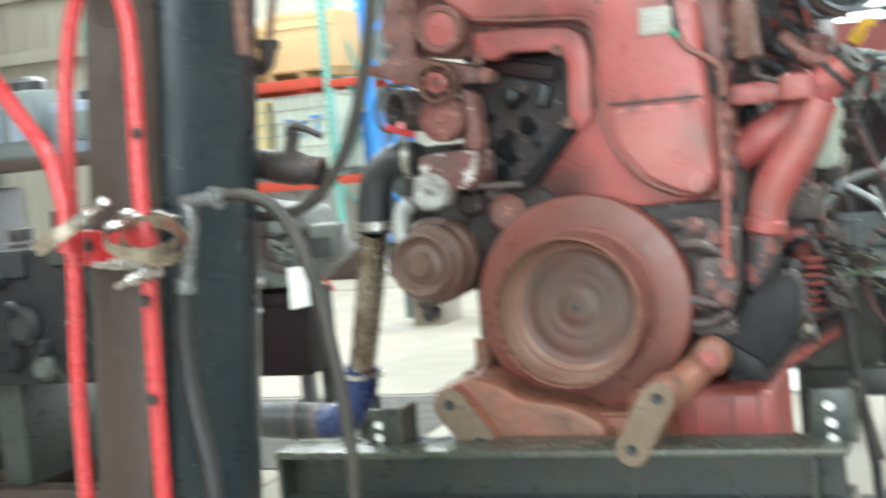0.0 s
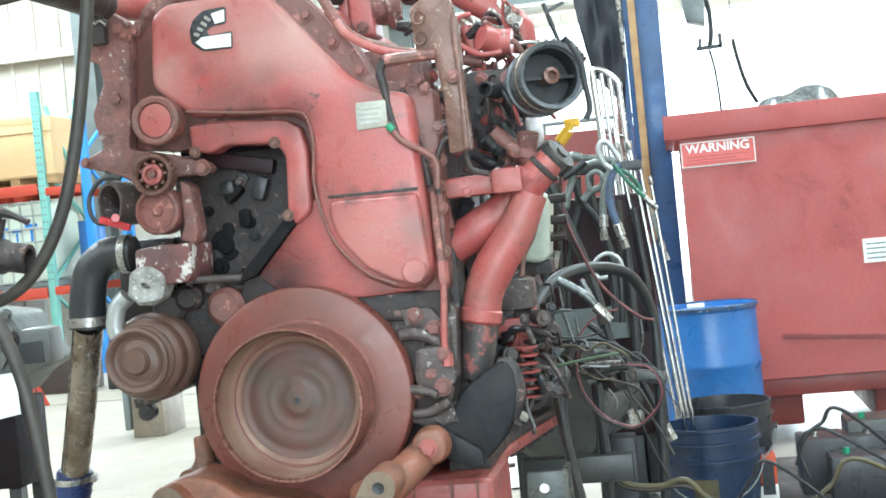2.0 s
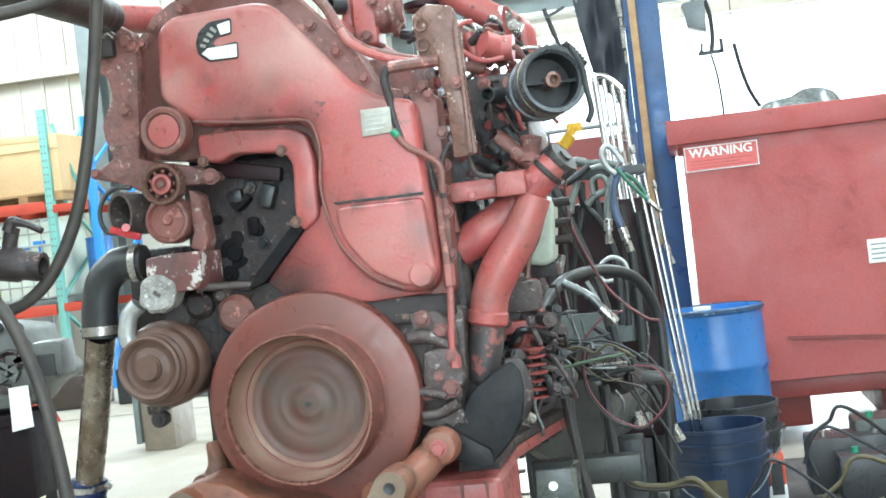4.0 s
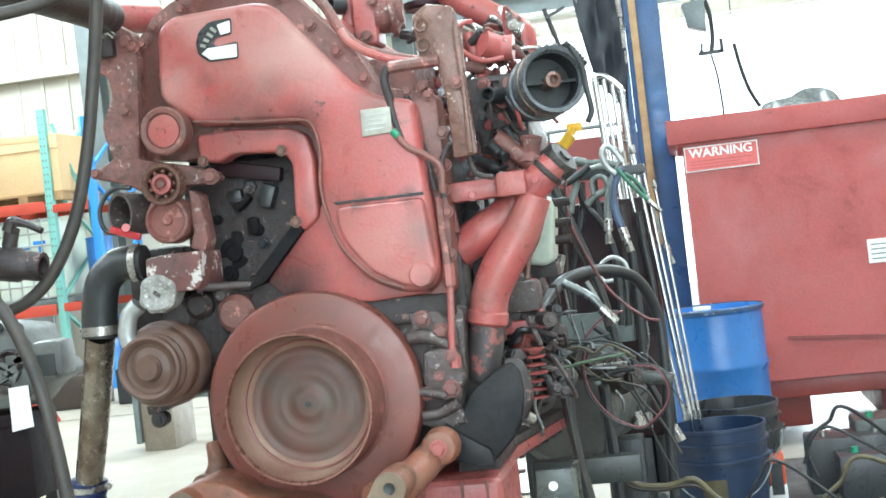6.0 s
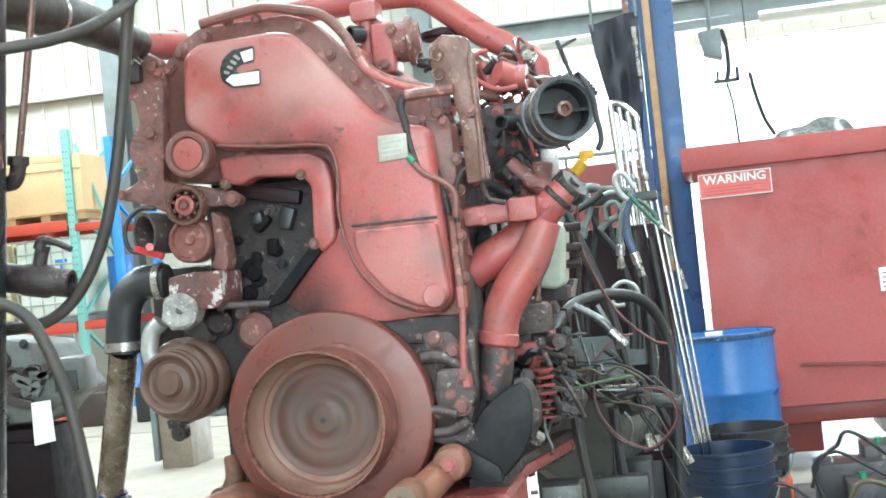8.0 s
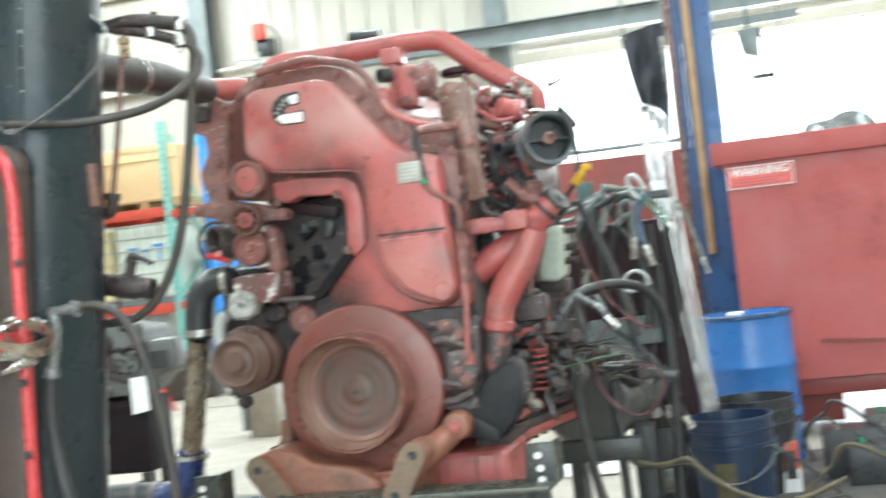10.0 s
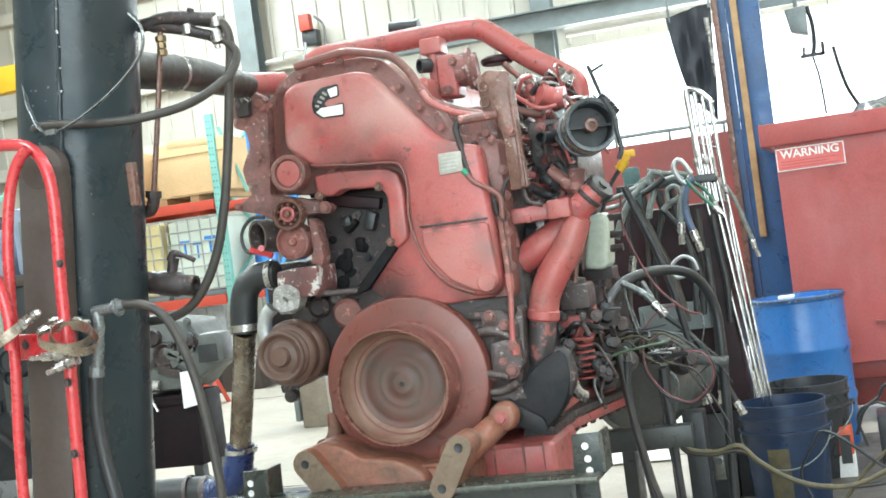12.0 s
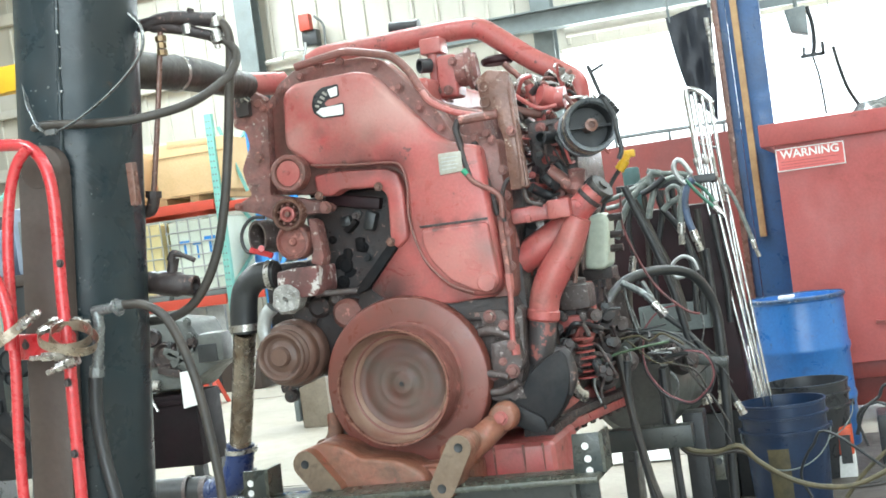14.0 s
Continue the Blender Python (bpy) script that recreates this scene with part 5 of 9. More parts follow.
        eng("bracket_eye", bm, BROWN, "", bb)
    bm = bmesh.new()
    plate(bm, [(0.356, 1.462), (0.359, 1.424), (0.361, 1.235), (0.361, 1.197), (0.350, 1.196), (0.352, 1.290), (0.347, 1.426)], 0.04, 0.052, 0.003)
    eng("bracket_flange", bm, BROWN, "", bb)
    # actuator and valve on top
    k3 = 0.0015
    bm = bmesh.new()
    box(bm, (0.053, 0.340, 1.632), Vector((0.113, 0.340, 1.589)) + Vector((0, 0.07, 0)), 0.008)
    egr = eng("valve_body", bm, RED, "dusty red valve body on the head")
    for lo, hi in (((0.068, 0.350, 1.601), (0.095, 0.350, 1.503)), ((0.096, 0.330, 1.579), (0.149, 0.330, 1.466)), ((0.039, 0.360, 1.528), (0.105, 0.360, 1.460))):
        bm = bmesh.new()
        box(bm, lo, Vector(hi) + Vector((0, 0.08, 0)), 0.012, seg=3)
        eng("valve_block", bm, RUST if lo[0] > 0.13 else RED, "", egr)
    bm = bmesh.new()
    o = Vector((0.140, 0.360, 1.534))
    lathe(bm, o, (1, 0.12, 0.05), [(0, 0), (27 * k3, 0), (30 * k3, 0.02), (30 * k3, 0.03), (36 * k3, 0.032), (37 * k3, 0.034), (37 * k3, 0.044), (34 * k3, 0.046), (28 * k3, 0.05), (26 * k3, 0.06), (0, 0.06)], 30)
    eng("valve_flange", bm, RED_ROUGH, "", egr)
    bm = bmesh.new()
    lathe(bm, Vector((0.062, 0.330, 1.559)), (-0.7, -0.7, 0), [(13 * k3, -0.02), (13 * k3, 0.012), (10 * k3, 0.012), (10 * k3, -0.01), (0, -0.01)], 20)
    eng("valve_port", bm, PLASTIC_BLACK, "black open port", egr)
    for p in ((0.093, 0.320, 1.486), (0.125, 0.320, 1.484), (0.146, 0.320, 1.555)):
        bm = bmesh.new()
        bolt_head(bm, p, 0.010)
        eng("valve_bolt", bm, RED_ROUGH, "", egr)
    bm = bmesh.new()
    lathe(bm, (0.221, 0.500, 1.552), (0, 0, 1), [(0, 0.0), (0.04, 0.0), (0.045, 0.006), (0.045, 0.016), (0.035, 0.022), (0, 0.022)], 28)
    eng("turbo_cap", bm, MAROON)
    # crossover pipe
    kp = 0.0015
    bm = bmesh.new()
    tube(bm, [(-0.312, 0.480, 1.640), (-0.263, 0.480, 1.656), (-0.152, 0.480, 1.657), (0.015, 0.480, 1.660), (0.137, 0.480, 1.661), (0.192, 0.480, 1.651), (0.235, 0.480, 1.619), (0.320, 0.480, 1.549), (0.406, 0.480, 1.492), (0.433, 0.480, 1.464), (0.435, 0.480, 1.415)], 19.5 * kp, 22, 7)
    eng("crossover_pipe", bm, RED_BRIGHT, "bright red crossover air pipe")
    bm = bmesh.new()
    tube(bm, [(-0.109, 0.620, 1.720), (-0.023, 0.620, 1.713)], [0.02, 0.022], 12)
    eng("dark_stack", bm, DARK)
    # oil filter head
    kf = 0.94 * 0.0014
    o = Vector((0.513, 0.170, 1.325))
    d = Vector((0.40, -0.90, 0.06)).normalized()
    bm = bmesh.new()
    lathe(bm, o, d, [(0, -0.05), (40 * kf, -0.05), (41 * kf, 0), (43 * kf, 0.003), (44 * kf, 0.01), (47 * kf, 0.012), (50 * kf, 0.014), (50 * kf, -0.055), (48 * kf, -0.06), (48 * kf, -0.07), (51 * kf, -0.072), (51 * kf, -0.082), (47 * kf, -0.085), (47 * kf, -0.1), (44 * kf, -0.14), (0, -0.145)][1:], 48)
    cup = eng("filter_head", bm, FILTER_GREY, "grey-black open fuel filter head")
    bm = bmesh.new()
    lathe(bm, o, d, [(0, -0.047), (39.0 * kf, -0.047), (40.0 * kf, -0.044), (40.6 * kf, -0.001)], 48)
    eng("filter_bore", bm, DARK, "dark oily bore", cup)
    bm = bmesh.new()
    lathe(bm, o, d, [(0, -0.045), (10 * kf, -0.045), (10 * kf, -0.004), (12 * kf, -0.002), (12 * kf, 0.006), (7 * kf, 0.008), (7 * kf, -0.01), (0, -0.01)], 24)
    eng("filter_stud", bm, BROWN, "brown threaded centre stud", cup)
    a, b = axes(d)
    for s in (1, -1):
        bm = bmesh.new()
        bar(bm, o + d * -0.03 + a * s * 9 * kf, o + d * -0.03 + a * s * 41 * kf, 0.03, 0.006)
        eng("filter_spoke", bm, PLASTIC_BLACK, "", cup)
    bm = bmesh.new()
    lathe(bm, o, d, [(50.5 * kf, -0.012), (51.5 * kf, -0.013), (51.5 * kf, -0.02), (50.5 * kf, -0.021)], 48)
    eng("filter_band", bm, STRAP, "steel band", cup)
    bm = bmesh.new()
    tube(bm, [o + d * -0.02 + b * -51 * kf + a * x * 30 * kf + Vector((0, 0, 0.008 * (i % 2))) for i, x in enumerate((-0.7, -0.5, -0.3, -0.1, 0.1, 0.3))], 0.003, 6)
    eng("band_spring", bm, STEEL, "", cup)
    # body of the filter module
    bm = bmesh.new()
    box(bm, (0.323, 0.300, 1.368), Vector((0.446, 0.300, 1.183)) + Vector((0, 0.35, 0)), 0.02)
    rough_up(bm, 0.004, 20)
    eng("fuel_module", bm, GRIME)
    bm = bmesh.new()
    lathe(bm, (0.386, 0.200, 1.315), (0.2, 1, 0), [(12 * kf, 0.06), (12 * kf, -0.02), (9 * kf, -0.02), (9 * kf, 0.02), (0, 0.02)], 20)
    eng("module_port", bm, DARK)
    for p, q, r, m in (
        ((0.382, 0.220, 1.234), (0.459, 0.220, 1.167), 15, RUST), ((0.400, 0.250, 1.254), (0.427, 0.250, 1.186), 12, DARK), ((0.453, 0.220, 1.224), (0.442, 0.220, 1.169), 17, RED_ROUGH),
        ((0.369, 0.300, 1.433), (0.429, 0.320, 1.418), 22, RED), ((0.332, 0.350, 1.465), (0.360, 0.330, 1.363), 10, RED_BRIGHT), ((0.291, 0.300, 1.409), (0.365, 0.320, 1.384), 9, RUST),
        ((0.317, 0.400, 1.501), (0.399, 0.420, 1.459), 6, STEEL), ((0.256, 0.420, 1.542), (0.324, 0.420, 1.471), 7, RUST), ((0.371, 0.200, 1.222), (0.402, 0.200, 1.189), 9, DARK),
        ((0.343, 0.180, 1.197), (0.381, 0.220, 1.171), 9, DARK), ((0.325, 0.200, 1.101), (0.291, 0.220, 1.048), 12, DARK), ((0.287, 0.150, 1.107), (0.294, 0.150, 1.050), 7, RED_ROUGH),
        ((0.348, 0.400, 0.943), (0.388, 0.400, 0.849), 22, GRIME), ((0.362, 0.360, 0.819), (0.398, 0.360, 0.808), 24, RED_BRIGHT), ((0.398, 0.450, 0.934), (0.398, 0.450, 0.844), 10, RED)):
        bm = bmesh.new()
        tube(bm, [p, (Vector(p) + Vector(q)) / 2 + Vector((0, 0.01, -0.004)), q], r * 0.00125, 12)
        rough_up(bm, 0.0015, 40)
        eng("fuel_fitting", bm, m)
    # spring-like cooler fins
    for i in range(7):
        bm = bmesh.new()
        p = Vector((0.399, 0.29, 0.797)) + Vector((0.002 * (i % 2), 0, -0.0165 * i))
        lathe(bm, p, (0, 0, 1), [(0.010, 0), (0.025, 0.002), (0.026, 0.006), (0.010, 0.008)], 18)
        eng("cooler_fin", bm, RED_BRIGHT)
    bm = bmesh.new()
    lathe(bm, (0.350, 0.300, 0.746), (0.9, -0.4, 0), [(0, -0.03), (0.04, -0.03), (0.045, 0.0), (0.045, 0.03), (0.02, 0.035), (0.02, 0.05), (0, 0.05)], 28)
    eng("starter_end", bm, GREY_CAST, "grey end of the starter motor")
    bm = bmesh.new()
    tube(bm, [(0.347, 0.300, 0.725), (0.357, 0.320, 0.670), (0.373, 0.340, 0.648)], 0.016, 10)
    eng("drain_fitting", bm, STEEL)
    bm = bmesh.new()
    box(bm, (0.321, 0.34, 0.818), Vector((0.418, 0.34, 0.857)) + Vector((0, 0.12, 0)), 0.010)
    rough_up(bm, 0.002, 30)
    fp = eng("pump_block", bm, RED_BRIGHT, "bright red pump block above the fins")
    for p in [(0.347, 0.335, 0.857), (0.400, 0.335, 0.854), (0.363, 0.335, 0.823)]:
        bm = bmesh.new()
        bolt_head(bm, p, 0.009)
        eng("pump_bolt", bm, GREY_CAST, "", fp)
    bm = bmesh.new()
    box(bm, (0.334, 0.35, 0.872), Vector((0.417, 0.35, 0.936)) + Vector((0, 0.10, 0)), 0.012)
    rough_up(bm, 0.003, 25)
    eng("pump_head", bm, GREY_CAST, "grimy grey pump head", fp)
    # lift pump stack
    bm = bmesh.new()
    for i, (dz, r) in enumerate(((0, 0.045), (0.035, 0.052), (0.07, 0.045), (0.11, 0.03))):
        rod(bm, Vector((0.354, 0.420, 0.851)) + Vector((0, 0, dz)), Vector((0.354, 0.420, 0.851)) + Vector((0, 0, dz + 0.03)), r, seg=20, bevel=0.004)
    eng("fuel_pump", bm, GRIME)


right_side()


def looms():
    """Hoses and wiring that are fixed to the engine."""
    for pts, r, m in (
        ([(-0.193, 0.070, 1.575), (-0.149, 0.070, 1.582), (-0.100, 0.070, 1.588), (-0.054, 0.070, 1.591), (0.004, 0.070, 1.578), (0.061, 0.070, 1.560), (0.102, 0.070, 1.516), (0.128, 0.070, 1.466), (0.162, 0.070, 1.427), (0.227, 0.070, 1.398), (0.298, 0.070, 1.377)], 0.0105, RUST),
        ([(0.131, 0.060, 1.462), (0.149, 0.060, 1.434), (0.202, 0.060, 1.401), (0.284, 0.060, 1.376)], 0.008, RED),
        ([(0.216, 0.050, 1.379), (0.207, 0.050, 1.356), (0.212, 0.050, 1.325), (0.219, 0.050, 1.276), (0.228, 0.050, 1.238)], 0.0085, GRIME),
        ([(0.219, 0.050, 1.376), (0.273, 0.050, 1.377), (0.315, 0.050, 1.377)], 0.012, RUST),
        ([(0.216, 0.040, 1.252), (0.240, 0.040, 1.222), (0.276, 0.040, 1.200), (0.297, 0.040, 1.176), (0.295, 0.040, 1.129)], 0.0065, RUST),
        ([(0.274, 0.080, 1.138), (0.268, 0.080, 1.180), (0.258, 0.080, 1.226), (0.246, 0.080, 1.266), (0.240, 0.080, 1.322)], 0.0075, GRIME),
        ([(0.291, 0.070, 1.120), (0.293, 0.070, 1.177), (0.308, 0.070, 1.213), (0.325, 0.070, 1.220), (0.345, 0.070, 1.204), (0.357, 0.070, 1.161), (0.390, 0.070, 1.147)], 0.0055, GRIME),
        ([(0.287, 0.060, 0.973), (0.283, 0.060, 0.919), (0.276, 0.060, 0.838), (0.279, 0.060, 0.807)], 0.0065, RED_BRIGHT),
        ([(0.279, 0.080, 1.124), (0.279, 0.080, 1.069), (0.282, 0.075, 1.014), (0.284, 0.065, 0.972)], 0.008, RUST),
        ([(0.450, 0.200, 1.124), (0.468, 0.200, 1.096), (0.447, 0.200, 1.029), (0.425, 0.200, 0.989), (0.416, 0.200, 0.948)], 0.006, BROWN),
        ([(0.452, 0.190, 1.154), (0.463, 0.190, 1.169), (0.481, 0.190, 1.178)], 0.004, RUBBER),
        ([(0.555, 0.150, 1.383), (0.573, 0.150, 1.342), (0.577, 0.150, 1.301), (0.582, 0.150, 1.256), (0.572, 0.150, 1.233)], 0.006, RUBBER),
        ([(0.501, 0.300, 1.484), (0.521, 0.300, 1.416), (0.536, 0.300, 1.371)], 0.005, RUBBER),
        ([(0.414, 0.300, 1.433), (0.440, 0.300, 1.412), (0.476, 0.300, 1.409), (0.517, 0.300, 1.388)], 0.004, STEEL),
        ([(0.295, 0.350, 1.471), (0.320, 0.350, 1.489), (0.349, 0.350, 1.477), (0.351, 0.350, 1.439)], 0.005, STEEL),
        ([(0.290, 0.300, 1.453), (0.330, 0.300, 1.418), (0.364, 0.300, 1.398), (0.409, 0.300, 1.398)], 0.006, RED_BRIGHT)):
        bm = bmesh.new()
        tube(bm, pts, r, 10)
        eng("wiring_loom" if r < 0.007 else "dusty_hose", bm, m)
    bm = bmesh.new()
    tube(bm, [(0.215, 0.035, 1.256), (0.224, 0.035, 1.244)], 0.007, 8)
    eng("green_connector", bm, GREEN, "green plastic connector")
    for p in ((0.286, 0.060, 0.966), (0.279, 0.060, 0.811), (0.286, 0.062, 0.982)):
        bm = bmesh.new()
        lathe(bm, p, (0, 0, 1), [(0, -0.012), (0.011, -0.012), (0.011, 0.012), (0, 0.012)], 6)
        eng("hose_nut", bm, RED_BRIGHT)
    bm = bmesh.new()
    bar(bm, (0.505, 0.280, 1.463), (0.544, 0.280, 1.479), 0.006, 0.006)
    eng("pressure_tap", bm, DARK)
    bm = bmesh.new()
    tube(bm, [(0.536, 0.200, 1.393), (0.554, 0.200, 1.373), (0.572, 0.200, 1.345)], 0.012, 8, 8, 0, 0.3)
    eng("corrugated_loom", bm, RUBBER)
    # small fittings scattered over the upper right of the engine
    rnd = random.Random(4)
    for i in range(150):
        px = Vector((0.237, 0.340, 1.479)).lerp(Vector((0.444, 0.340, 1.227)), rnd.random())
        p = Vector((px.x + rnd.uniform(-0.03, 0.03), 0.30 + rnd.random() * 0.3, Vector((0.276, 0.340, 1.429)).z + rnd.uniform(-0.17, 0.06)))
        d = Vector((rnd.uniform(-0.4, 1), rnd.uniform(-1, 0.1), rnd.uniform(-0.6, 0.8)))
        bm = bmesh.new()
        if i % 3:
            bolt_head(bm, p, rnd.uniform(0.005, 0.011), d)
            rod(bm, p - d.normalized() * 0.03, p, rnd.uniform(0.005, 0.012), seg=10)
        else:
            q = p + Vector((rnd.uniform(-0.06, 0.06), rnd.uniform(-0.02, 0.05), rnd.uniform(-0.05, 0.03)))
            tube(bm, [p, (p + q) / 2 + Vector((0, -0.02, 0.015)), q], rnd.uniform(0.003, 0.006), 8)
        eng("small_fitting", bm, rnd.choice([RED_ROUGH, RED_BRIGHT, GRIME, STEEL, RUST, RED, STEEL, GRIME]))
    lo, hi = Vector((0.316, 0.290, 1.354)), Vector((0.452, 0.290, 1.161))
    for i in range(46):
        p = Vector((rnd.uniform(lo.x, hi.x), rnd.uniform(0.25, 0.30), rnd.uniform(hi.z, lo.z)))
        bm = bmesh.new()
        if i % 2:
            d = Vector((rnd.uniform(-0.3, 0.3), -1, rnd.uniform(-0.3, 0.3)))
            rod(bm, p + Vector((0, 0.05, 0)), p, rnd.uniform(0.006, 0.014), seg=10)
            bolt_head(bm, p, rnd.uniform(0.005, 0.009), d)
        else:
            q = p + Vector((rnd.uniform(-0.07, 0.07), rnd.uniform(-0.02, 0.03), rnd.uniform(-0.07, 0.03)))
            tube(bm, [p + Vector((0, 0.04, 0)), p, (p + q) / 2 + Vector((0, -0.025, 0.01)), q, q + Vector((0, 0.05, 0))], rnd.uniform(0.0025, 0.006), 8)
        eng("small_fitting", bm, rnd.choice([RED_ROUGH, RED_BRIGHT, GRIME, DARK, RUST, RED, GREY_CAST, MAROON]))
    # fittings and lines on the sooty side below the filler neck
    lo, hi = Vector((0.295, 0.140, 0.883)), Vector((0.440, 0.140, 0.701))
    for i in range(44):
        y = rnd.uniform(0.2, 0.42)
        p = Vector((rnd.uniform(lo.x, hi.x + 0.02), y, rnd.uniform(hi.z, lo.z)))
        bm = bmesh.new()
        if i % 2:
            rod(bm, p + Vector((-0.02, 0.05, 0)), p, rnd.uniform(0.006, 0.016), seg=10)
            bolt_head(bm, p, rnd.uniform(0.006, 0.011), (0.4, -1, 0.2))
        else:
            q = p + Vector((rnd.uniform(-0.05, 0.09), rnd.uniform(-0.02, 0.03), rnd.uniform(-0.08, 0.05)))
            tube(bm, [p + Vector((-0.02, 0.05, 0)), p, (p + q) / 2 + Vector((0, -0.02, 0.015)), q, q + Vector((-0.02, 0.05, 0))], rnd.uniform(0.0025, 0.007), 8)
        eng("small_fitting", bm, rnd.choice([GRIME, GREY_CAST, GRIME, GRIME, DARK, RUBBER, DARK, GREY_CAST]))


looms()


# ---- beside the engine: column, hand truck, pipes ----
def ring_clamp(bm_mat_parent, centre, axis, r, w, name="hose_clamp"):
    parent, m = bm_mat_parent
    bm = bmesh.new()
    lathe(bm, Vector(centre) - Vector(axis).normalized() * w / 2, axis, [(r, 0), (r + 0.0025, 0), (r + 0.0025, w), (r, w), (r, 0)], 32)
    a, b = axes(axis)
    p = Vector(centre) - a * (r + 0.006)
    rod(bm, p - b * 0.018, p + b * 0.018, 0.005, seg=10)
    bolt_head(bm, p + b * 0.016, 0.006, b)
    return part(name, bm, m, parent, "band clamp with a screw")


def black_column():
    a, b = Vector((-0.438, -0.700, 0.650)), Vector((-0.335, -0.700, 1.620))
    d = (b - a).normalized()
    base = a - d * ((a.z - 0.012) / d.z)
    top = base + d * (2.6 / d.z)
    ob = thing("black_steel_column", (base.x, base.y, 0), "thick black painted pipe column with drips and stains", "column")
    bm = bmesh.new()
    rod(bm, base, top, 0.121, seg=56, bevel=0.006)
    part("pipe", bm, BLACK_PAINT, ob)
    bm = bmesh.new()
    tube(bm, [base + d * s + Vector((0.03, -0.118, 0)) for s in (0.1, 0.5, 0.9, 1.3, 1.7, 2.2)], 0.0045, 8, 20)
    rough_up(bm, 0.0022, 90)
    part("weld_seam", bm, BLACK_PAINT, ob)
    # Pale beads that paint the bright glints of the wet weld seam
    bm = bmesh.new()
    glint_rnd = random.Random(17)
    for i in range(46):
        p = base + d * glint_rnd.uniform(0.7, 1.75) + Vector((0.03 + glint_rnd.uniform(-0.006, 0.006), -0.1195, 0))
        bmesh.ops.create_icosphere(bm, subdivisions=1, radius=glint_rnd.uniform(0.002, 0.0042), matrix=Matrix.Translation(p))
    tagged(part("glint_beads", bm, GALV, ob, "pale beads painted as glints on the wet seam"), kind="stuff")
    bm = bmesh.new()
    lathe(bm, (base.x, base.y, 0), (0, 0, 1), [(0, 0), (0.2, 0), (0.2, 0.016), (0, 0.016)], 32)
    part("base_plate", bm, BLACK_PAINT, ob)
    bm = bmesh.new()
    box(bm, Vector((-0.206, -0.810, 1.318)), Vector((-0.192, -0.810, 1.236)) + Vector((0, 0.02, 0)), 0.002)
    part("tape_patch", bm, BROWN, ob, "brown peeled tape patch")
    rnd = random.Random(2)
    bm = bmesh.new()
    for i in range(130):
        t = rnd.uniform(-0.75, 0.85)
        p = base + d * rnd.uniform(0.35, 1.5) + Vector((math.sin(t) * 0.121, -math.cos(t) * 0.121, 0))
        bmesh.ops.create_icosphere(bm, subdivisions=1, radius=rnd.uniform(0.0008, 0.0026), matrix=Matrix.Translation(p))
    tagged(part("paint_specks", bm, OFFWHITE, ob, "pale specks on the paint"), kind="stuff")
    # ball valve
    k = 0.00135
    bm = bmesh.new()
    p, q = Vector((-0.336, -0.62, 1.095)), Vector((-0.191, -0.62, 1.068))
    u = q - p
    L = u.length
    lathe(bm, p, u, [(0, 0), (12 * k, 0), (14 * k, L * 0.1), (14 * k, L * 0.25), (17 * k, L * 0.28), (17 * k, L * 0.45), (19 * k, L * 0.5), (19 * k, L * 0.75), (16 * k, L * 0.8), (16 * k, L), (11 * k, L), (11 * k, L * 0.9), (0, L * 0.9)], 20)
    v = part("ball_valve", bm, GRIME, ob, "grimy brass ball valve")
    bm = bmesh.new()
    rod(bm, (-0.244, -0.62, 1.091), (-0.231, -0.62, 1.131), 0.011, seg=12)
    tube(bm, [(-0.234, -0.630, 1.125), (-0.225, -0.630, 1.138), (-0.204, -0.630, 1.132), (-0.181, -0.630, 1.120)], [0.010, 0.009, 0.005, 0.005], 8)
    part("valve_handle", bm, GRIME, v, "bent grimy valve lever")
    # threaded stub and elbow for the thin pipe
    bm = bmesh.new()
    tube(bm, [(-0.304, -0.620, 1.233), (-0.270, -0.620, 1.233), (-0.259, -0.620, 1.255), (-0.257, -0.620, 1.268)], 0.0125, 14)
    rod(bm, (-0.259, -0.620, 1.257), (-0.257, -0.620, 1.271), 0.017, seg=8)
    e = part("pipe_elbow", bm, GRIME, ob)
    bm = bmesh.new()
    tube(bm, [(-0.258, -0.620, 1.263), (-0.238, -0.620, 1.358), (-0.220, -0.620, 1.448), (-0.202, -0.620, 1.543), (-0.194, -0.620, 1.588)], 0.0058, 10)
    part("thin_pipe", bm, BROWN, ob, "thin brown-stained pipe")
    bm = bmesh.new()
    for py, r in ((62, 0.012), (75, 0.010), (88, 0.011)):
        rod(bm, ((-0.195, -0.620, 1.580)[0], -0.62, Vector((-0.195, -0.620, 1.580)).z - (py - 62) * 0.0011), ((-0.195, -0.620, 1.580)[0], -0.62, Vector((-0.195, -0.620, 1.580)).z - (py - 52) * 0.0011), r, seg=8)
    part("brass_fitting", bm, BRASS, ob)
    bm = bmesh.new()
    for pts, r in (([(-0.286, -0.620, 1.619), (-0.242, -0.620, 1.609), (-0.214, -0.620, 1.609)], 0.014), ([(-0.219, -0.620, 1.607), (-0.183, -0.620, 1.612), (-0.139, -0.620, 1.607), (-0.072, -0.620, 1.592)], 0.015), ([(-0.211, -0.620, 1.601), (-0.167, -0.620, 1.591), (-0.107, -0.620, 1.571), (-0.081, -0.620, 1.560)], 0.011)):
        tube(bm, pts, r, 12)
    for a2, b2 in (((-0.127, -0.620, 1.605), (-0.120, -0.620, 1.624)), ((-0.167, -0.620, 1.591), (-0.153, -0.620, 1.587))):
        rod(bm, a2, b2, 0.008, seg=8)
    rough_up(bm, 0.0015, 60)
    part("top_manifold", bm, GRIME, ob, "grimy pipe fittings at the column's top")
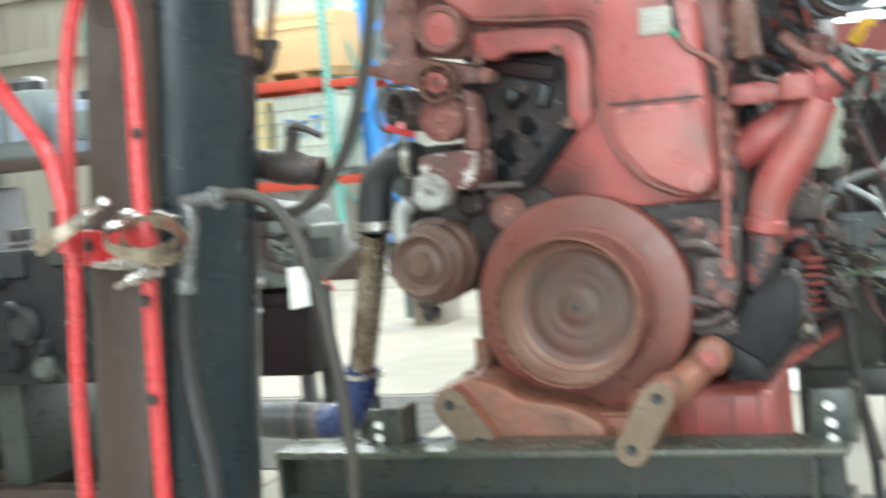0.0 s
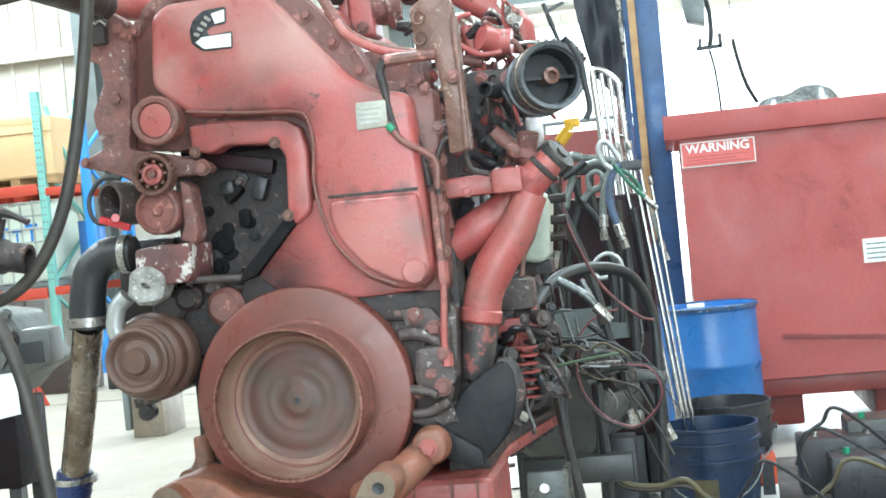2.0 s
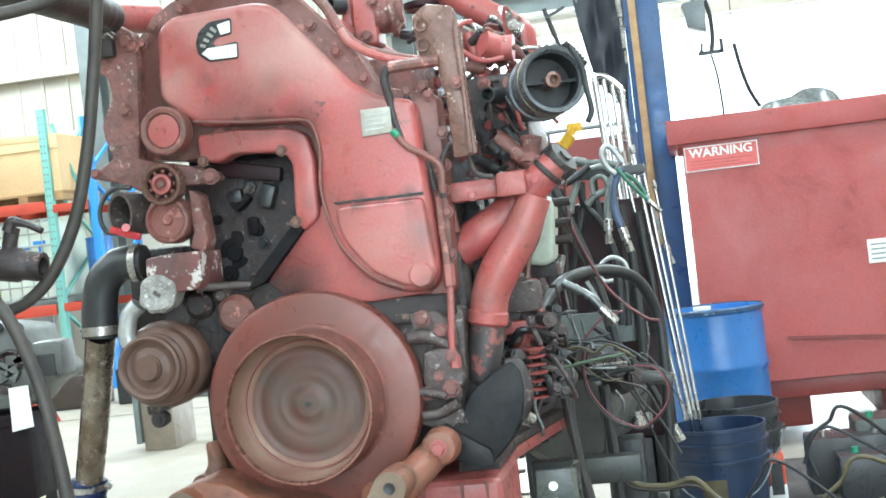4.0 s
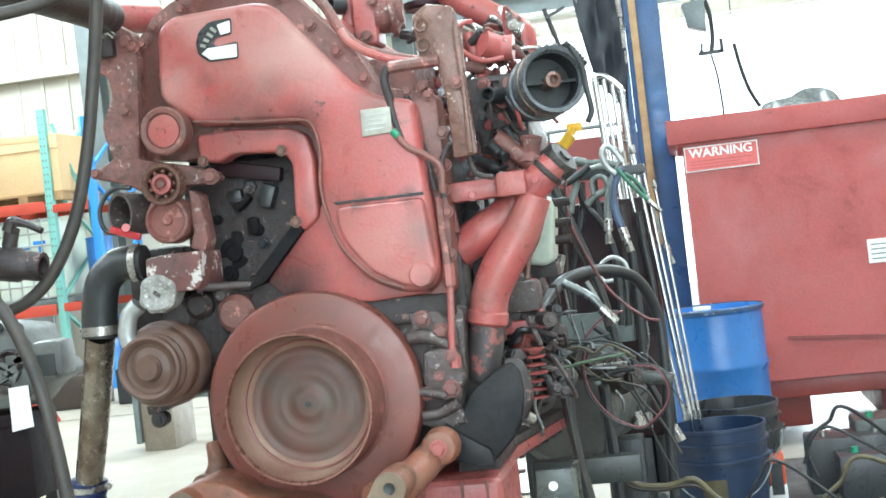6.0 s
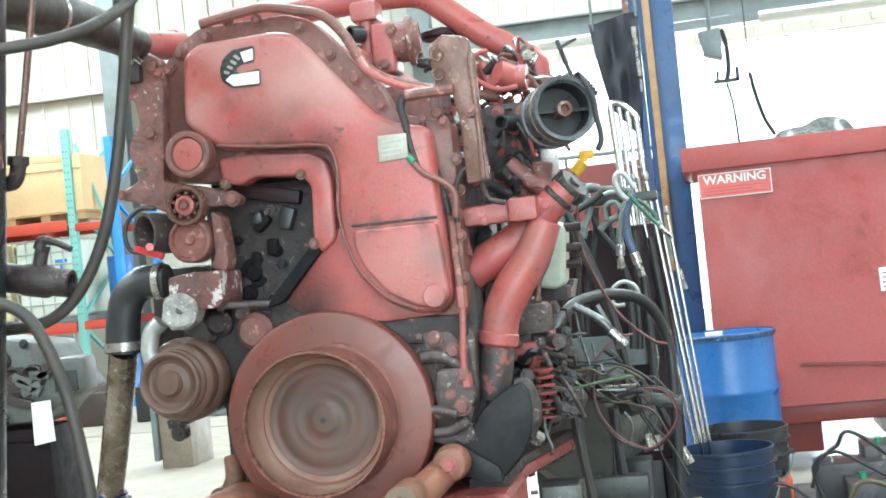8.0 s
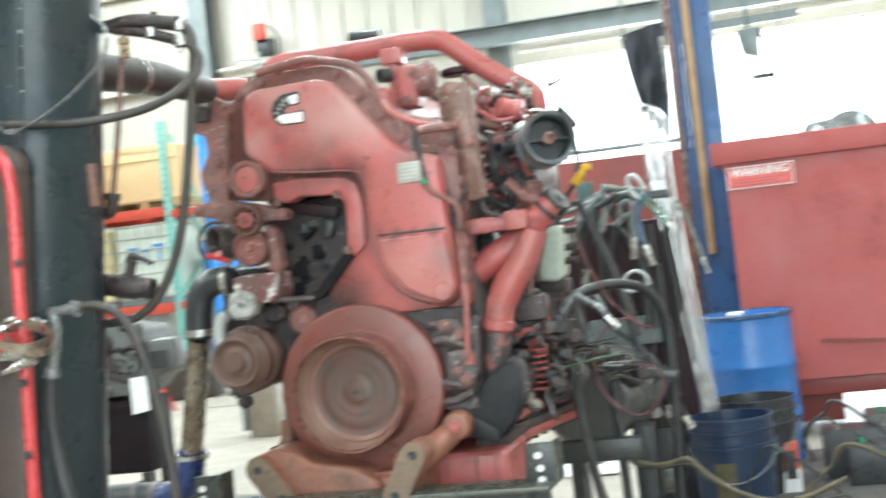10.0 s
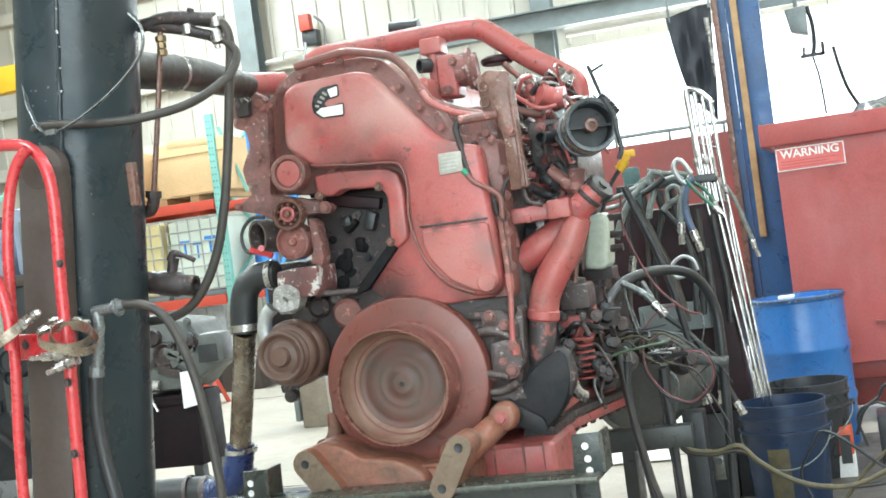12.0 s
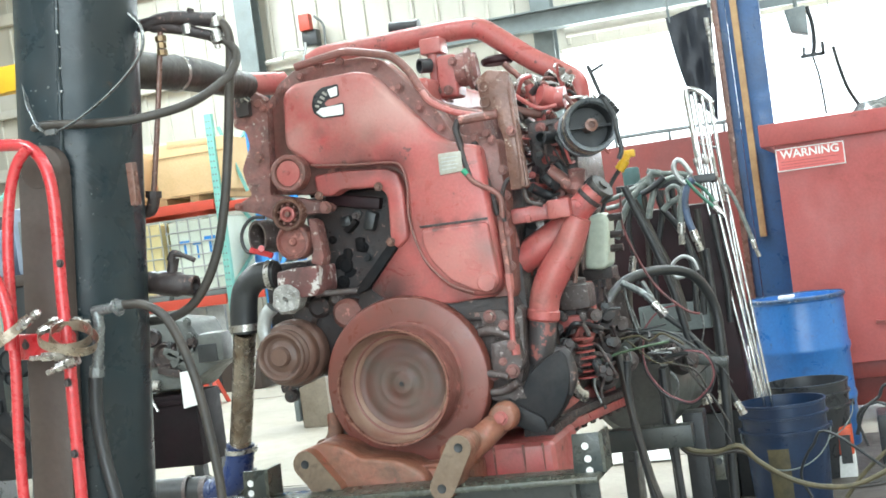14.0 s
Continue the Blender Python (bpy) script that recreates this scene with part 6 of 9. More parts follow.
    bm = bmesh.new()
    for a2, b2 in (((-0.068, -0.620, 1.596), (-0.068, -0.620, 1.577)), ((-0.132, -0.620, 1.592), (-0.131, -0.620, 1.573)), ((-0.072, -0.620, 1.570), (-0.068, -0.620, 1.546))):
        rod(bm, a2, b2, 0.014, seg=14)
    part("crimp_ring", bm, STEEL, ob)
    # grey elbow at mid height
    bm = bmesh.new()
    tube(bm, [(-0.286, -0.860, 1.047), (-0.249, -0.860, 1.049), (-0.219, -0.860, 1.052)], 0.010, 12)
    tube(bm, [(-0.279, -0.860, 1.046), (-0.278, -0.860, 1.016), (-0.290, -0.860, 0.953), (-0.302, -0.860, 0.911)], 0.011, 12)
    rod(bm, (-0.237, -0.860, 1.048), (-0.230, -0.860, 1.050), 0.017, seg=16)
    rod(bm, (-0.293, -0.860, 0.943), (-0.297, -0.860, 0.924), 0.015, seg=8)
    part("grey_elbow", bm, OFFWHITE, ob, "worn grey hose elbow")
    bm = bmesh.new()
    tube(bm, [(-0.300, -0.860, 0.924), (-0.307, -0.860, 0.858), (-0.303, -0.860, 0.772), (-0.288, -0.860, 0.675), (-0.286, -0.860, 0.611)], 0.013, 12)
    part("drain_hose", bm, RUBBER, ob)
    bm = bmesh.new()
    tube(bm, [(-0.220, -0.860, 1.052), (-0.178, -0.860, 1.047), (-0.135, -0.860, 1.016), (-0.101, -0.860, 0.934), (-0.083, -0.860, 0.838), (-0.071, -0.860, 0.712), (-0.073, -0.860, 0.639)], 0.0088, 12)
    part("grey_hose", bm, RUBBER_DUSTY, ob, "dusty dark hose")


black_column()


def hoses_at_column():
    bm = bmesh.new()
    tube(bm, [(-0.076, -0.620, 1.592), (-0.050, -0.620, 1.574), (-0.045, -0.620, 1.533), (-0.060, -0.620, 1.445), (-0.077, -0.620, 1.346), (-0.103, -0.620, 1.224), (-0.135, -0.620, 1.126), (-0.182, -0.620, 1.051), (-0.238, -0.620, 1.014), (-0.313, -0.620, 1.008), (-0.366, -0.620, 1.008)], 0.0095, 12)
    hose = thing("looping_hose", (-0.077, -0.620, 1.346), "dusty black hose looping down from the fittings", "hose", "loose hoses")
    part("hose", bm, RUBBER_DUSTY, hose)
    ring_clamp((hose, STEEL), (-0.067, -0.620, 1.586), (1, 0, -0.4), 0.010, 0.010)
    ring_clamp((hose, STEEL), (-0.333, -0.620, 1.008), (1, 0, 0), 0.010, 0.010)
    bm = bmesh.new()
    tube(bm, [(-0.081, -0.620, 1.560), (-0.051, -0.620, 1.544), (-0.025, -0.640, 1.511), (-0.030, -0.680, 1.467), (-0.066, -0.780, 1.414), (-0.151, -0.835, 1.394), (-0.253, -0.845, 1.399), (-0.360, -0.830, 1.412), (-0.455, -0.750, 1.409)], 0.0088, 12)
    hose = thing("looping_hose", (-0.066, -0.780, 1.414), "black hose strapped round the column", "hose", "loose hoses")
    part("hose", bm, RUBBER_DUSTY, hose)
    ring_clamp((hose, STEEL), (-0.074, -0.620, 1.557), (1, 0, -0.3), 0.0095, 0.010)
    bm = bmesh.new()
    line = curve_points([(-0.160, -0.800, 1.597), (-0.128, -0.820, 1.559), (-0.135, -0.840, 1.500), (-0.221, -0.860, 1.428), (-0.325, -0.865, 1.391), (-0.376, -0.840, 1.443), (-0.409, -0.800, 1.500)], 10)
    for p, q in zip(line, line[1:]):
        bar(bm, p, q + (q - p) * 0.1, 0.002, 0.0095, 0, (0, -1, 0))
    box(bm, Vector((-0.329, -0.875, 1.386)), Vector((-0.307, -0.875, 1.397)) + Vector((0, 0.008, 0)), 0.001)
    solo("cable_tie", bm, OFFWHITE, "long pale cable tie round the column", "cable tie")
    # charge pipe from the column to the engine
    k = 0.0013
    ob = thing("charge_pipe", (-0.319, -0.300, 1.542), "large grimy black pipe with a bright band", "pipe")
    bm = bmesh.new()
    tube(bm, [(-0.362, -0.520, 1.552), (-0.338, -0.420, 1.549), (-0.329, -0.250, 1.554), (-0.317, -0.100, 1.548), (-0.328, 0.050, 1.550)], [31 * k, 31 * k, 31 * k, 28 * k, 26 * k], 26)
    rough_up(bm, 0.002, 14)
    part("pipe", bm, RUBBER_DUSTY, ob)
    ring_clamp((ob, STEEL), Vector((-0.334, -0.310, 1.552)), Vector((-0.329, -0.250, 1.554)) - Vector((-0.338, -0.420, 1.549)), 31.5 * k, 0.012)
    bm = bmesh.new()
    tube(bm, [(-0.379, 0.100, 1.562), (-0.328, 0.120, 1.558), (-0.276, 0.180, 1.557)], 0.030, 18)
    part("red_end", bm, RED, ob, "red pipe end")


hoses_at_column()


def coolant_line():
    ob = thing("coolant_line", ((-0.551, 0.250, 0.753)[0], 0.25, 0.30), "steel coolant pipe with black elbow and blue hose", "pipe")
    k = 0.0015
    bm = bmesh.new()
    tube(bm, [(-0.317, 0.070, 1.065), (-0.369, 0.070, 1.066), (-0.407, 0.070, 1.038), (-0.422, 0.070, 0.988), (-0.428, 0.070, 0.927)], [23 * k, 23 * k, 23 * k, 23.5 * k, 24.5 * k], 22)
    part("black_elbow", bm, RUBBER, ob, "black rubber elbow")
    ring_clamp((ob, STEEL), (-0.333, 0.070, 1.066), Vector((-0.317, 0.070, 1.065)) - Vector((-0.352, 0.070, 1.066)), 24 * k, 0.014)
    ring_clamp((ob, STEEL), (-0.426, 0.070, 0.941), (0.02, 0.0, 1), 25 * k, 0.018)
    bm = bmesh.new()
    tube(bm, [(-0.436, 0.090, 0.933), (-0.517, 0.200, 0.772), (-0.604, 0.310, 0.598)], 20 * k, 24)
    part("steel_pipe", bm, PIPE_STEEL, ob, "stained bare steel pipe")
    k2 = 0.0016
    bm = bmesh.new()
    tube(bm, [(-0.600, 0.310, 0.613), (-0.606, 0.310, 0.582), (-0.617, 0.310, 0.545), (-0.643, 0.310, 0.506), (-0.681, 0.310, 0.487), (-0.716, 0.310, 0.485)], 23.5 * k2, 24, 4, 0, 0.07)
    part("blue_elbow", bm, BLUE_RUBBER, ob, "blue silicone hose elbow")
    ring_clamp((ob, STEEL), (-0.604, 0.310, 0.596), (0.02, -0.1, 1), 25 * k2, 0.013)
    ring_clamp((ob, GREY_CAST), (-0.725, 0.320, 0.485), (1, 0, 0.03), 27 * k2, 0.018)
    ring_clamp((ob, GREY_CAST), (-0.777, 0.320, 0.487), (1, 0, 0.03), 29 * k2, 0.012)
    bm = bmesh.new()
    tube(bm, [(-0.690, 0.320, 0.484), (-0.770, 0.320, 0.487), (-0.913, 0.320, 0.491), (-1.115, 0.320, 0.494)], [26 * k2, 27 * k2, 25 * k2, 25 * k2], 22)
    part("black_pipe", bm, RUBBER, ob, "dusty black rubber pipe")
    bm = bmesh.new()
    x, z = (-0.638, 0.505)
    rod(bm, (x, 0.4, 0.0), (x, 0.4, z + 0.02), 0.03, seg=16)
    part("pipe_support", bm, STAND, ob)


coolant_line()


def hand_truck():
    ob = thing("hand_truck", (-0.375, -0.950, 0.722), "bright red tubular hand truck leaning on the column", "hand truck")
    ob.location.z = 0.0
    WORLD_AT[ob] = Vector((ob.location.x, ob.location.y, 0))
    k = 0.0010
    y = -0.93
    foot = Vector((-0.317, -0.930, 0.714))
    d = (foot - Vector((-0.305, -0.930, 0.963))).normalized()
    end = foot + d * ((foot.z - 0.1) / -d.z)
    bm = bmesh.new()
    tube(bm, [(-0.457, -0.930, 1.380), (-0.384, -0.930, 1.375), (-0.339, -0.930, 1.366), (-0.309, -0.930, 1.339), (-0.295, -0.930, 1.290), (-0.295, -0.930, 1.212), (-0.303, -0.930, 1.088), (-0.306, -0.930, 0.963), (-0.318, -0.930, 0.714)] + [tuple(end)], 11.5 * k, 16)
    part("right_rail", bm, TRUCK_RED, ob, "glossy red tube rail")
    bm = bmesh.new()
    tube(bm, [(-0.321, -0.950, 1.359), (-0.347, -0.950, 1.334), (-0.369, -0.950, 1.285), (-0.387, -0.950, 1.204), (-0.398, -0.950, 1.101), (-0.408, -0.950, 0.955), (-0.427, -0.950, 0.726)] + [(end.x - 0.10, -0.95, 0.1)], 10.5 * k, 16)
    part("left_rail", bm, TRUCK_RED, ob, "glossy red tube rail")
    bm = bmesh.new()
    tube(bm, [(-0.469, -1.000, 1.242), (-0.425, -1.000, 1.179), (-0.388, -1.000, 1.124), (-0.374, -1.000, 1.060), (-0.377, -1.000, 0.999)], 11 * k, 14)
    part("side_handle", bm, TRUCK_RED, ob, "glossy red bent handle")
    bm = bmesh.new()
    plate(bm, rounded([(-0.431, 1.023), (-0.303, 1.016), (-0.306, 0.970), (-0.429, 0.975)], 0.01), -0.925, -0.90, 0.003)
    part("cross_plate", bm, TRUCK_RED, ob)
    for p in ((-0.288, -0.945, 1.143), (-0.305, -0.945, 0.925), (-0.383, -0.945, 1.002), (-0.311, -0.945, 0.794)):
        bm = bmesh.new()
        bolt_head(bm, p, 0.006)
        part("rail_bolt", bm, GRIME, ob)
    for x in (end.x - 0.24, end.x + 0.11):
        bm = bmesh.new()
        lathe(bm, (x, -0.86, 0.10), (1, 0, 0), [(0, 0), (0.05, 0), (0.06, 0.012), (0.095, 0.006), (0.10, 0.02), (0.10, 0.035), (0.095, 0.05), (0.06, 0.044), (0.05, 0.055), (0, 0.055)], 32)
        part("wheel", bm, RUBBER, ob)
    bm = bmesh.new()
    rod(bm, (end.x - 0.22, -0.86, 0.10), (end.x + 0.14, -0.86, 0.10), 0.012, seg=12)
    part("axle", bm, STEEL, ob)
    bm = bmesh.new()
    box(bm, (end.x - 0.19, -1.2, 0.004), (end.x + 0.06, -0.93, 0.012), 0.003)
    bar(bm, (end.x - 0.17, -0.94, 0.01), (end.x - 0.1, -0.93, 0.1), 0.02, 0.02)
    bar(bm, (end.x, -0.94, 0.01), (end.x, -0.93, 0.1), 0.02, 0.02)
    part("toe_plate", bm, TRUCK_RED, ob)


hand_truck()


def brown_beam():
    a, b = Vector((-0.408, -0.862, 0.714)), Vector((-0.351, -0.862, 1.294))
    d = (b - a).normalized()
    base = a - d * (a.z / d.z)
    top = Vector((-0.348, -0.862, 1.324))
    ob = thing("brown_steel_prop", (base.x, base.y, 0), "brown weathered steel prop with a rounded top beside the column", "steel prop")
    bm = bmesh.new()
    bar(bm, base + d * 0.005, top, 0.092, 0.05, 0.014, (0, -1, 0))
    part("prop_body", bm, BROWN_STEEL, ob)
    bm = bmesh.new()
    rod(bm, top + Vector((0, -0.026, 0)), top + Vector((0, 0.026, 0)), 0.0465, seg=28, bevel=0.012)
    part("rounded_top", bm, BROWN_STEEL, ob)


brown_beam()


def band_clamps():
    spots = (((-0.282, -0.970, 1.012), 0.047, (0.3, -0.35, 0.9), 20), ((-0.271, -0.960, 1.004), 0.042, (0.5, -0.3, 0.8), 60), ((-0.384, -0.990, 1.028), 0.045, (-0.4, -0.3, 0.85), 0))
    for c, r, ax, turn in spots:
        ob = thing("band_clamp", c, "loose brushed steel band clamp hung on the hand truck", "clamp", "loose band clamps")
        bm = bmesh.new()
        lathe(bm, Vector(c) - Vector(ax).normalized() * 0.009, ax, [(r, 0), (r + 0.0016, 0), (r + 0.0016, 0.018), (r, 0.018), (r, 0)], 36)
        part("band", bm, STRAP, ob)
        a, b = axes(ax)
        t = radians(turn)
        p = Vector(c) + (a * math.cos(t + 4.0) + b * math.sin(t + 4.0)) * (r + 0.008)
        u = (b * math.cos(t + 4.0) - a * math.sin(t + 4.0))
        bm = bmesh.new()
        rod(bm, p - u * 0.036, p + u * 0.04, 0.0045, seg=10)
        part("t_bolt", bm, STEEL, ob)
        bm = bmesh.new()
        rod(bm, p + u * 0.018, p + u * 0.034, 0.008, seg=6)
        rod(bm, p - u * 0.02, p - u * 0.004, 0.009, seg=14)
        part("nut", bm, STEEL, ob)
    for a, b in (((-0.360, -0.970, 0.978), (-0.284, -0.970, 0.978)), ((-0.329, -0.970, 0.948), (-0.263, -0.970, 0.968))):
        ob = thing("tee_bolt", a, "shiny steel clamp bolt with a nut", "bolt", "loose clamp bolts")
        a, b = Vector(a), Vector(b)
        bm = bmesh.new()
        rod(bm, a, b, 0.005, seg=10)
        part("shank", bm, STEEL, ob)
        bm = bmesh.new()
        rod(bm, a.lerp(b, 0.35), a.lerp(b, 0.62), 0.009, seg=6)
        rod(bm, a.lerp(b, 0.7), a.lerp(b, 1.0), 0.011, seg=14)
        part("nut", bm, STEEL, ob)


band_clamps()


# ---- behind, between engine and rack ----
def gearbox():
    ob = thing("spare_gearbox", (-1.45, 1.75, 0.35), "dark grimy gearbox standing on a maroon crate", "gearbox")
    bm = bmesh.new()
    plate(bm, rounded([(-1.558, 0.970), (-1.319, 0.926), (-1.298, 0.877), (-1.215, 0.762), (-1.302, 0.724), (-1.358, 0.669), (-1.603, 0.671)], 0.03), 1.48, 1.68, 0.02)
    rough_up(bm, 0.008, 9)
    part("case", bm, GEARBOX_GREY, ob)
    for p, r in (((-1.439, 1.460, 0.807), 0.045), ((-1.373, 1.460, 0.821), 0.035), ((-1.483, 1.460, 0.880), 0.03)):
        bm = bmesh.new()
        lathe(bm, p, (0, 1, 0), [(0, 0.015), (r * 0.7, 0.015), (r, 0), (r * 1.2, 0.01), (r * 1.2, 0.05), (0, 0.05)], 20)
        part("cover_plate", bm, GRIME, ob)
    rnd = random.Random(12)
    for i in range(14):
        p = Vector((-1.528, 1.470, 0.937)).lerp(Vector((-1.318, 1.470, 0.670)), rnd.random())
        p.z = Vector((-1.515, 1.470, 0.947)).z - rnd.random() * 0.2
        bm = bmesh.new()
        if i % 2:
            bolt_head(bm, p, rnd.uniform(0.01, 0.018))
        else:
            bar(bm, p, p + Vector((rnd.uniform(0.03, 0.1), 0, rnd.uniform(-0.06, 0.03))), 0.03, 0.02, 0.005, (0, 1, 0))
        part("case_rib", bm, rnd.choice([GEARBOX_GREY, GRIME, DARK]), ob)
    bm = bmesh.new()
    box(bm, (-1.273, 1.420, 0.878), Vector((-1.172, 1.420, 0.767)) + Vector((0, 0.1, 0)), 0.02)
    part("mount_pad", bm, GEARBOX_GREY, ob)
    # Dark block on the pad paints the shade of its recess
    bm = bmesh.new()
    box(bm, (-1.275, 1.416, 0.837), Vector((-1.197, 1.416, 0.770)) + Vector((0, 0.02, 0)), 0.004)
    part("mount_recess_shade", bm, DARK, ob)
    bm = bmesh.new()
    rod(bm, (-1.521, 1.440, 0.711), (-1.459, 1.440, 0.700), 0.02, seg=12)
    tube(bm, [(-1.511, 1.440, 0.671), (-1.497, 1.440, 0.638), (-1.483, 1.440, 0.605)], 0.006, 8)
    part("shift_lever", bm, STEEL, ob)
    crate = thing("maroon_crate", (-1.42, 1.8, 0), "dark maroon steel crate on thin legs", "crate")
    bm = bmesh.new()
    xr = (-1.337, 1.660, 0.513)[0]
    box(bm, (-1.95, 1.47, 0.385), (xr, 1.68, 0.66), 0.012)
    part("crate_box", bm, CRATE_DARK, crate)
    for x in (-1.92, xr - 0.03):
        for y in (1.5, 1.65):
            bm = bmesh.new()
            box(bm, (x - 0.02, y - 0.02, 0), (x + 0.02, y + 0.02, 0.384))
            part("crate_leg", bm, DARK, crate)
    bm = bmesh.new()
    box(bm, (-1.95, 1.462, 0.62), (xr, 1.469, 0.64), 0.002)
    part("crate_rim", bm, CRATE_DARK, crate)
    bm = bmesh.new()
    plate(bm, [(-1.377, 0.742), (-1.311, 0.746), (-1.307, 0.617), (-1.379, 0.606)], 1.449, 1.452)
    solo("paper_tag", bm, WHITE, "white paper sheet hung on the crate", "paper")


gearbox()


def floor_bits():
    # red jack stand far off on the floor
    p = Vector((-4.294, 7.360, 0.000))
    s = 0.0042 * (p - Vector((1.1, -3.1, 1.08))).length / 10
    ob = thing("jack_stand", (p.x, p.y, 0), "red jack stand on the floor", "jack stand")
    bm = bmesh.new()
    for dx, dy in ((-1, -1), (1, -1), (-1, 1), (1, 1)):
        bar(bm, (p.x + dx * 0.09, p.y + dy * 0.09, 0.0), (p.x + dx * 0.03, p.y + dy * 0.03, 0.2), 0.03, 0.03)
    part("legs", bm, RACK_RED, ob)
    bm = bmesh.new()
    rod(bm, (p.x, p.y, 0.08), (p.x, p.y, 0.34), 0.025, seg=12)
    box(bm, (p.x - 0.05, p.y - 0.03, 0.34), (p.x + 0.05, p.y + 0.03, 0.37), 0.006)
    part("post", bm, GREY_STEEL, ob)
    q = Vector((-2.468, 5.217, 0.000))
    ob = thing("grey_machine_foot", (q.x, q.y, 0), "dusty tan sheet-metal machine leg on the floor", "machine leg")
    bm = bmesh.new()
    box(bm, (q.x - 0.10, q.y, 0.0), (q.x + 0.10, q.y + 0.35, 0.5), 0.012)
    part("leg_casing", bm, FOOT_TAN, ob)
    bm = bmesh.new()
    box(bm, (q.x - 0.14, q.y - 0.02, 0.05), (q.x - 0.105, q.y + 0.3, 0.5), 0.01)
    part("side_plate", bm, GREY_STEEL, ob)
    for i, (dx, h, m) in enumerate(((-0.9, 0.35, DARK), (-0.5, 0.28, BROWN_STEEL), (0.1, 0.3, DARK), (0.55, 0.25, GREY_STEEL))):
        p = Vector((-3.964, 7.675, 0.000)) + Vector((dx, 0.6, 0))
        bm = bmesh.new()
        box(bm, (p.x - 0.2, p.y, 0), (p.x + 0.2, p.y + 0.4, h), 0.02)
        lathe(bm, (p.x, p.y + 0.2, h), (0, 0, 1), [(0, 0), (0.12, 0), (0.1, 0.06), (0, 0.06)], 16)
        solo("stored_part", bm, m, "dark machine part stored on the floor by the rack", "machine part", "parts by the rack")


floor_bits()


def left_store():
    """Parts stacked on a bench far to the side."""
    ob = thing("parts_bench", (-3.9, 3.4, 0), "dark steel bench loaded with grey engine parts", "bench")
    bm = bmesh.new()
    box(bm, (-6.2, 3.0, 1.16), (-3.0, 3.8, 1.22), 0.008)
    part("bench_top", bm, BROWN_STEEL, ob)
    for x in (-6.1, -4.6, -3.1):
        for y in (3.06, 3.74):
            bm = bmesh.new()
            box(bm, (x - 0.04, y - 0.04, 0), (x + 0.04, y + 0.04, 1.16), 0.006)
            part("bench_leg", bm, DARK, ob)
    bm = bmesh.new()
    box(bm, (-6.1, 3.1, 0.25), (-3.1, 3.7, 0.29))
    part("bench_shelf", bm, DARK, ob)
    rnd = random.Random(9)
    x = -6.1
    while x < -3.1:
        w, h = rnd.uniform(0.2, 0.42), rnd.uniform(0.22, 0.36)
        ob = thing("stored_casting", (x + w / 2, 3.35, 1.22), "grey engine casting stored on the bench", "casting", "castings on the bench")
        m = rnd.choice([GREY_STEEL, PANEL_BLUE, GREY_CAST, PANEL_BLUE, DARK])
        bm = bmesh.new()
        box(bm, (x, 3.1, 1.22), (x + w, 3.6, 1.22 + h), 0.02)
        part("casting_body", bm, m, ob)
        for j in range(2):
            bm = bmesh.new()
            box(bm, (x + w * (0.12 + 0.46 * j), 3.085, 1.22 + h * 0.25), (x + w * (0.42 + 0.46 * j), 3.1, 1.22 + h * 0.8), 0.006)
            part("casting_panel", bm, PANEL_BLUE if m is not PANEL_BLUE else GREY_STEEL, ob)
        bm = bmesh.new()
        lathe(bm, (x + w / 2, 3.3, 1.22 + h), (0, 0, 1), [(0, 0), (w * 0.3, 0), (w * 0.3, 0.05), (w * 0.15, 0.08), (0, 0.08)], 18)
        part("casting_cap", bm, DARK, ob)
        x += w + rnd.uniform(0.02, 0.1)
    x = -6.0
    while x < -3.2:
        w, h = rnd.uniform(0.25, 0.5), rnd.uniform(0.5, 0.82)
        bm = bmesh.new()
        box(bm, (x, 3.12, 0.29), (x + w, 3.6, 0.29 + h), 0.03)
        rough_up(bm, 0.01, 8, x)
        solo("stored_housing", bm, rnd.choice([GRIME, BLACK_OIL, BROWN_STEEL, DARK]), "oily housing stored on the lower shelf", "casting", "castings on the shelf")
        x += w + 0.06


left_store()


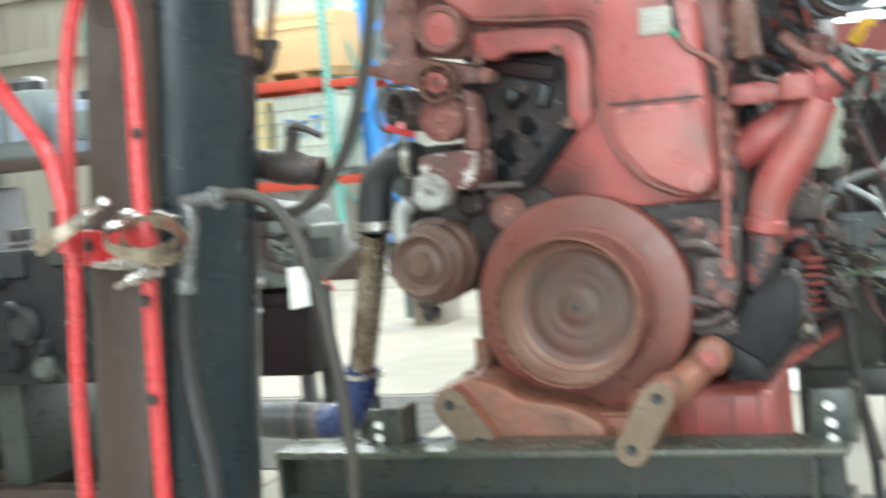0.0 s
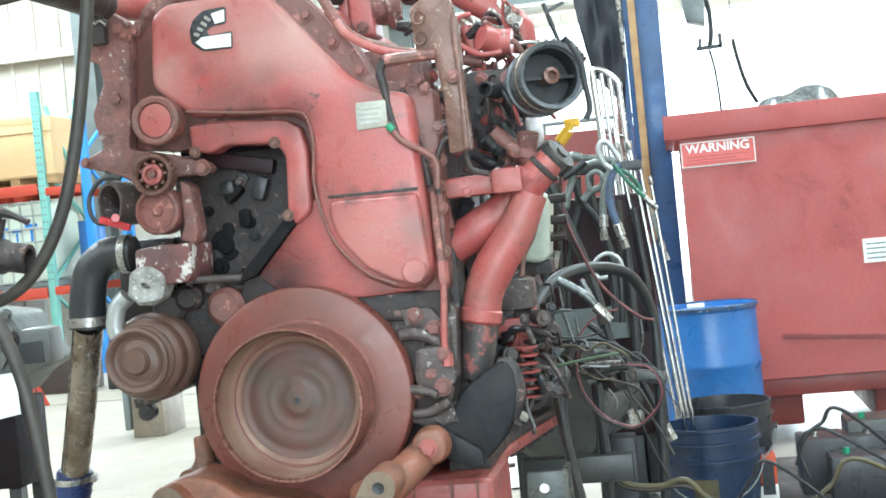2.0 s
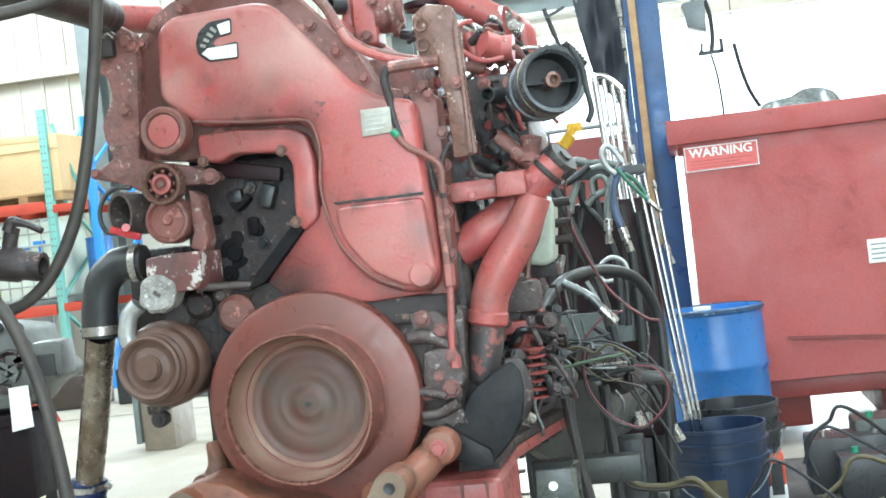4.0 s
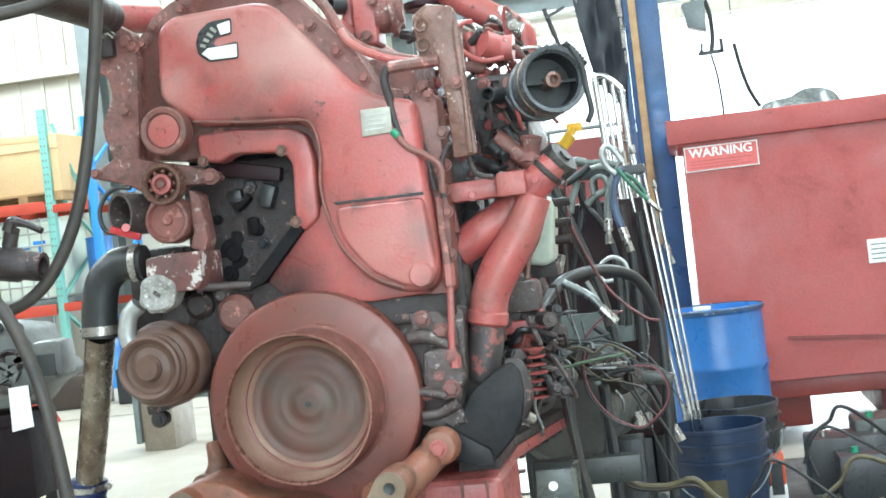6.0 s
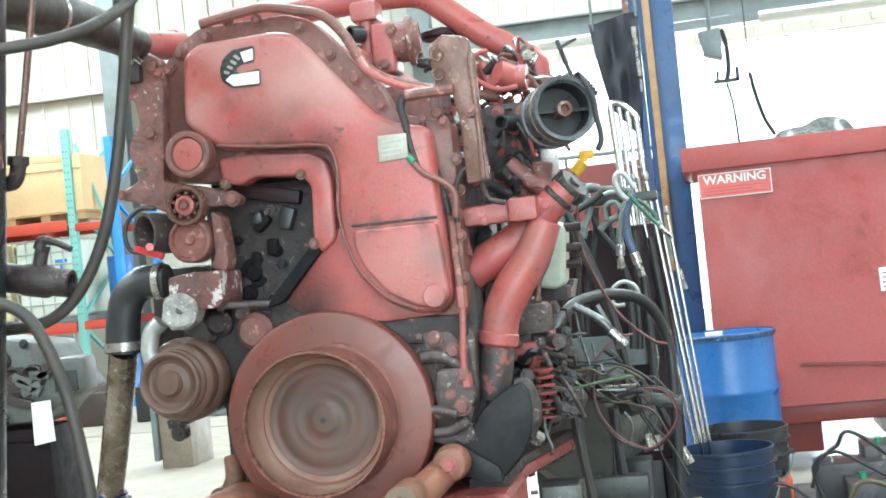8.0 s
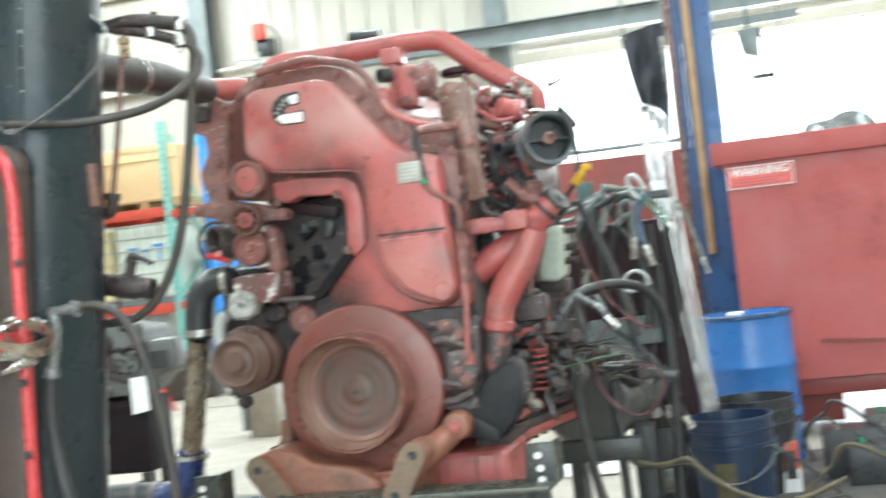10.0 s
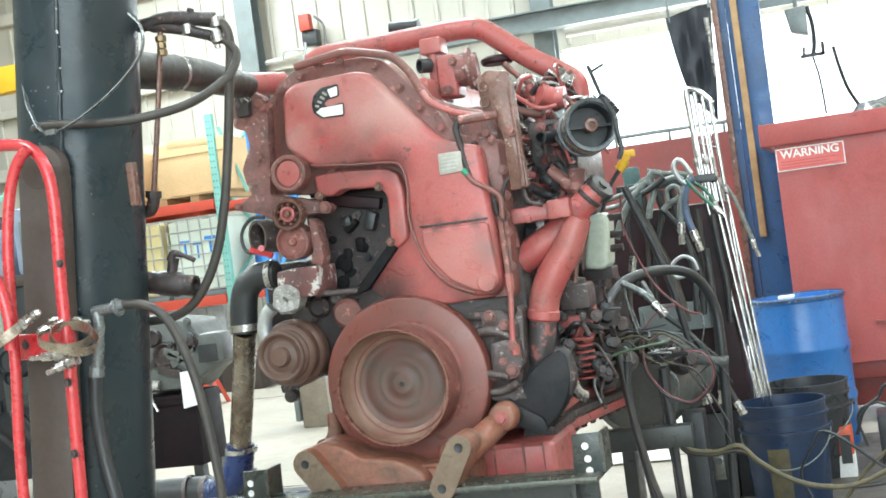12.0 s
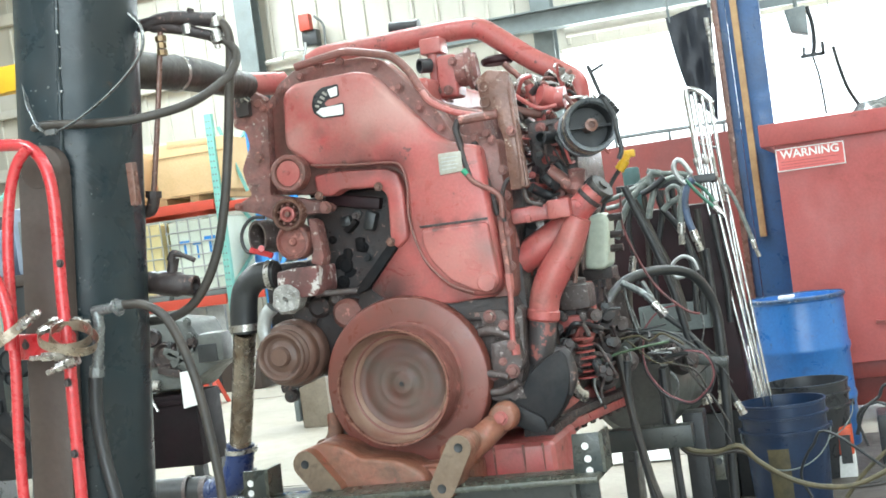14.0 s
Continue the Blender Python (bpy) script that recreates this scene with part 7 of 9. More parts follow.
def wall_fittings():
    bm = bmesh.new()
    lo = Vector((-4.887, 11.900, 3.992))
    hi = Vector((-4.755, 11.900, 3.801))
    box(bm, (lo.x, 11.88, hi.z), (hi.x, 12.0, lo.z), 0.01)
    ob = thing("red_wall_switch", (lo.x, 11.9, hi.z), "red switch box with black motor on the wall", "switch box")
    part("box", bm, RACK_RED, ob)
    bm = bmesh.new()
    box(bm, (-4.898, 11.950, 3.812), Vector((-4.707, 11.950, 3.624)) + Vector((0, 0.15, 0)), 0.02)
    part("motor", bm, DARK, ob)
    bm = bmesh.new()
    tube(bm, [(-4.840, 11.900, 3.662), (-4.854, 11.900, 3.564), (-4.900, 11.900, 3.451)], 0.02, 8)
    tube(bm, [(-5.153, 11.900, 3.513), (-5.103, 11.900, 3.606), (-4.852, 11.900, 3.577)], 0.015, 8)
    part("conduit", bm, GALV, ob)
    bm = bmesh.new()
    tube(bm, [(-4.690, 11.900, 3.950), (-4.587, 11.900, 3.819), (-4.596, 11.900, 3.553)], 0.015, 8)
    part("cable", bm, OFFWHITE, ob)
    bm = bmesh.new()
    box(bm, (-11.0, 9.2, Vector((-7.145, 9.300, 3.253)).z), (Vector((-5.673, 9.300, 2.958)).x, 9.4, Vector((-7.103, 9.300, 3.525)).z), 0.01)
    solo("yellow_crane_beam", bm, YELLOW, "yellow painted crane rail beam", "crane beam")
    bm = bmesh.new()
    box(bm, (-11, 8.9, 4.55), (X1, 9.05, 4.85), 0.01)
    structure("roof_beam", bm, GREY_STEEL, "grey steel roof beam")
    bm = bmesh.new()
    box(bm, (-11, 9.15, 3.72), (-10.8, 9.45, ROOF - 0.001), 0.01)
    structure("crane_post", bm, YELLOW, "yellow crane rail hanger")


wall_fittings()


def spare_engine():
    """An oily engine block on a skid, seen past the hand truck."""
    y = 1.15
    lo, hi = Vector((-2.704, 1.150, 0.437)), Vector((-1.828, 1.150, 0.884))
    ob = thing("spare_engine", ((lo.x + hi.x) / 2, y + 0.3, 0), "black oily spare engine block on a timber skid", "engine")
    bm = bmesh.new()
    box(bm, (lo.x, y, lo.z), (hi.x, y + 0.55, hi.z), 0.03)
    rough_up(bm, 0.01, 9)
    part("block", bm, BLACK_OIL, ob)
    rnd = random.Random(31)
    W, H = hi.x - lo.x, hi.z - lo.z
    for i in range(26):
        bm = bmesh.new()
        p = Vector((lo.x + W * rnd.random(), y - 0.02, lo.z + H * rnd.random()))
        if i % 4 == 0:
            box(bm, p, p + Vector((rnd.uniform(0.06, 0.16), 0.06, rnd.uniform(0.04, 0.14))), 0.01)
            part("side_cover", bm, rnd.choice([DARK, BLACK_OIL, STAND, STAND]), ob)
        elif i % 4 == 1:
            q = p + Vector((rnd.uniform(-0.2, 0.2), -0.04, rnd.uniform(-0.12, 0.12)))
            tube(bm, [p, (p + q) / 2 + Vector((0, -0.05, 0.05)), q], rnd.uniform(0.008, 0.02), 10)
            part("oil_line", bm, rnd.choice([RUBBER, DARK, STAND, GALV]), ob)
        else:
            r = rnd.uniform(0.015, 0.055)
            lathe(bm, p + Vector((0, 0.03, 0)), (0, -1, 0), [(0, 0), (r * 1.2, 0), (r * 1.2, 0.03), (r, 0.04), (r * 0.8, 0.055), (r * 0.7, 0.045), (0, 0.045)], 18)
            part("round_boss", bm, rnd.choice([BLACK_OIL, DARK, DARK, GEARBOX_GREY]), ob)
    for i in range(5):
        bm = bmesh.new()
        r = rnd.uniform(0.03, 0.06)
        x = lo.x + W * (0.1 + 0.19 * i)
        lathe(bm, (x, y + 0.15, hi.z - 0.01), (0, 0, 1), [(0, 0), (r * 1.2, 0), (r * 1.2, 0.02), (r, 0.03), (r, 0.07 + 0.05 * (i % 2)), (0, 0.075 + 0.05 * (i % 2))], 20)
        part("top_port", bm, rnd.choice([GREY_CAST, GRIME, BROWN_STEEL]), ob)
    for x in (lo.x + 0.08 * W, lo.x + 0.42 * W):
        bm = bmesh.new()
        box(bm, (x - 0.05, y + 0.05, 0.09), (x + 0.05, y + 0.5, lo.z + 0.01), 0.006)
        part("support_leg", bm, STAND, ob)
    for dy in (0.0, 0.42):
        bm = bmesh.new()
        box(bm, (lo.x - 0.1, y + dy, 0.0), (hi.x, y + dy + 0.1, 0.09), 0.008)
        part("skid_beam", bm, BROWN_STEEL, ob, "oily dark timber skid")


spare_engine()


def floor_clutter():
    bm = bmesh.new()
    box(bm, (-3.4, 1.75, 0.0005), (-1.3, 3.0, 0.006), 0.001)
    solo("oily_floor_mat", bm, OIL_MAT, "dark oil-soaked mat under the spare parts", "mat")


floor_clutter()


# ---- test stand under the engine ----
def test_stand():
    ob = thing("engine_stand", (0.0, -0.1, 0), "dark green steel engine test stand", "engine stand")
    z = Vector((0.486, -0.140, 0.539)).z
    xr = (0.491, -0.140, 0.538)[0]
    bm = bmesh.new()
    box(bm, (-0.56, -0.20, z - 0.014), (xr, -0.08, z), 0.004)
    part("top_flange", bm, STAND_TOP, ob, "oily grey-green top flange")
    bm = bmesh.new()
    box(bm, (-0.56, -0.15, z - 0.09), (xr - 0.01, -0.135, z - 0.014))
    part("web", bm, STAND, ob)
    bm = bmesh.new()
    box(bm, (-0.56, -0.20, z - 0.104), (xr, -0.08, z - 0.09), 0.004)
    part("bottom_flange", bm, STAND, ob)
    for x in (-0.53, xr - 0.03):
        bm = bmesh.new()
        box(bm, (x - 0.03, -0.195, z - 0.09), (x - 0.022, -0.085, z - 0.014))
        part("stiffener", bm, STAND, ob)
    for x in (-0.5, xr - 0.06):
        bm = bmesh.new()
        box(bm, (x - 0.05, -0.19, 0.015), (x + 0.05, -0.09, z - 0.104), 0.006)
        part("leg", bm, STAND, ob)
        bm = bmesh.new()
        box(bm, (x - 0.1, -0.24, 0), (x + 0.1, -0.04, 0.015), 0.003)
        part("foot", bm, STAND, ob)
    bm = bmesh.new()
    box(bm, (-0.30, -0.08, z - 0.10), (-0.22, 1.9, z - 0.02), 0.006)
    part("centre_rail", bm, STAND, ob)
    bm = bmesh.new()
    box(bm, (-0.31, 1.75, 0.0), (-0.21, 1.85, z - 0.101), 0.006)
    part("leg", bm, STAND, ob)
    for quad, holes in (([(0.432, 0.625), (0.493, 0.626), (0.494, 0.536), (0.427, 0.534)], ((0.460, -0.130, 0.598), (0.463, -0.130, 0.569), (0.464, -0.130, 0.543))),
                        ([(-0.382, 0.605), (-0.325, 0.606), (-0.328, 0.524), (-0.388, 0.523)], ((-0.365, -0.130, 0.576), (-0.366, -0.130, 0.552), (-0.365, -0.130, 0.533)))):
        bm = bmesh.new()
        plate(bm, quad, -0.14, -0.13, 0.001)
        br = part("hole_bracket", bm, STAND, ob, "drilled upright angle bracket")
        bm = bmesh.new()
        q = [quad[1], (quad[1][0] + 0.008, quad[1][1]), (quad[2][0] + 0.008, quad[2][1]), quad[2]]
        plate(bm, q, -0.14, -0.06)
        part("angle_leg", bm, STAND_TOP, br)
        # White discs on the solid plate paint daylight showing through its holes
        for h in holes:
            bm = bmesh.new()
            lathe(bm, Vector(h) + Vector((0, -0.0108, 0)), (0, 1, 0), [(0.0082, 0), (0.007, 0.0005), (0, 0.0006)], 16)
            part("white_hole_disc", bm, WHITE, br, "white disc painted as light through a hole")
    for i in range(9):
        bm = bmesh.new()
        bolt_head(bm, (xr - 0.06 - i * 0.05, -0.18, z), 0.005, (0, 0, 1))
        part("weld_stud", bm, STAND_TOP, ob)


test_stand()


def brake_unit():
    """The absorber behind the engine and its frame."""
    ob = thing("dynamometer", (0.3, 2.1, 0), "dark red and black dynamometer behind the engine", "dynamometer")
    lo, hi = Vector((0.112, 2.000, 0.305)), Vector((0.652, 2.000, 1.112))
    bm = bmesh.new()
    box(bm, (lo.x, 2.0, 0.33), (hi.x - 0.02, 2.22, hi.z), 0.02)
    part("cabinet", bm, MAROON, ob, "very dark maroon cabinet")
    bm = bmesh.new()
    box(bm, (0.42, 2.01, 0.0), (hi.x - 0.10, 2.2, 0.329), 0.008)
    part("cabinet_base", bm, DARK, ob)
    for x in (lo.x + 0.04, hi.x - 0.07):
        bm = bmesh.new()
        box(bm, (x - 0.025, 2.03, 0.0), (x + 0.025, 2.19, 0.329), 0.006)
        part("cabinet_leg", bm, DARK, ob)
    bm = bmesh.new()
    bar(bm, (0.263, 1.900, 1.196), (0.628, 1.900, 1.198), 0.03, 0.03, 0.004)
    for p in ((0.275, 1.900, 1.190), (0.615, 1.900, 1.192)):
        rod(bm, p, Vector(p) + Vector((0, 0.12, 0)), 0.012, seg=10)
    part("hose_bar", bm, DARK, ob)
    bm = bmesh.new()
    box(bm, (0.277, 1.950, 0.755), Vector((0.539, 1.950, 0.652)) + Vector((0, 0.05, 0)), 0.004)
    part("shelf", bm, GREY_STEEL, ob)
    bm = bmesh.new()
    lathe(bm, (0.345, 1.2, 0.546), (0.25, 1, 0), [(0, 0), (0.13, 0), (0.155, 0.02), (0.16, 0.06), (0.135, 0.22), (0.125, 0.34), (0.14, 0.35), (0.14, 0.38), (0, 0.38)], 40)
    part("brake_drum", bm, GEARBOX_GREY, ob, "grimy grey brake housing")
    bm = bmesh.new()
    box(bm, (0.296, 0.85, 0.472), Vector((0.564, 0.85, 0.408)) + Vector((0, 0.06, 0)), 0.004)
    part("frame_rail", bm, STAND, ob)
    x, z = (0.524, 0.458)
    bm = bmesh.new()
    box(bm, (x - 0.03, 1.18, 0.0), (x + 0.035, 1.28, z), 0.006)
    part("frame_leg", bm, DARK, ob)
    bm = bmesh.new()
    box(bm, (0.585, 1.1, 0.334), Vector((0.616, 1.1, 0.255)) + Vector((0, 0.008, 0)), 0.002)
    tab = part("drilled_tab", bm, STAND_TOP, ob, "worn drilled steel tab")
    # Dark disc on the tab paints the shade of its drilled hole
    bm = bmesh.new()
    lathe(bm, (0.6, 1.098, 0.314), (0, 1, 0), [(0, 0.0005), (0.010, 0.0), (0.010, 0.003)], 16)
    part("tab_hole_disc", bm, DARK, tab)
    bm = bmesh.new()
    bar(bm, (0.415, 1.200, 0.649), (0.657, 1.200, 0.606), 0.05, 0.03, 0.004)
    part("frame_arm", bm, STAND, ob)
    for p, r in (((0.394, 0.900, 0.669), 20), ((0.340, 0.800, 0.637), 22), ((0.450, 1.000, 0.694), 24), ((0.517, 1.000, 0.679), 20), ((0.388, 0.700, 0.742), 17), ((0.541, 1.100, 0.630), 22), ((0.364, 0.800, 0.816), 26), ((0.383, 0.900, 0.772), 20)):
        bm = bmesh.new()
        rr = r * 0.0016
        lathe(bm, p, (0.4, -1, 0.2), [(0, 0.06), (rr * 0.5, 0.06), (rr * 0.6, 0.03), (rr, 0.025), (rr, -0.08), (0, -0.08)], 18)
        rough_up(bm, 0.004, 30)
        part("oily_unit", bm, GRIME if r != 20 else GREY_CAST, ob)
    bm = bmesh.new()
    rod(bm, Vector((0.385, 1.200, 0.556)), Vector((0.385, 1.200, 0.556)) + Vector((0, 0.05, 0)), 0.012, seg=12)
    part("red_plug", bm, RED_BRIGHT, ob)


brake_unit()


def reservoir():
    ob = thing("coolant_reservoir", (0.397, 0.600, 0.971), "milky white plastic fluid reservoir", "reservoir")
    bm = bmesh.new()
    plate(bm, rounded([(0.392, 1.105), (0.434, 1.117), (0.450, 1.093), (0.437, 0.970), (0.416, 0.957), (0.367, 0.966)], 0.015), 0.58, 0.68, 0.014, 3)
    part("tank", bm, RESERVOIR, ob)
    for p in ((0.444, 0.620, 1.098), (0.436, 0.620, 1.013), (0.442, 0.620, 1.051)):
        bm = bmesh.new()
        rod(bm, p, Vector(p) + Vector((0.04, 0, 0)), 0.011, seg=10)
        part("hose_port", bm, GRIME, ob)
    bm = bmesh.new()
    box(bm, (0.353, 0.620, 0.963), Vector((0.437, 0.620, 0.931)) + Vector((0, 0.1, 0)), 0.004)
    bar(bm, Vector((0.387, 0.660, 0.944)), Vector((0.359, 0.660, 0.829)), 0.04, 0.02)
    part("tank_bracket", bm, GRIME, ob)
    ob = thing("yellow_dipstick", (0.486, 0.750, 1.227), "yellow plastic dipstick handle", "dipstick")
    bm = bmesh.new()
    rod(bm, (0.471, 0.750, 1.229), (0.494, 0.750, 1.255), 0.014, seg=12)
    box(bm, Vector((0.485, 0.750, 1.282)), Vector((0.521, 0.750, 1.261)) + Vector((0, 0.02, 0)), 0.005)
    rod(bm, (0.494, 0.750, 1.255), (0.501, 0.750, 1.270), 0.010, seg=10)
    part("grip", bm, YELLOW, ob)
    bm = bmesh.new()
    tube(bm, [(0.471, 0.750, 1.229), (0.439, 0.750, 1.185), (0.392, 0.750, 1.078), (0.338, 0.750, 0.922)], 0.006, 8)
    part("dipstick_tube", bm, DARK, ob)


reservoir()


# ---- hose rack ----
def hose_rack():
    ob = thing("hose_rack", ((0.522, 2.900, 0.216)[0], 2.9, 0), "leaning bright steel tube rack for hoses", "rack")
    tops = ((0.453, 2.900, 1.596), (0.487, 2.900, 1.596), (0.518, 2.900, 1.573), (0.550, 2.900, 1.539))
    ends = ((0.524, 2.900, 0.228), (0.545, 2.900, 0.263), (0.570, 2.900, 0.248), (0.598, 2.900, 0.282))
    for i, (a, b) in enumerate(zip(tops, ends)):
        a, b = Vector(a), Vector(b)
        d = (b - a).normalized()
        foot = a + d * ((a.z - 0.01) / -d.z)
        bm = bmesh.new()
        rod(bm, a, foot, 0.010 if i else 0.015, seg=14)
        part("upright_tube", bm, CHROME, ob)
    bm = bmesh.new()
    tube(bm, [tops[0], Vector(tops[0]) + Vector((0.005, 0, 0.018)), Vector(tops[1]) + Vector((0, 0, 0.016)), Vector(tops[2]) + Vector((0, 0, 0.015)), Vector(tops[3]) + Vector((0.0, 0, 0.01)), tops[3]], 0.013, 12)
    part("top_bow", bm, CHROME, ob)
    for i, u in enumerate((0.12, 0.27, 0.45, 0.58, 0.74, 0.9)):
        a, b = Vector(tops[0]).lerp(Vector(tops[3]), u), Vector(ends[0]).lerp(Vector(ends[3]), u * 0.9 + 0.05)
        a = a.lerp(b, 0.12 + 0.07 * (i % 3)) + Vector((0, -0.03, 0))
        bm = bmesh.new()
        rod(bm, a, a.lerp(b, 0.8 + 0.1 * (i % 2)) , 0.006, seg=10)
        part("hanging_rod", bm, CHROME, ob, "thin bright steel rod")
    for py in (250, 400, 560):
        t = (py - 165) / 540
        bm = bmesh.new()
        rod(bm, Vector(tops[0]).lerp(Vector(ends[0]), t), Vector(tops[3]).lerp(Vector(ends[3]), t), 0.007, seg=10)
        part("cross_tube", bm, CHROME, ob)


hose_rack()


def hung_hoses():
    """Hoses slung over the bar, each with crimped ends."""
    a, b = Vector((0.271, 1.900, 1.203)), Vector((0.592, 1.900, 1.207))
    slung = (
        ([(0.318, 1.800, 1.189), (0.355, 1.800, 1.105), (0.390, 1.800, 1.011), (0.430, 1.800, 0.904), (0.456, 1.800, 0.792), (0.471, 1.800, 0.695)], 0.0145, RUBBER_DUSTY, 0),
        ([(0.415, 1.830, 1.182), (0.433, 1.830, 1.108), (0.467, 1.830, 1.055), (0.488, 1.830, 1.011), (0.507, 1.830, 0.947), (0.511, 1.830, 0.824), (0.504, 1.830, 0.716)], 0.011, RUBBER, 0),
        ([(0.428, 1.880, 1.177), (0.419, 1.880, 1.081), (0.393, 1.880, 0.987), (0.368, 1.880, 0.879), (0.360, 1.880, 0.769)], 0.011, RUBBER, 0),
        ([(0.364, 1.880, 1.165), (0.364, 1.880, 1.082), (0.357, 1.880, 0.992), (0.349, 1.880, 0.882), (0.348, 1.880, 0.777)], 0.01, RUBBER_DUSTY, 0),
        ([(0.341, 1.880, 1.196), (0.310, 1.880, 1.124), (0.292, 1.880, 1.042), (0.300, 1.880, 0.944), (0.301, 1.880, 0.846)], 0.01, RUBBER, 0),
        ([(0.464, 1.900, 1.179), (0.468, 1.900, 1.081), (0.495, 1.900, 0.974), (0.528, 1.900, 0.859), (0.522, 1.900, 0.707)], 0.012, RUBBER, 0),
        ([(0.543, 1.920, 1.092), (0.543, 1.920, 0.988), (0.541, 1.920, 0.870), (0.552, 1.920, 0.744), (0.561, 1.920, 0.604)], 0.012, RUBBER_DUSTY, 0),
        ([(0.591, 1.950, 1.064), (0.601, 1.950, 0.930), (0.612, 1.950, 0.804), (0.607, 1.950, 0.665)], 0.011, RUBBER, 0),
        ([(0.264, 1.760, 1.022), (0.279, 1.760, 1.061), (0.304, 1.760, 1.113), (0.337, 1.760, 1.159), (0.384, 1.760, 1.200), (0.423, 1.760, 1.218)], 0.0125, HOSE_LIGHT, 1),
        ([(0.391, 1.740, 1.081), (0.401, 1.740, 1.120), (0.419, 1.740, 1.172), (0.411, 1.740, 1.216), (0.426, 1.740, 1.239), (0.455, 1.740, 1.232)], 0.012, HOSE_LIGHT, 1),
        ([(0.506, 1.700, 1.040), (0.510, 1.700, 1.092), (0.532, 1.700, 1.163), (0.563, 1.700, 1.208)], 0.0115, HOSE_LIGHT, 2),
        ([(0.549, 1.680, 1.008), (0.535, 1.680, 1.063), (0.533, 1.680, 1.123), (0.548, 1.680, 1.174), (0.571, 1.680, 1.197)], 0.012, BLUE_HOSE, 2),
        ([(0.228, 1.780, 1.162), (0.285, 1.780, 1.173), (0.335, 1.780, 1.190), (0.385, 1.780, 1.204), (0.426, 1.780, 1.211)], 0.009, HOSE_LIGHT, 1),
        ([(0.234, 1.800, 1.135), (0.284, 1.800, 1.142), (0.322, 1.800, 1.168), (0.362, 1.800, 1.207), (0.413, 1.800, 1.230), (0.460, 1.800, 1.228)], 0.009, HOSE_LIGHT, 0),
        ([(0.379, 1.720, 1.169), (0.425, 1.720, 1.190), (0.466, 1.720, 1.217)], 0.011, RUBBER, 1),
        ([(0.470, 1.720, 1.130), (0.469, 1.720, 1.168), (0.493, 1.720, 1.183), (0.510, 1.720, 1.172), (0.515, 1.720, 1.150)], 0.008, HOSE_LIGHT, 1),
        ([(0.398, 1.800, 1.250), (0.447, 1.800, 1.234), (0.507, 1.800, 1.226), (0.555, 1.800, 1.212)], 0.01, HOSE_LIGHT, 0),
        ([(0.435, 1.750, 1.190), (0.464, 1.750, 1.206), (0.498, 1.750, 1.214), (0.524, 1.750, 1.204)], 0.0095, HOSE_LIGHT, 0),
        ([(0.446, 1.730, 1.101), (0.472, 1.730, 1.124), (0.508, 1.730, 1.139), (0.523, 1.730, 1.177)], 0.011, HOSE_LIGHT, 1),
        ([(0.570, 1.660, 1.215), (0.542, 1.660, 1.261), (0.522, 1.660, 1.266), (0.512, 1.660, 1.241), (0.525, 1.660, 1.204), (0.546, 1.660, 1.182)], 0.0085, GALV, 0),
        ([(0.470, 1.600, 0.910), (0.486, 1.600, 0.927), (0.513, 1.600, 0.936), (0.543, 1.600, 0.919), (0.555, 1.600, 0.883)], 0.0065, GALV, 0),
        ([(0.466, 1.600, 0.884), (0.481, 1.600, 0.867), (0.507, 1.600, 0.867)], 0.0065, GALV, 0),
        ([(0.568, 2.840, 1.182), (0.591, 2.840, 1.142), (0.612, 2.840, 1.090), (0.637, 2.840, 1.001), (0.658, 2.840, 0.918)], 0.009, HOSE_LIGHT, 2),
    )
    for pts, r, m, ends in slung:
        pts = [Vector(p) for p in pts]
        pale = m not in (RUBBER, RUBBER_DUSTY)
        ob = thing("hung_hose", pts[0], "pale rubber hose slung over the hose bar" if pale else "black rubber hose hanging from the hose bar", "hose", "hung hoses")
        bm = bmesh.new()
        tube(bm, pts, r, 12, 7, 0.3 if ends == 1 else 0.0)
        part("hose", bm, m, ob)
        if ends == 2:
            p, d = (pts[0], (pts[0] - pts[1]).normalized()) if pts[0].z < pts[-1].z else (pts[-1], (pts[-1] - pts[-2]).normalized())
            bm = bmesh.new()
            rod(bm, p - d * 0.012, p + d * 0.026, r * 1.2, seg=14, bevel=0.002)
            part("crimped_end", bm, STEEL, ob, "crimped steel coupling")
            bm = bmesh.new()
            rod(bm, p + d * 0.026, p + d * 0.034, r * 0.7, seg=12)
            rod(bm, p + d * 0.034, p + d * 0.066, r * 1.1, seg=6, bevel=0.001)
            part("hex_nut", bm, STEEL, ob)
    bm = bmesh.new()
    lathe(bm, (0.293, 2.1, 1.113), (0, 0, 1), [(0, 0), (0.028, 0), (0.031, 0.01), (0.033, 0.158), (0.030, 0.168), (0, 0.170)], 24)
    solo("plastic_pot", bm, RACK_TEAL_DULL, "dull teal plastic pot on top of the cabinet", "pot")
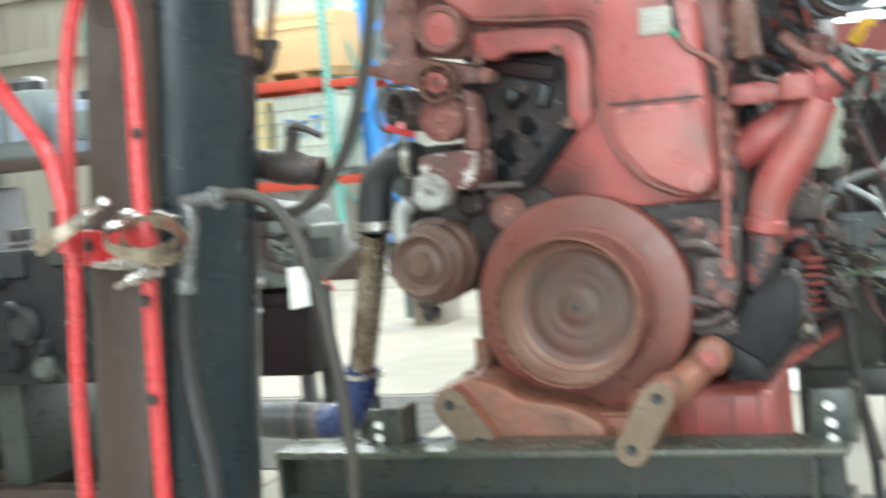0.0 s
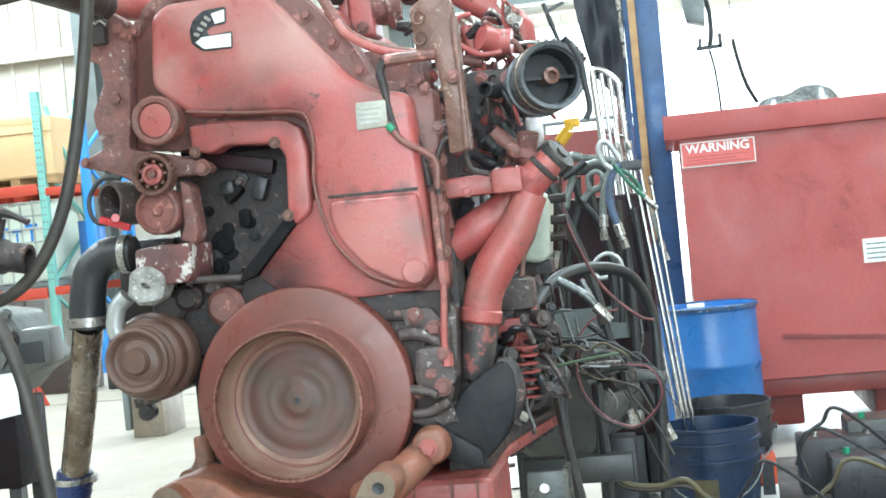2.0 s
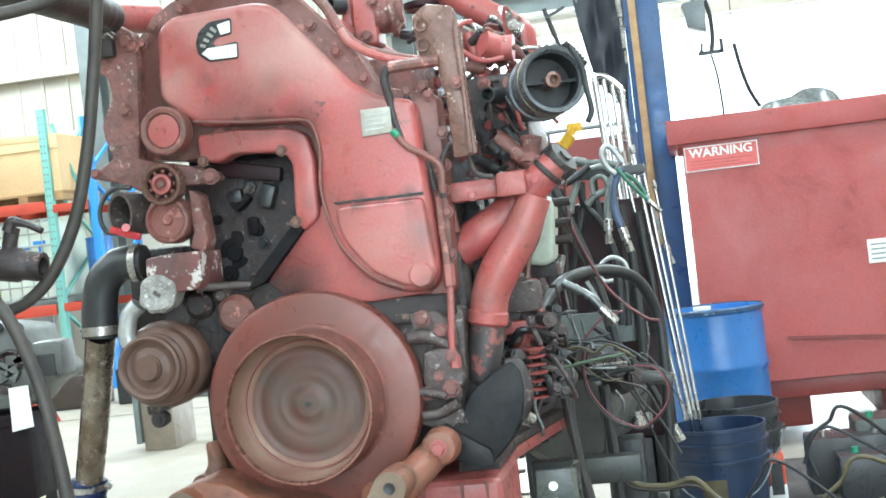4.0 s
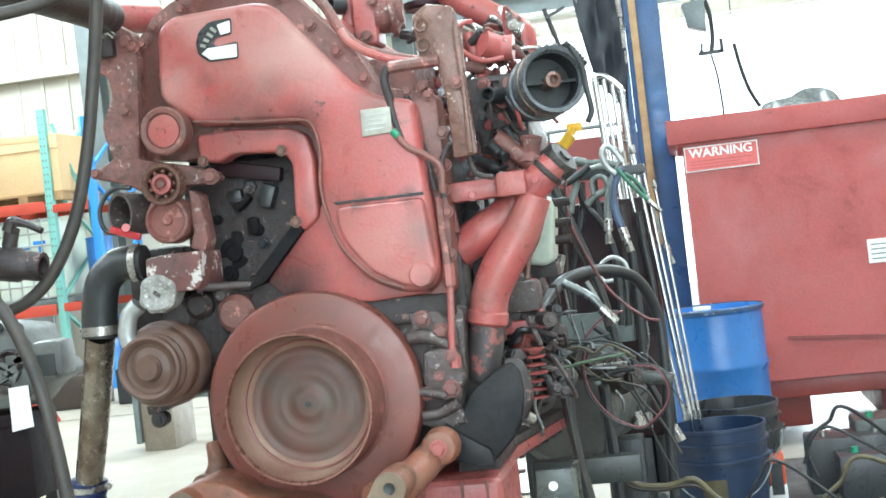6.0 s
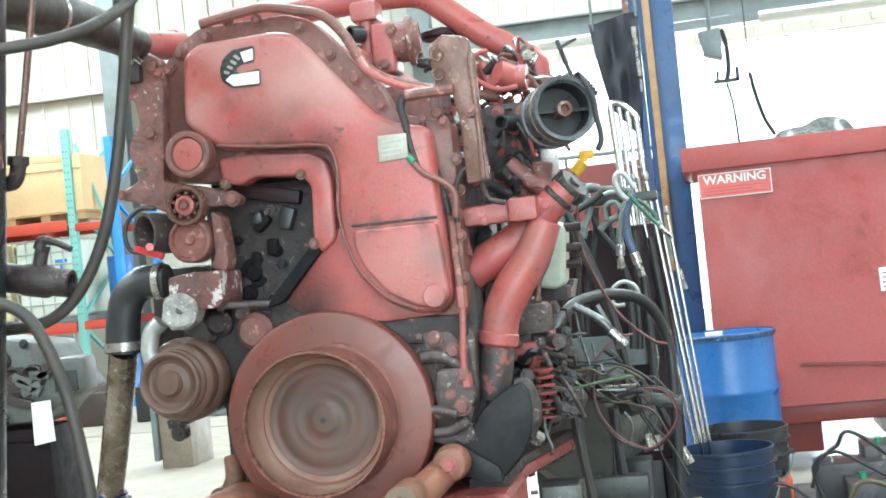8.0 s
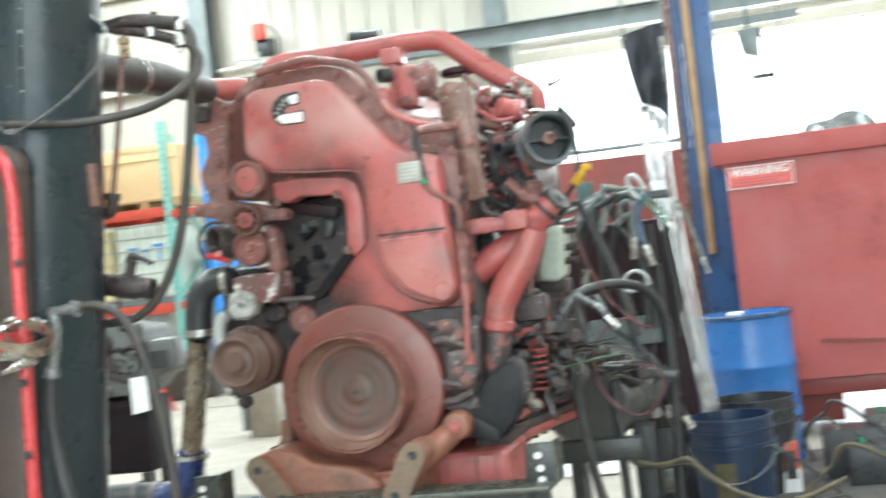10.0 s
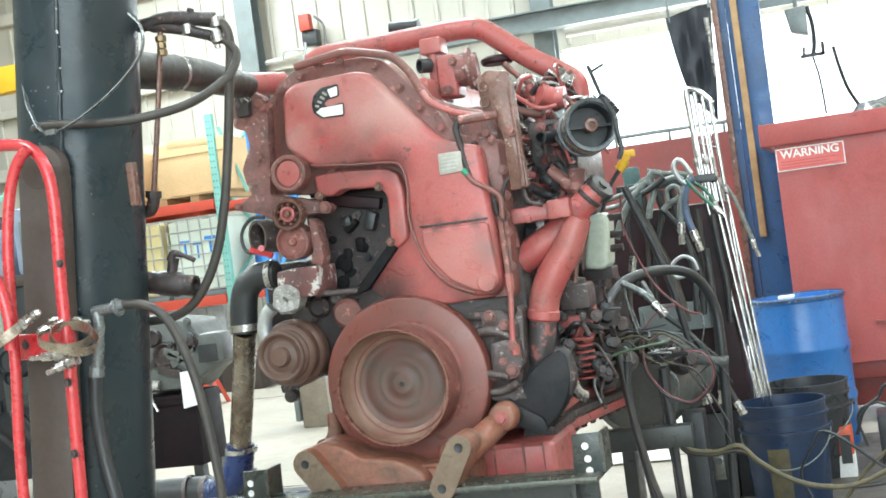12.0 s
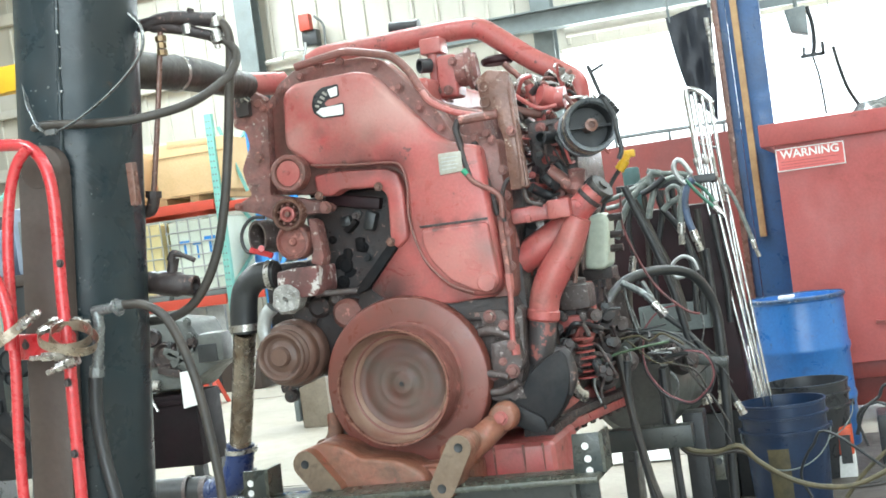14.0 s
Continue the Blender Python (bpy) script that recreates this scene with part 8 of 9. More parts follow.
    for pts, r, m, label in (
        ([(0.544, 1.700, 1.202), (0.603, 1.700, 1.154), (0.637, 1.700, 1.090)], 0.006, GREEN_DULL, "thin green air line"),
        ([(0.486, 0.800, 0.904), (0.505, 0.800, 0.862), (0.521, 0.800, 0.823)], 0.007, OFFWHITE, "short bright hose with a steel end"),
        ([(0.359, 0.750, 0.814), (0.389, 0.850, 0.876), (0.436, 0.950, 0.913), (0.518, 1.100, 0.917), (0.591, 1.200, 0.879), (0.632, 1.250, 0.782), (0.638, 1.250, 0.655), (0.630, 1.250, 0.458), (0.622, 1.250, 0.262), (0.616, 1.250, 0.136), (0.610, 1.250, 0.065)], 0.0155, RUBBER, "thick black hose arching beside the engine"),
        ([(0.357, 1.500, 1.198), (0.392, 1.500, 1.097), (0.441, 1.500, 0.956), (0.479, 1.500, 0.817), (0.508, 1.500, 0.642), (0.537, 1.500, 0.467)], 0.013, RUBBER, "black rubber hose hanging down"),
        ([(0.555, 1.600, 1.194), (0.596, 1.600, 1.136), (0.649, 1.600, 1.076)], 0.006, GREEN_DULL, "thin green air line"),
        ([(0.430, 0.700, 0.690), (0.422, 0.700, 0.610), (0.430, 0.700, 0.497), (0.458, 0.700, 0.303), (0.463, 0.700, 0.222)], 0.012, RUBBER, "black hose dropping to the floor"),
        ([(0.485, 1.000, 0.630), (0.488, 1.000, 0.510), (0.486, 1.000, 0.373), (0.487, 1.000, 0.201)], 0.014, RUBBER, "black hose dropping to the floor"),
        ([(0.441, 1.500, 0.745), (0.509, 1.500, 0.680), (0.574, 1.500, 0.578), (0.643, 1.500, 0.419)], 0.010, RUBBER, "black rubber hose hanging down"),
        ([(0.435, 0.750, 0.910), (0.494, 0.750, 0.871), (0.529, 0.750, 0.826)], 0.010, OFFWHITE, "short bright hose with a steel end"),
        ([(0.388, 1.300, 0.695), (0.361, 1.300, 0.772), (0.362, 1.300, 0.846), (0.383, 1.300, 0.936)], 0.009, RUBBER_DUSTY, "dusty hose beside the engine"),
        ([(0.558, 1.900, 0.944), (0.561, 1.900, 0.778), (0.559, 1.900, 0.613), (0.548, 1.900, 0.408)], 0.013, RUBBER, "black rubber hose hanging down"),
        ([(0.570, 2.200, 0.537), (0.573, 2.200, 0.449), (0.573, 2.200, 0.351)], 0.016, STEEL, "bright steel tube beside the hoses")):
        end = Vector(pts[-1])
        if end.z < 0.3:
            pts = list(pts) + [(end.x + 0.02, end.y - 0.03, r + 0.02), (end.x + 0.08, end.y - 0.1, r + 0.006), (end.x + 0.2, end.y - 0.16, r + 0.006)]
        bm = bmesh.new()
        tube(bm, pts, r, 12)
        ob = thing("long_hose", pts[0], label, "hose", "long hoses")
        part("hose", bm, m, ob)
        p, d = Vector(pts[-1]), (Vector(pts[-1]) - Vector(pts[-2])).normalized()
        if p.z > 0.3:
            bm = bmesh.new()
            rod(bm, p - d * 0.02, p + d * 0.012, r * 1.25, seg=14)
            rod(bm, p + d * 0.012, p + d * 0.03, r * 1.45, seg=6)
            part("crimped_end", bm, STEEL, ob, "crimped steel coupling")


hung_hoses()


def leaning_tubes():
    """Bright thin tubes that lean beside the hoses."""
    for a, b, r in (((0.555, 1.980, 1.266), (0.617, 1.980, 0.766), 0.006), ((0.594, 1.960, 1.266), (0.649, 1.960, 0.722), 0.007),
                    ((0.620, 1.990, 1.204), (0.666, 1.990, 0.707), 0.006), ((0.651, 1.970, 1.148), (0.685, 1.970, 0.717), 0.005)):
        a, b = Vector(a), Vector(b)
        d = (b - a).normalized()
        foot = a + d * ((a.z - 0.002) / -d.z)
        ob = thing("steel_tube", foot, "thin bright steel tube leaning beside the hoses", "tube", "leaning steel tubes")
        bm = bmesh.new()
        rod(bm, a, foot, r, seg=12)
        part("tube", bm, CHROME, ob)
        bm = bmesh.new()
        lathe(bm, a - d * 0.012, d, [(0, 0), (r * 1.3, 0), (r * 1.5, 0.006), (r * 1.5, 0.024), (r, 0.03)], 12)
        part("end_nut", bm, STEEL, ob)


leaning_tubes()


def wires():
    for pts, r, m, label in (
        ([(0.302, 0.800, 0.720), (0.349, 0.800, 0.730), (0.396, 0.800, 0.744), (0.453, 0.800, 0.749), (0.485, 0.800, 0.732), (0.520, 0.800, 0.749), (0.552, 0.800, 0.733), (0.582, 0.800, 0.711)], 0.0032, WIRE_TAN, "tan wire across the stand"),
        ([(0.460, 0.850, 0.732), (0.453, 0.850, 0.687), (0.464, 0.850, 0.630), (0.502, 0.850, 0.575), (0.543, 0.850, 0.548), (0.581, 0.850, 0.539), (0.624, 0.850, 0.569), (0.648, 0.850, 0.606), (0.645, 0.850, 0.645), (0.622, 0.850, 0.678), (0.573, 0.850, 0.689)], 0.0021, WIRE_PINK, "pink and black wire pair in a loop"),
        ([(0.455, 0.860, 0.731), (0.448, 0.860, 0.686), (0.457, 0.860, 0.625), (0.496, 0.860, 0.569), (0.540, 0.860, 0.541), (0.583, 0.860, 0.533), (0.627, 0.860, 0.565), (0.651, 0.860, 0.604), (0.649, 0.860, 0.646), (0.622, 0.860, 0.681), (0.572, 0.860, 0.692)], 0.0028, RUBBER, "pink and black wire pair in a loop"),
        ([(0.409, 0.700, 0.715), (0.416, 0.700, 0.643), (0.425, 0.700, 0.543), (0.439, 0.700, 0.443), (0.455, 0.700, 0.354), (0.471, 0.700, 0.292)], 0.0125, RUBBER_DUSTY, "dusty black hose dropping to the floor"),
        ([(0.495, 0.900, 0.637), (0.495, 0.900, 0.568), (0.500, 0.900, 0.482), (0.501, 0.900, 0.396), (0.506, 0.900, 0.246)], 0.012, RUBBER, "black hose dropping to the floor"),
        ([(0.419, 0.750, 0.728), (0.431, 0.750, 0.713), (0.433, 0.750, 0.685), (0.418, 0.750, 0.653), (0.400, 0.750, 0.666)], 0.0035, OFFWHITE, "thin pale wire by the engine"),
        ([(0.395, 0.700, 0.694), (0.368, 0.700, 0.659), (0.350, 0.700, 0.627), (0.345, 0.700, 0.606), (0.352, 0.700, 0.561)], 0.005, GREY_CAST, "grey bent pipe by the engine"),
        ([(0.470, 0.900, 0.691), (0.510, 0.900, 0.692), (0.556, 0.900, 0.691)], 0.004, STEEL, "bright steel rod on the stand"),
        ([(0.415, 0.950, 0.832), (0.429, 0.950, 0.789), (0.436, 0.950, 0.739)], 0.003, OFFWHITE, "thin pale wire by the engine"),
        ([(0.452, 0.950, 0.804), (0.456, 0.950, 0.769), (0.460, 0.950, 0.733)], 0.003, OFFWHITE, "thin pale wire by the engine"),
        ([(0.460, 0.900, 0.761), (0.490, 0.900, 0.793), (0.521, 0.900, 0.812), (0.561, 0.900, 0.819)], 0.0026, WIRE_PINK, "pink wire over the stand"),
        ([(0.607, 1.100, 0.773), (0.608, 1.100, 0.726), (0.596, 1.100, 0.682)], 0.0026, OFFWHITE, "thin pale wire by the stand"),
        ([(0.552, 1.000, 0.671), (0.562, 1.000, 0.612), (0.585, 1.000, 0.569), (0.620, 1.000, 0.525), (0.660, 1.000, 0.439)], 0.0035, RUBBER_DUSTY, "thin grey wire over the stand"),
        ([(0.560, 0.950, 0.682), (0.529, 0.950, 0.708), (0.494, 0.950, 0.706), (0.463, 0.950, 0.689), (0.449, 0.950, 0.670)], 0.006, RUBBER, "black cable bundle on the stand"),
        ([(0.570, 0.950, 0.669), (0.529, 0.950, 0.668), (0.487, 0.950, 0.655), (0.458, 0.950, 0.652)], 0.006, RUBBER, "black cable bundle on the stand"),
        ([(0.519, 0.900, 0.626), (0.533, 0.900, 0.605), (0.536, 0.900, 0.582), (0.516, 0.900, 0.538)], 0.0035, OFFWHITE, "thin pale wire by the stand"),
        ([(0.491, 0.900, 0.632), (0.479, 0.900, 0.581), (0.483, 0.900, 0.529), (0.481, 0.900, 0.472), (0.495, 0.900, 0.448)], 0.004, RUBBER, "thin black wire over the stand"),
        ([(0.473, 0.700, 1.156), (0.469, 0.700, 1.069), (0.497, 0.700, 0.978), (0.544, 0.700, 0.884), (0.613, 0.700, 0.816), (0.650, 0.700, 0.801)], 0.0035, WIRE_RED, "thin red and black wire pair"),
        ([(0.370, 0.600, 0.708), (0.435, 0.600, 0.725), (0.515, 0.600, 0.737), (0.569, 0.600, 0.742)], 0.0035, WIRE_GREEN, "pale green wire over the stand"),
        ([(0.428, 0.850, 0.738), (0.497, 0.850, 0.756), (0.560, 0.850, 0.732), (0.607, 0.850, 0.694)], 0.003, RUBBER, "thin black wire over the stand"),
        ([(0.467, 0.900, 0.712), (0.510, 0.900, 0.657), (0.589, 0.900, 0.624), (0.622, 0.900, 0.563)], 0.0035, RUBBER_DUSTY, "thin black wire over the stand"),
        ([(0.432, 0.800, 0.891), (0.440, 0.800, 0.824), (0.455, 0.800, 0.757)], 0.003, OFFWHITE, "thin pale wire by the engine"),
        ([(0.380, 0.550, 0.713), (0.359, 0.550, 0.653), (0.372, 0.550, 0.598)], 0.004, OFFWHITE, "thin pale wire by the engine"),
        ([(0.486, 0.900, 0.576), (0.482, 0.900, 0.492), (0.486, 0.900, 0.408), (0.493, 0.900, 0.341)], 0.004, RUBBER, "thin black wire over the stand"),
        ([(0.518, 1.200, 0.620), (0.562, 1.200, 0.544), (0.600, 1.200, 0.433), (0.640, 1.200, 0.341)], 0.003, RUBBER, "thin black wire over the stand"),
        ([(0.502, 0.950, 0.418), (0.542, 0.950, 0.381), (0.616, 0.950, 0.371), (0.683, 0.950, 0.382), (0.734, 0.950, 0.332), (0.815, 0.950, 0.275), (0.907, 0.950, 0.245), (1.001, 0.950, 0.245), (1.131, 0.950, 0.296)], 0.008, WIRE_TAN, "dirty tan cable hanging across"),
        ([(0.506, 0.950, 0.423), (0.525, 0.950, 0.379), (0.598, 0.950, 0.363), (0.689, 0.950, 0.365), (0.770, 0.950, 0.299), (0.876, 0.950, 0.254), (1.000, 0.950, 0.238), (1.125, 0.950, 0.248)], 0.006, RUBBER_DUSTY, "dusty cable hanging across"),
        ([(1.003, 1.700, 0.258), (1.031, 1.700, 0.333), (1.083, 1.700, 0.376), (1.167, 1.700, 0.397)] + [(1.55, 1.8, 0.006)], 0.006, RUBBER, "black cable loop by the drum"),
        ([(1.035, 1.700, 0.217), (1.011, 1.700, 0.316), (1.062, 1.700, 0.359), (1.158, 1.700, 0.321)] + [(1.6, 1.75, 0.005)], 0.005, RUBBER, "black cable loop by the drum"),
        ([(0.943, 1.600, 0.068), (1.007, 1.600, 0.143), (1.087, 1.600, 0.212), (1.185, 1.600, 0.278)] + [(1.6, 1.7, 0.01), (1.7, 1.7, 0.007)], 0.007, WIRE_TAN, "dirty tan cable by the drum"),
        ([(0.840, 1.500, 0.097), (0.814, 1.500, 0.178), (0.862, 1.500, 0.268), (0.937, 1.500, 0.299)] + [(1.25, 1.5, 0.02), (1.3, 1.48, 0.005)], 0.005, RUBBER, "black cable by the buckets")):
        bm = bmesh.new()
        tube(bm, pts, r, 8)
        solo("loose_wire", bm, m, label, "wire", "loose wires")
    rnd = random.Random(21)
    a, b = Vector((0.357, 0.750, 0.756)), Vector((0.577, 1.150, 0.620))
    for i in range(9):
        p = a.lerp(b, rnd.random()) + Vector((0, rnd.uniform(-0.1, 0.1), rnd.uniform(-0.06, 0.03)))
        pts = [p]
        for j in range(3):
            p = p + Vector((rnd.uniform(-0.01, 0.07), rnd.uniform(-0.03, 0.03), rnd.uniform(-0.05, 0.045)))
            pts.append(p)
        bm = bmesh.new()
        tube(bm, pts, rnd.choice([0.002, 0.003, 0.004]), 6, 5)
        solo("loose_wire", bm, rnd.choice([RUBBER, RUBBER, WIRE_TAN, RUBBER, OFFWHITE, RUBBER_DUSTY]), "tangled thin wire on the stand", "wire", "tangled wires")


wires()


# ---- post, dumpster, drum and buckets ----
def blue_post():
    y = 4.45
    xl, xr = (0.551, 4.450, 2.132)[0], (0.727, 4.450, 2.101)[0]
    ob = thing("blue_post", ((xl + xr) / 2, y, 0), "blue painted square steel post with timber strips", "post")
    bm = bmesh.new()
    box(bm, (xl, y, 0.012), (xr, y + 0.12, 3.6), 0.008)
    part("post_tube", bm, BLUE_POST, ob)
    bm = bmesh.new()
    box(bm, (xl - 0.06, y - 0.06, 0), (xr + 0.05, y + 0.2, 0.012))
    part("base_plate", bm, BLUE_POST, ob)
    xs = (0.596, 4.420, 1.998)[0]
    bm = bmesh.new()
    box(bm, (xs - 0.018, y - 0.03, 0.9), (xs + 0.018, y - 0.001, 3.5), 0.003)
    part("timber_strip", bm, WOOD, ob, "raw timber strip")
    xs = (0.496, 4.420, 2.015)[0]
    bm = bmesh.new()
    box(bm, (xs - 0.016, y - 0.03, 0.5), (xs + 0.016, y - 0.001, 3.5), 0.003)
    part("brown_strip", bm, BROWN, ob, "brown edge strip")
    bm = bmesh.new()
    box(bm, (xs - 0.01, y, 0.02), (xl - 0.002, y + 0.02, 3.5))
    part("side_plate", bm, BLUE_POST, ob)
    bm = bmesh.new()
    left, right = [Vector(p) for p in [(0.394, 3.000, 1.952), (0.410, 3.000, 1.827), (0.430, 3.000, 1.711), (0.451, 3.000, 1.606)]], [Vector(p) for p in [(0.595, 3.000, 1.986), (0.589, 3.000, 1.822), (0.584, 3.000, 1.673), (0.564, 3.000, 1.463)]]
    left, right = curve_points(left, 6), curve_points(right, 6)
    n = min(len(left), len(right))
    rows = []
    for i in range(n):
        a, b = left[i * (len(left) - 1) // (n - 1)], right[i * (len(right) - 1) // (n - 1)]
        rows.append([bm.verts.new(a.lerp(b, k / 14) + Vector((0, 0.010 * math.sin(k * 1.1 + i * 0.35) + 0.014 * math.sin(k * 0.55 - i * 0.3), 0))) for k in range(15)])
    for p, q in zip(rows, rows[1:]):
        for k in range(14):
            bm.faces.new((p[k], p[k + 1], q[k + 1], q[k]))
    bmesh.ops.solidify(bm, geom=bm.faces[:], thickness=0.006)
    flap = thing("black_rubber_flap", (0.510, 3.000, 1.932), "black rubber curtain flap hung from the roof", "flap")
    part("curtain", bm, CURTAIN, flap)
    for p in ((0.407, 3.015, 1.927), (0.587, 3.015, 1.965)):
        bm = bmesh.new()
        rod(bm, p, (p[0], p[1], ROOF), 0.006, seg=8)
        part("hanger", bm, GREY_STEEL, flap)
    bm = bmesh.new()
    for y0, y1, r in ((30, 60, 0.011), (62, 80, 0.007), (82, 110, 0.008), (115, 135, 0.006)):
        rod(bm, (0.573, 2.970, 1.917) if y0 == 30 else Vector((0.573, 2.970, 1.917)).lerp(Vector((0.581, 2.970, 1.643)), (y0 - 30) / 110), Vector((0.573, 2.970, 1.917)).lerp(Vector((0.581, 2.970, 1.643)), (y1 - 30) / 110), r, seg=10)
    part("coupling", bm, STEEL, flap, "bright steel coupling")


blue_post()


def dumpster():
    y = 3.44
    x0, z1 = (0.700, 3.440, 1.442)[0], Vector((0.700, 3.440, 1.442)).z
    zl = Vector((0.696, 3.440, 1.336)).z
    xb, zb = (0.762, 3.460, 1.311)[0], Vector((1.008, 3.460, 0.290)).z
    x1 = x0 + 1.75
    ob = thing("red_dumpster", ((x0 + x1) / 2, y + 0.5, 0), "faded red steel dumpster hopper with a warning sign", "dumpster")
    bm = bmesh.new()
    box(bm, (x0, y, zl), (x1, y + 0.04, z1), 0.008)
    box(bm, (x0, y + 1.2, zl), (x1, y + 1.24, z1), 0.008)
    box(bm, (x0, y + 0.041, zl), (x0 + 0.04, y + 1.199, z1), 0.008)
    box(bm, (x1 - 0.04, y + 0.041, zl), (x1, y + 1.199, z1), 0.008)
    part("rim", bm, DUMP_RED, ob, "folded top rim")
    for nm, lo, hi in (("front_panel", (xb, y + 0.03, zb), (x1 - 0.05, y + 0.045, zl)), ("rear_panel", (xb, y + 1.19, zb), (x1 - 0.05, y + 1.205, zl)),
                       ("side_panel", (xb, y + 0.045, zb), (xb + 0.015, y + 1.19, zl)), ("side_panel", (x1 - 0.065, y + 0.045, zb), (x1 - 0.05, y + 1.19, zl)),
                       ("bottom_panel", (xb + 0.015, y + 0.045, zb), (x1 - 0.065, y + 1.19, zb + 0.015))):
        bm = bmesh.new()
        box(bm, lo, hi)
        part(nm, bm, DUMP_RED, ob)
    bm = bmesh.new()
    box(bm, (xb + 0.05, y + 0.05, zb - 0.08), (x1 - 0.1, y + 0.15, zb - 0.001), 0.01)
    part("fork_channel", bm, DARK_RED, ob)
    bm = bmesh.new()
    box(bm, (xb + 0.05, y + 1.0, zb - 0.08), (x1 - 0.1, y + 1.1, zb - 0.001), 0.01)
    part("fork_channel", bm, DARK_RED, ob)
    for x in (xb + 0.1, x1 - 0.2):
        for yy in (y + 0.06, y + 1.02):
            bm = bmesh.new()
            box(bm, (x, yy, 0.0), (x + 0.08, yy + 0.07, zb - 0.081), 0.006)
            part("leg", bm, DARK_RED, ob)
    for xa, xe in ((xb + 0.06, xb + 0.42), (xb + 0.72, x1 - 0.12)):
        bm = bmesh.new()
        box(bm, (xa, y + 0.16, 0.07), (xe, y + 0.98, zb - 0.002), 0.01)
        part("skid_box", bm, DARK_RED, ob, "dark red skid under the hopper")
    bm = bmesh.new()
    bar(bm, (xb + 0.35, y + 0.022, zb + 0.18), (x1 - 0.06, y + 0.022, zb + 0.08), 0.02, 0.012)
    part("weld_rib", bm, DARK_RED, ob)
    # warning sign
    tl, tr, bl = Vector((0.764, 3.460, 1.310)), Vector((1.073, 3.460, 1.327)), Vector((0.766, 3.460, 1.204))
    w, h = tr.x - tl.x, tl.z - bl.z
    zt = (tl.z + tr.z) / 2
    bm = bmesh.new()
    box(bm, (tl.x, y + 0.022, zt - h), (tr.x, y + 0.0295, zt), 0.001, seg=1)
    sign = part("warning_sign", bm, WHITE, ob, "faded red sign reading WARNING")
    bm = bmesh.new()
    box(bm, (tl.x + 0.005, y + 0.020, zt - h + 0.005), (tr.x - 0.005, y + 0.0218, zt - 0.005))
    part("sign_face", bm, SIGN_RED, sign)
    cu = bpy.data.curves.new("sign_word", "FONT")
    cu.body, cu.align_x, cu.align_y = "WARNING", "CENTER", "CENTER"
    cu.size, cu.extrude, cu.offset = 0.062, 0.0006, 0.0015
    tmp = bpy.data.objects.new("sign_word", cu)
    scene.collection.objects.link(tmp)
    bpy.context.view_layer.update()
    me = bpy.data.meshes.new_from_object(tmp.evaluated_get(bpy.context.evaluated_depsgraph_get()))
    bpy.data.objects.remove(tmp)
    bm = bmesh.new()
    bm.from_mesh(me)
    wide = max(v.co.x for v in bm.verts) - min(v.co.x for v in bm.verts)
    s = (w * 0.86) / wide
    bmesh.ops.transform(bm, verts=bm.verts, matrix=Matrix.Translation(((tl.x + tr.x) / 2, y + 0.0185, zt - h * 0.28)) @ pose(0, 0, 0, 90) @ Matrix.Diagonal((s, s * 0.95, 1, 1)))
    part("sign_word", bm, WHITE, sign, "white word WARNING")
    bm = bmesh.new()
    for k2 in range(3):
        z = zt - h * (0.58 + 0.13 * k2)
        box(bm, (tl.x + 0.02, y + 0.0192, z - 0.003), (tr.x - 0.03 - 0.05 * (k2 % 2), y + 0.0199, z))
    part("sign_small_print", bm, DUMP_RED, sign, "unreadable lines of small print")
    lx, lz = 1.472, 0.745
    bm = bmesh.new()
    box(bm, (lx, y + 0.024, lz), (lx + 0.15, y + 0.0295, lz + 0.10))
    lab = part("label_sheet", bm, WHITE, ob, "white label sheet")
    bm = bmesh.new()
    for k2 in range(4):
        box(bm, (lx + 0.012, y + 0.0225, lz + 0.015 + k2 * 0.02), (lx + 0.13 - 0.02 * (k2 % 2), y + 0.0235, lz + 0.021 + k2 * 0.02))
    part("label_bars", bm, GREY_STEEL, lab, "unreadable grey lines")
    # rubbish heap that shows above the rim
    bm = bmesh.new()
    bmesh.ops.create_icosphere(bm, subdivisions=4, radius=0.16, matrix=Matrix.Translation((x0 + 0.62, y + 0.6, z1 - 0.03)) @ Matrix.Diagonal((1.3, 1.2, 0.8, 1)))
    rough_up(bm, 0.04, 9)
    solo("rubbish_bag", bm, OFFWHITE, "grey rubbish bag in the dumpster", "rubbish bag")


dumpster()


def far_red_body():
    lo, hi = Vector((-0.354, 6.000, 1.453)), Vector((0.499, 6.000, 1.566))
    ob = thing("red_trailer_body", (-0.2, 6.3, 0), "dark red steel body with a grey rail, outside the post", "trailer")
    bm = bmesh.new()
    box(bm, (lo.x - 0.6, 6.0, 0.45), (hi.x + 0.1, 6.9, Vector((-0.128, 6.000, 1.579)).z), 0.02)
    part("side_panel", bm, DARK_RED, ob)
    z = Vector((-0.122, 6.000, 1.623)).z
    bm = bmesh.new()
    rod(bm, (lo.x - 0.6, 6.05, z + 0.02), (hi.x + 0.1, 6.05, z + 0.02), 0.014, seg=10)
    part("rail", bm, GREY_STEEL, ob)
    for i in range(4):
        bm = bmesh.new()
        x = lo.x - 0.4 + i * 0.36
        rod(bm, (x, 6.05, z - 0.09), (x, 6.05, z + 0.02), 0.010, seg=8)
        part("rail_post", bm, GREY_STEEL, ob)
    for x in (lo.x - 0.4, hi.x - 0.2):
        bm = bmesh.new()
        box(bm, (x, 6.1, 0), (x + 0.12, 6.8, 0.45), 0.01)
        part("support_leg", bm, DARK, ob)


far_red_body()


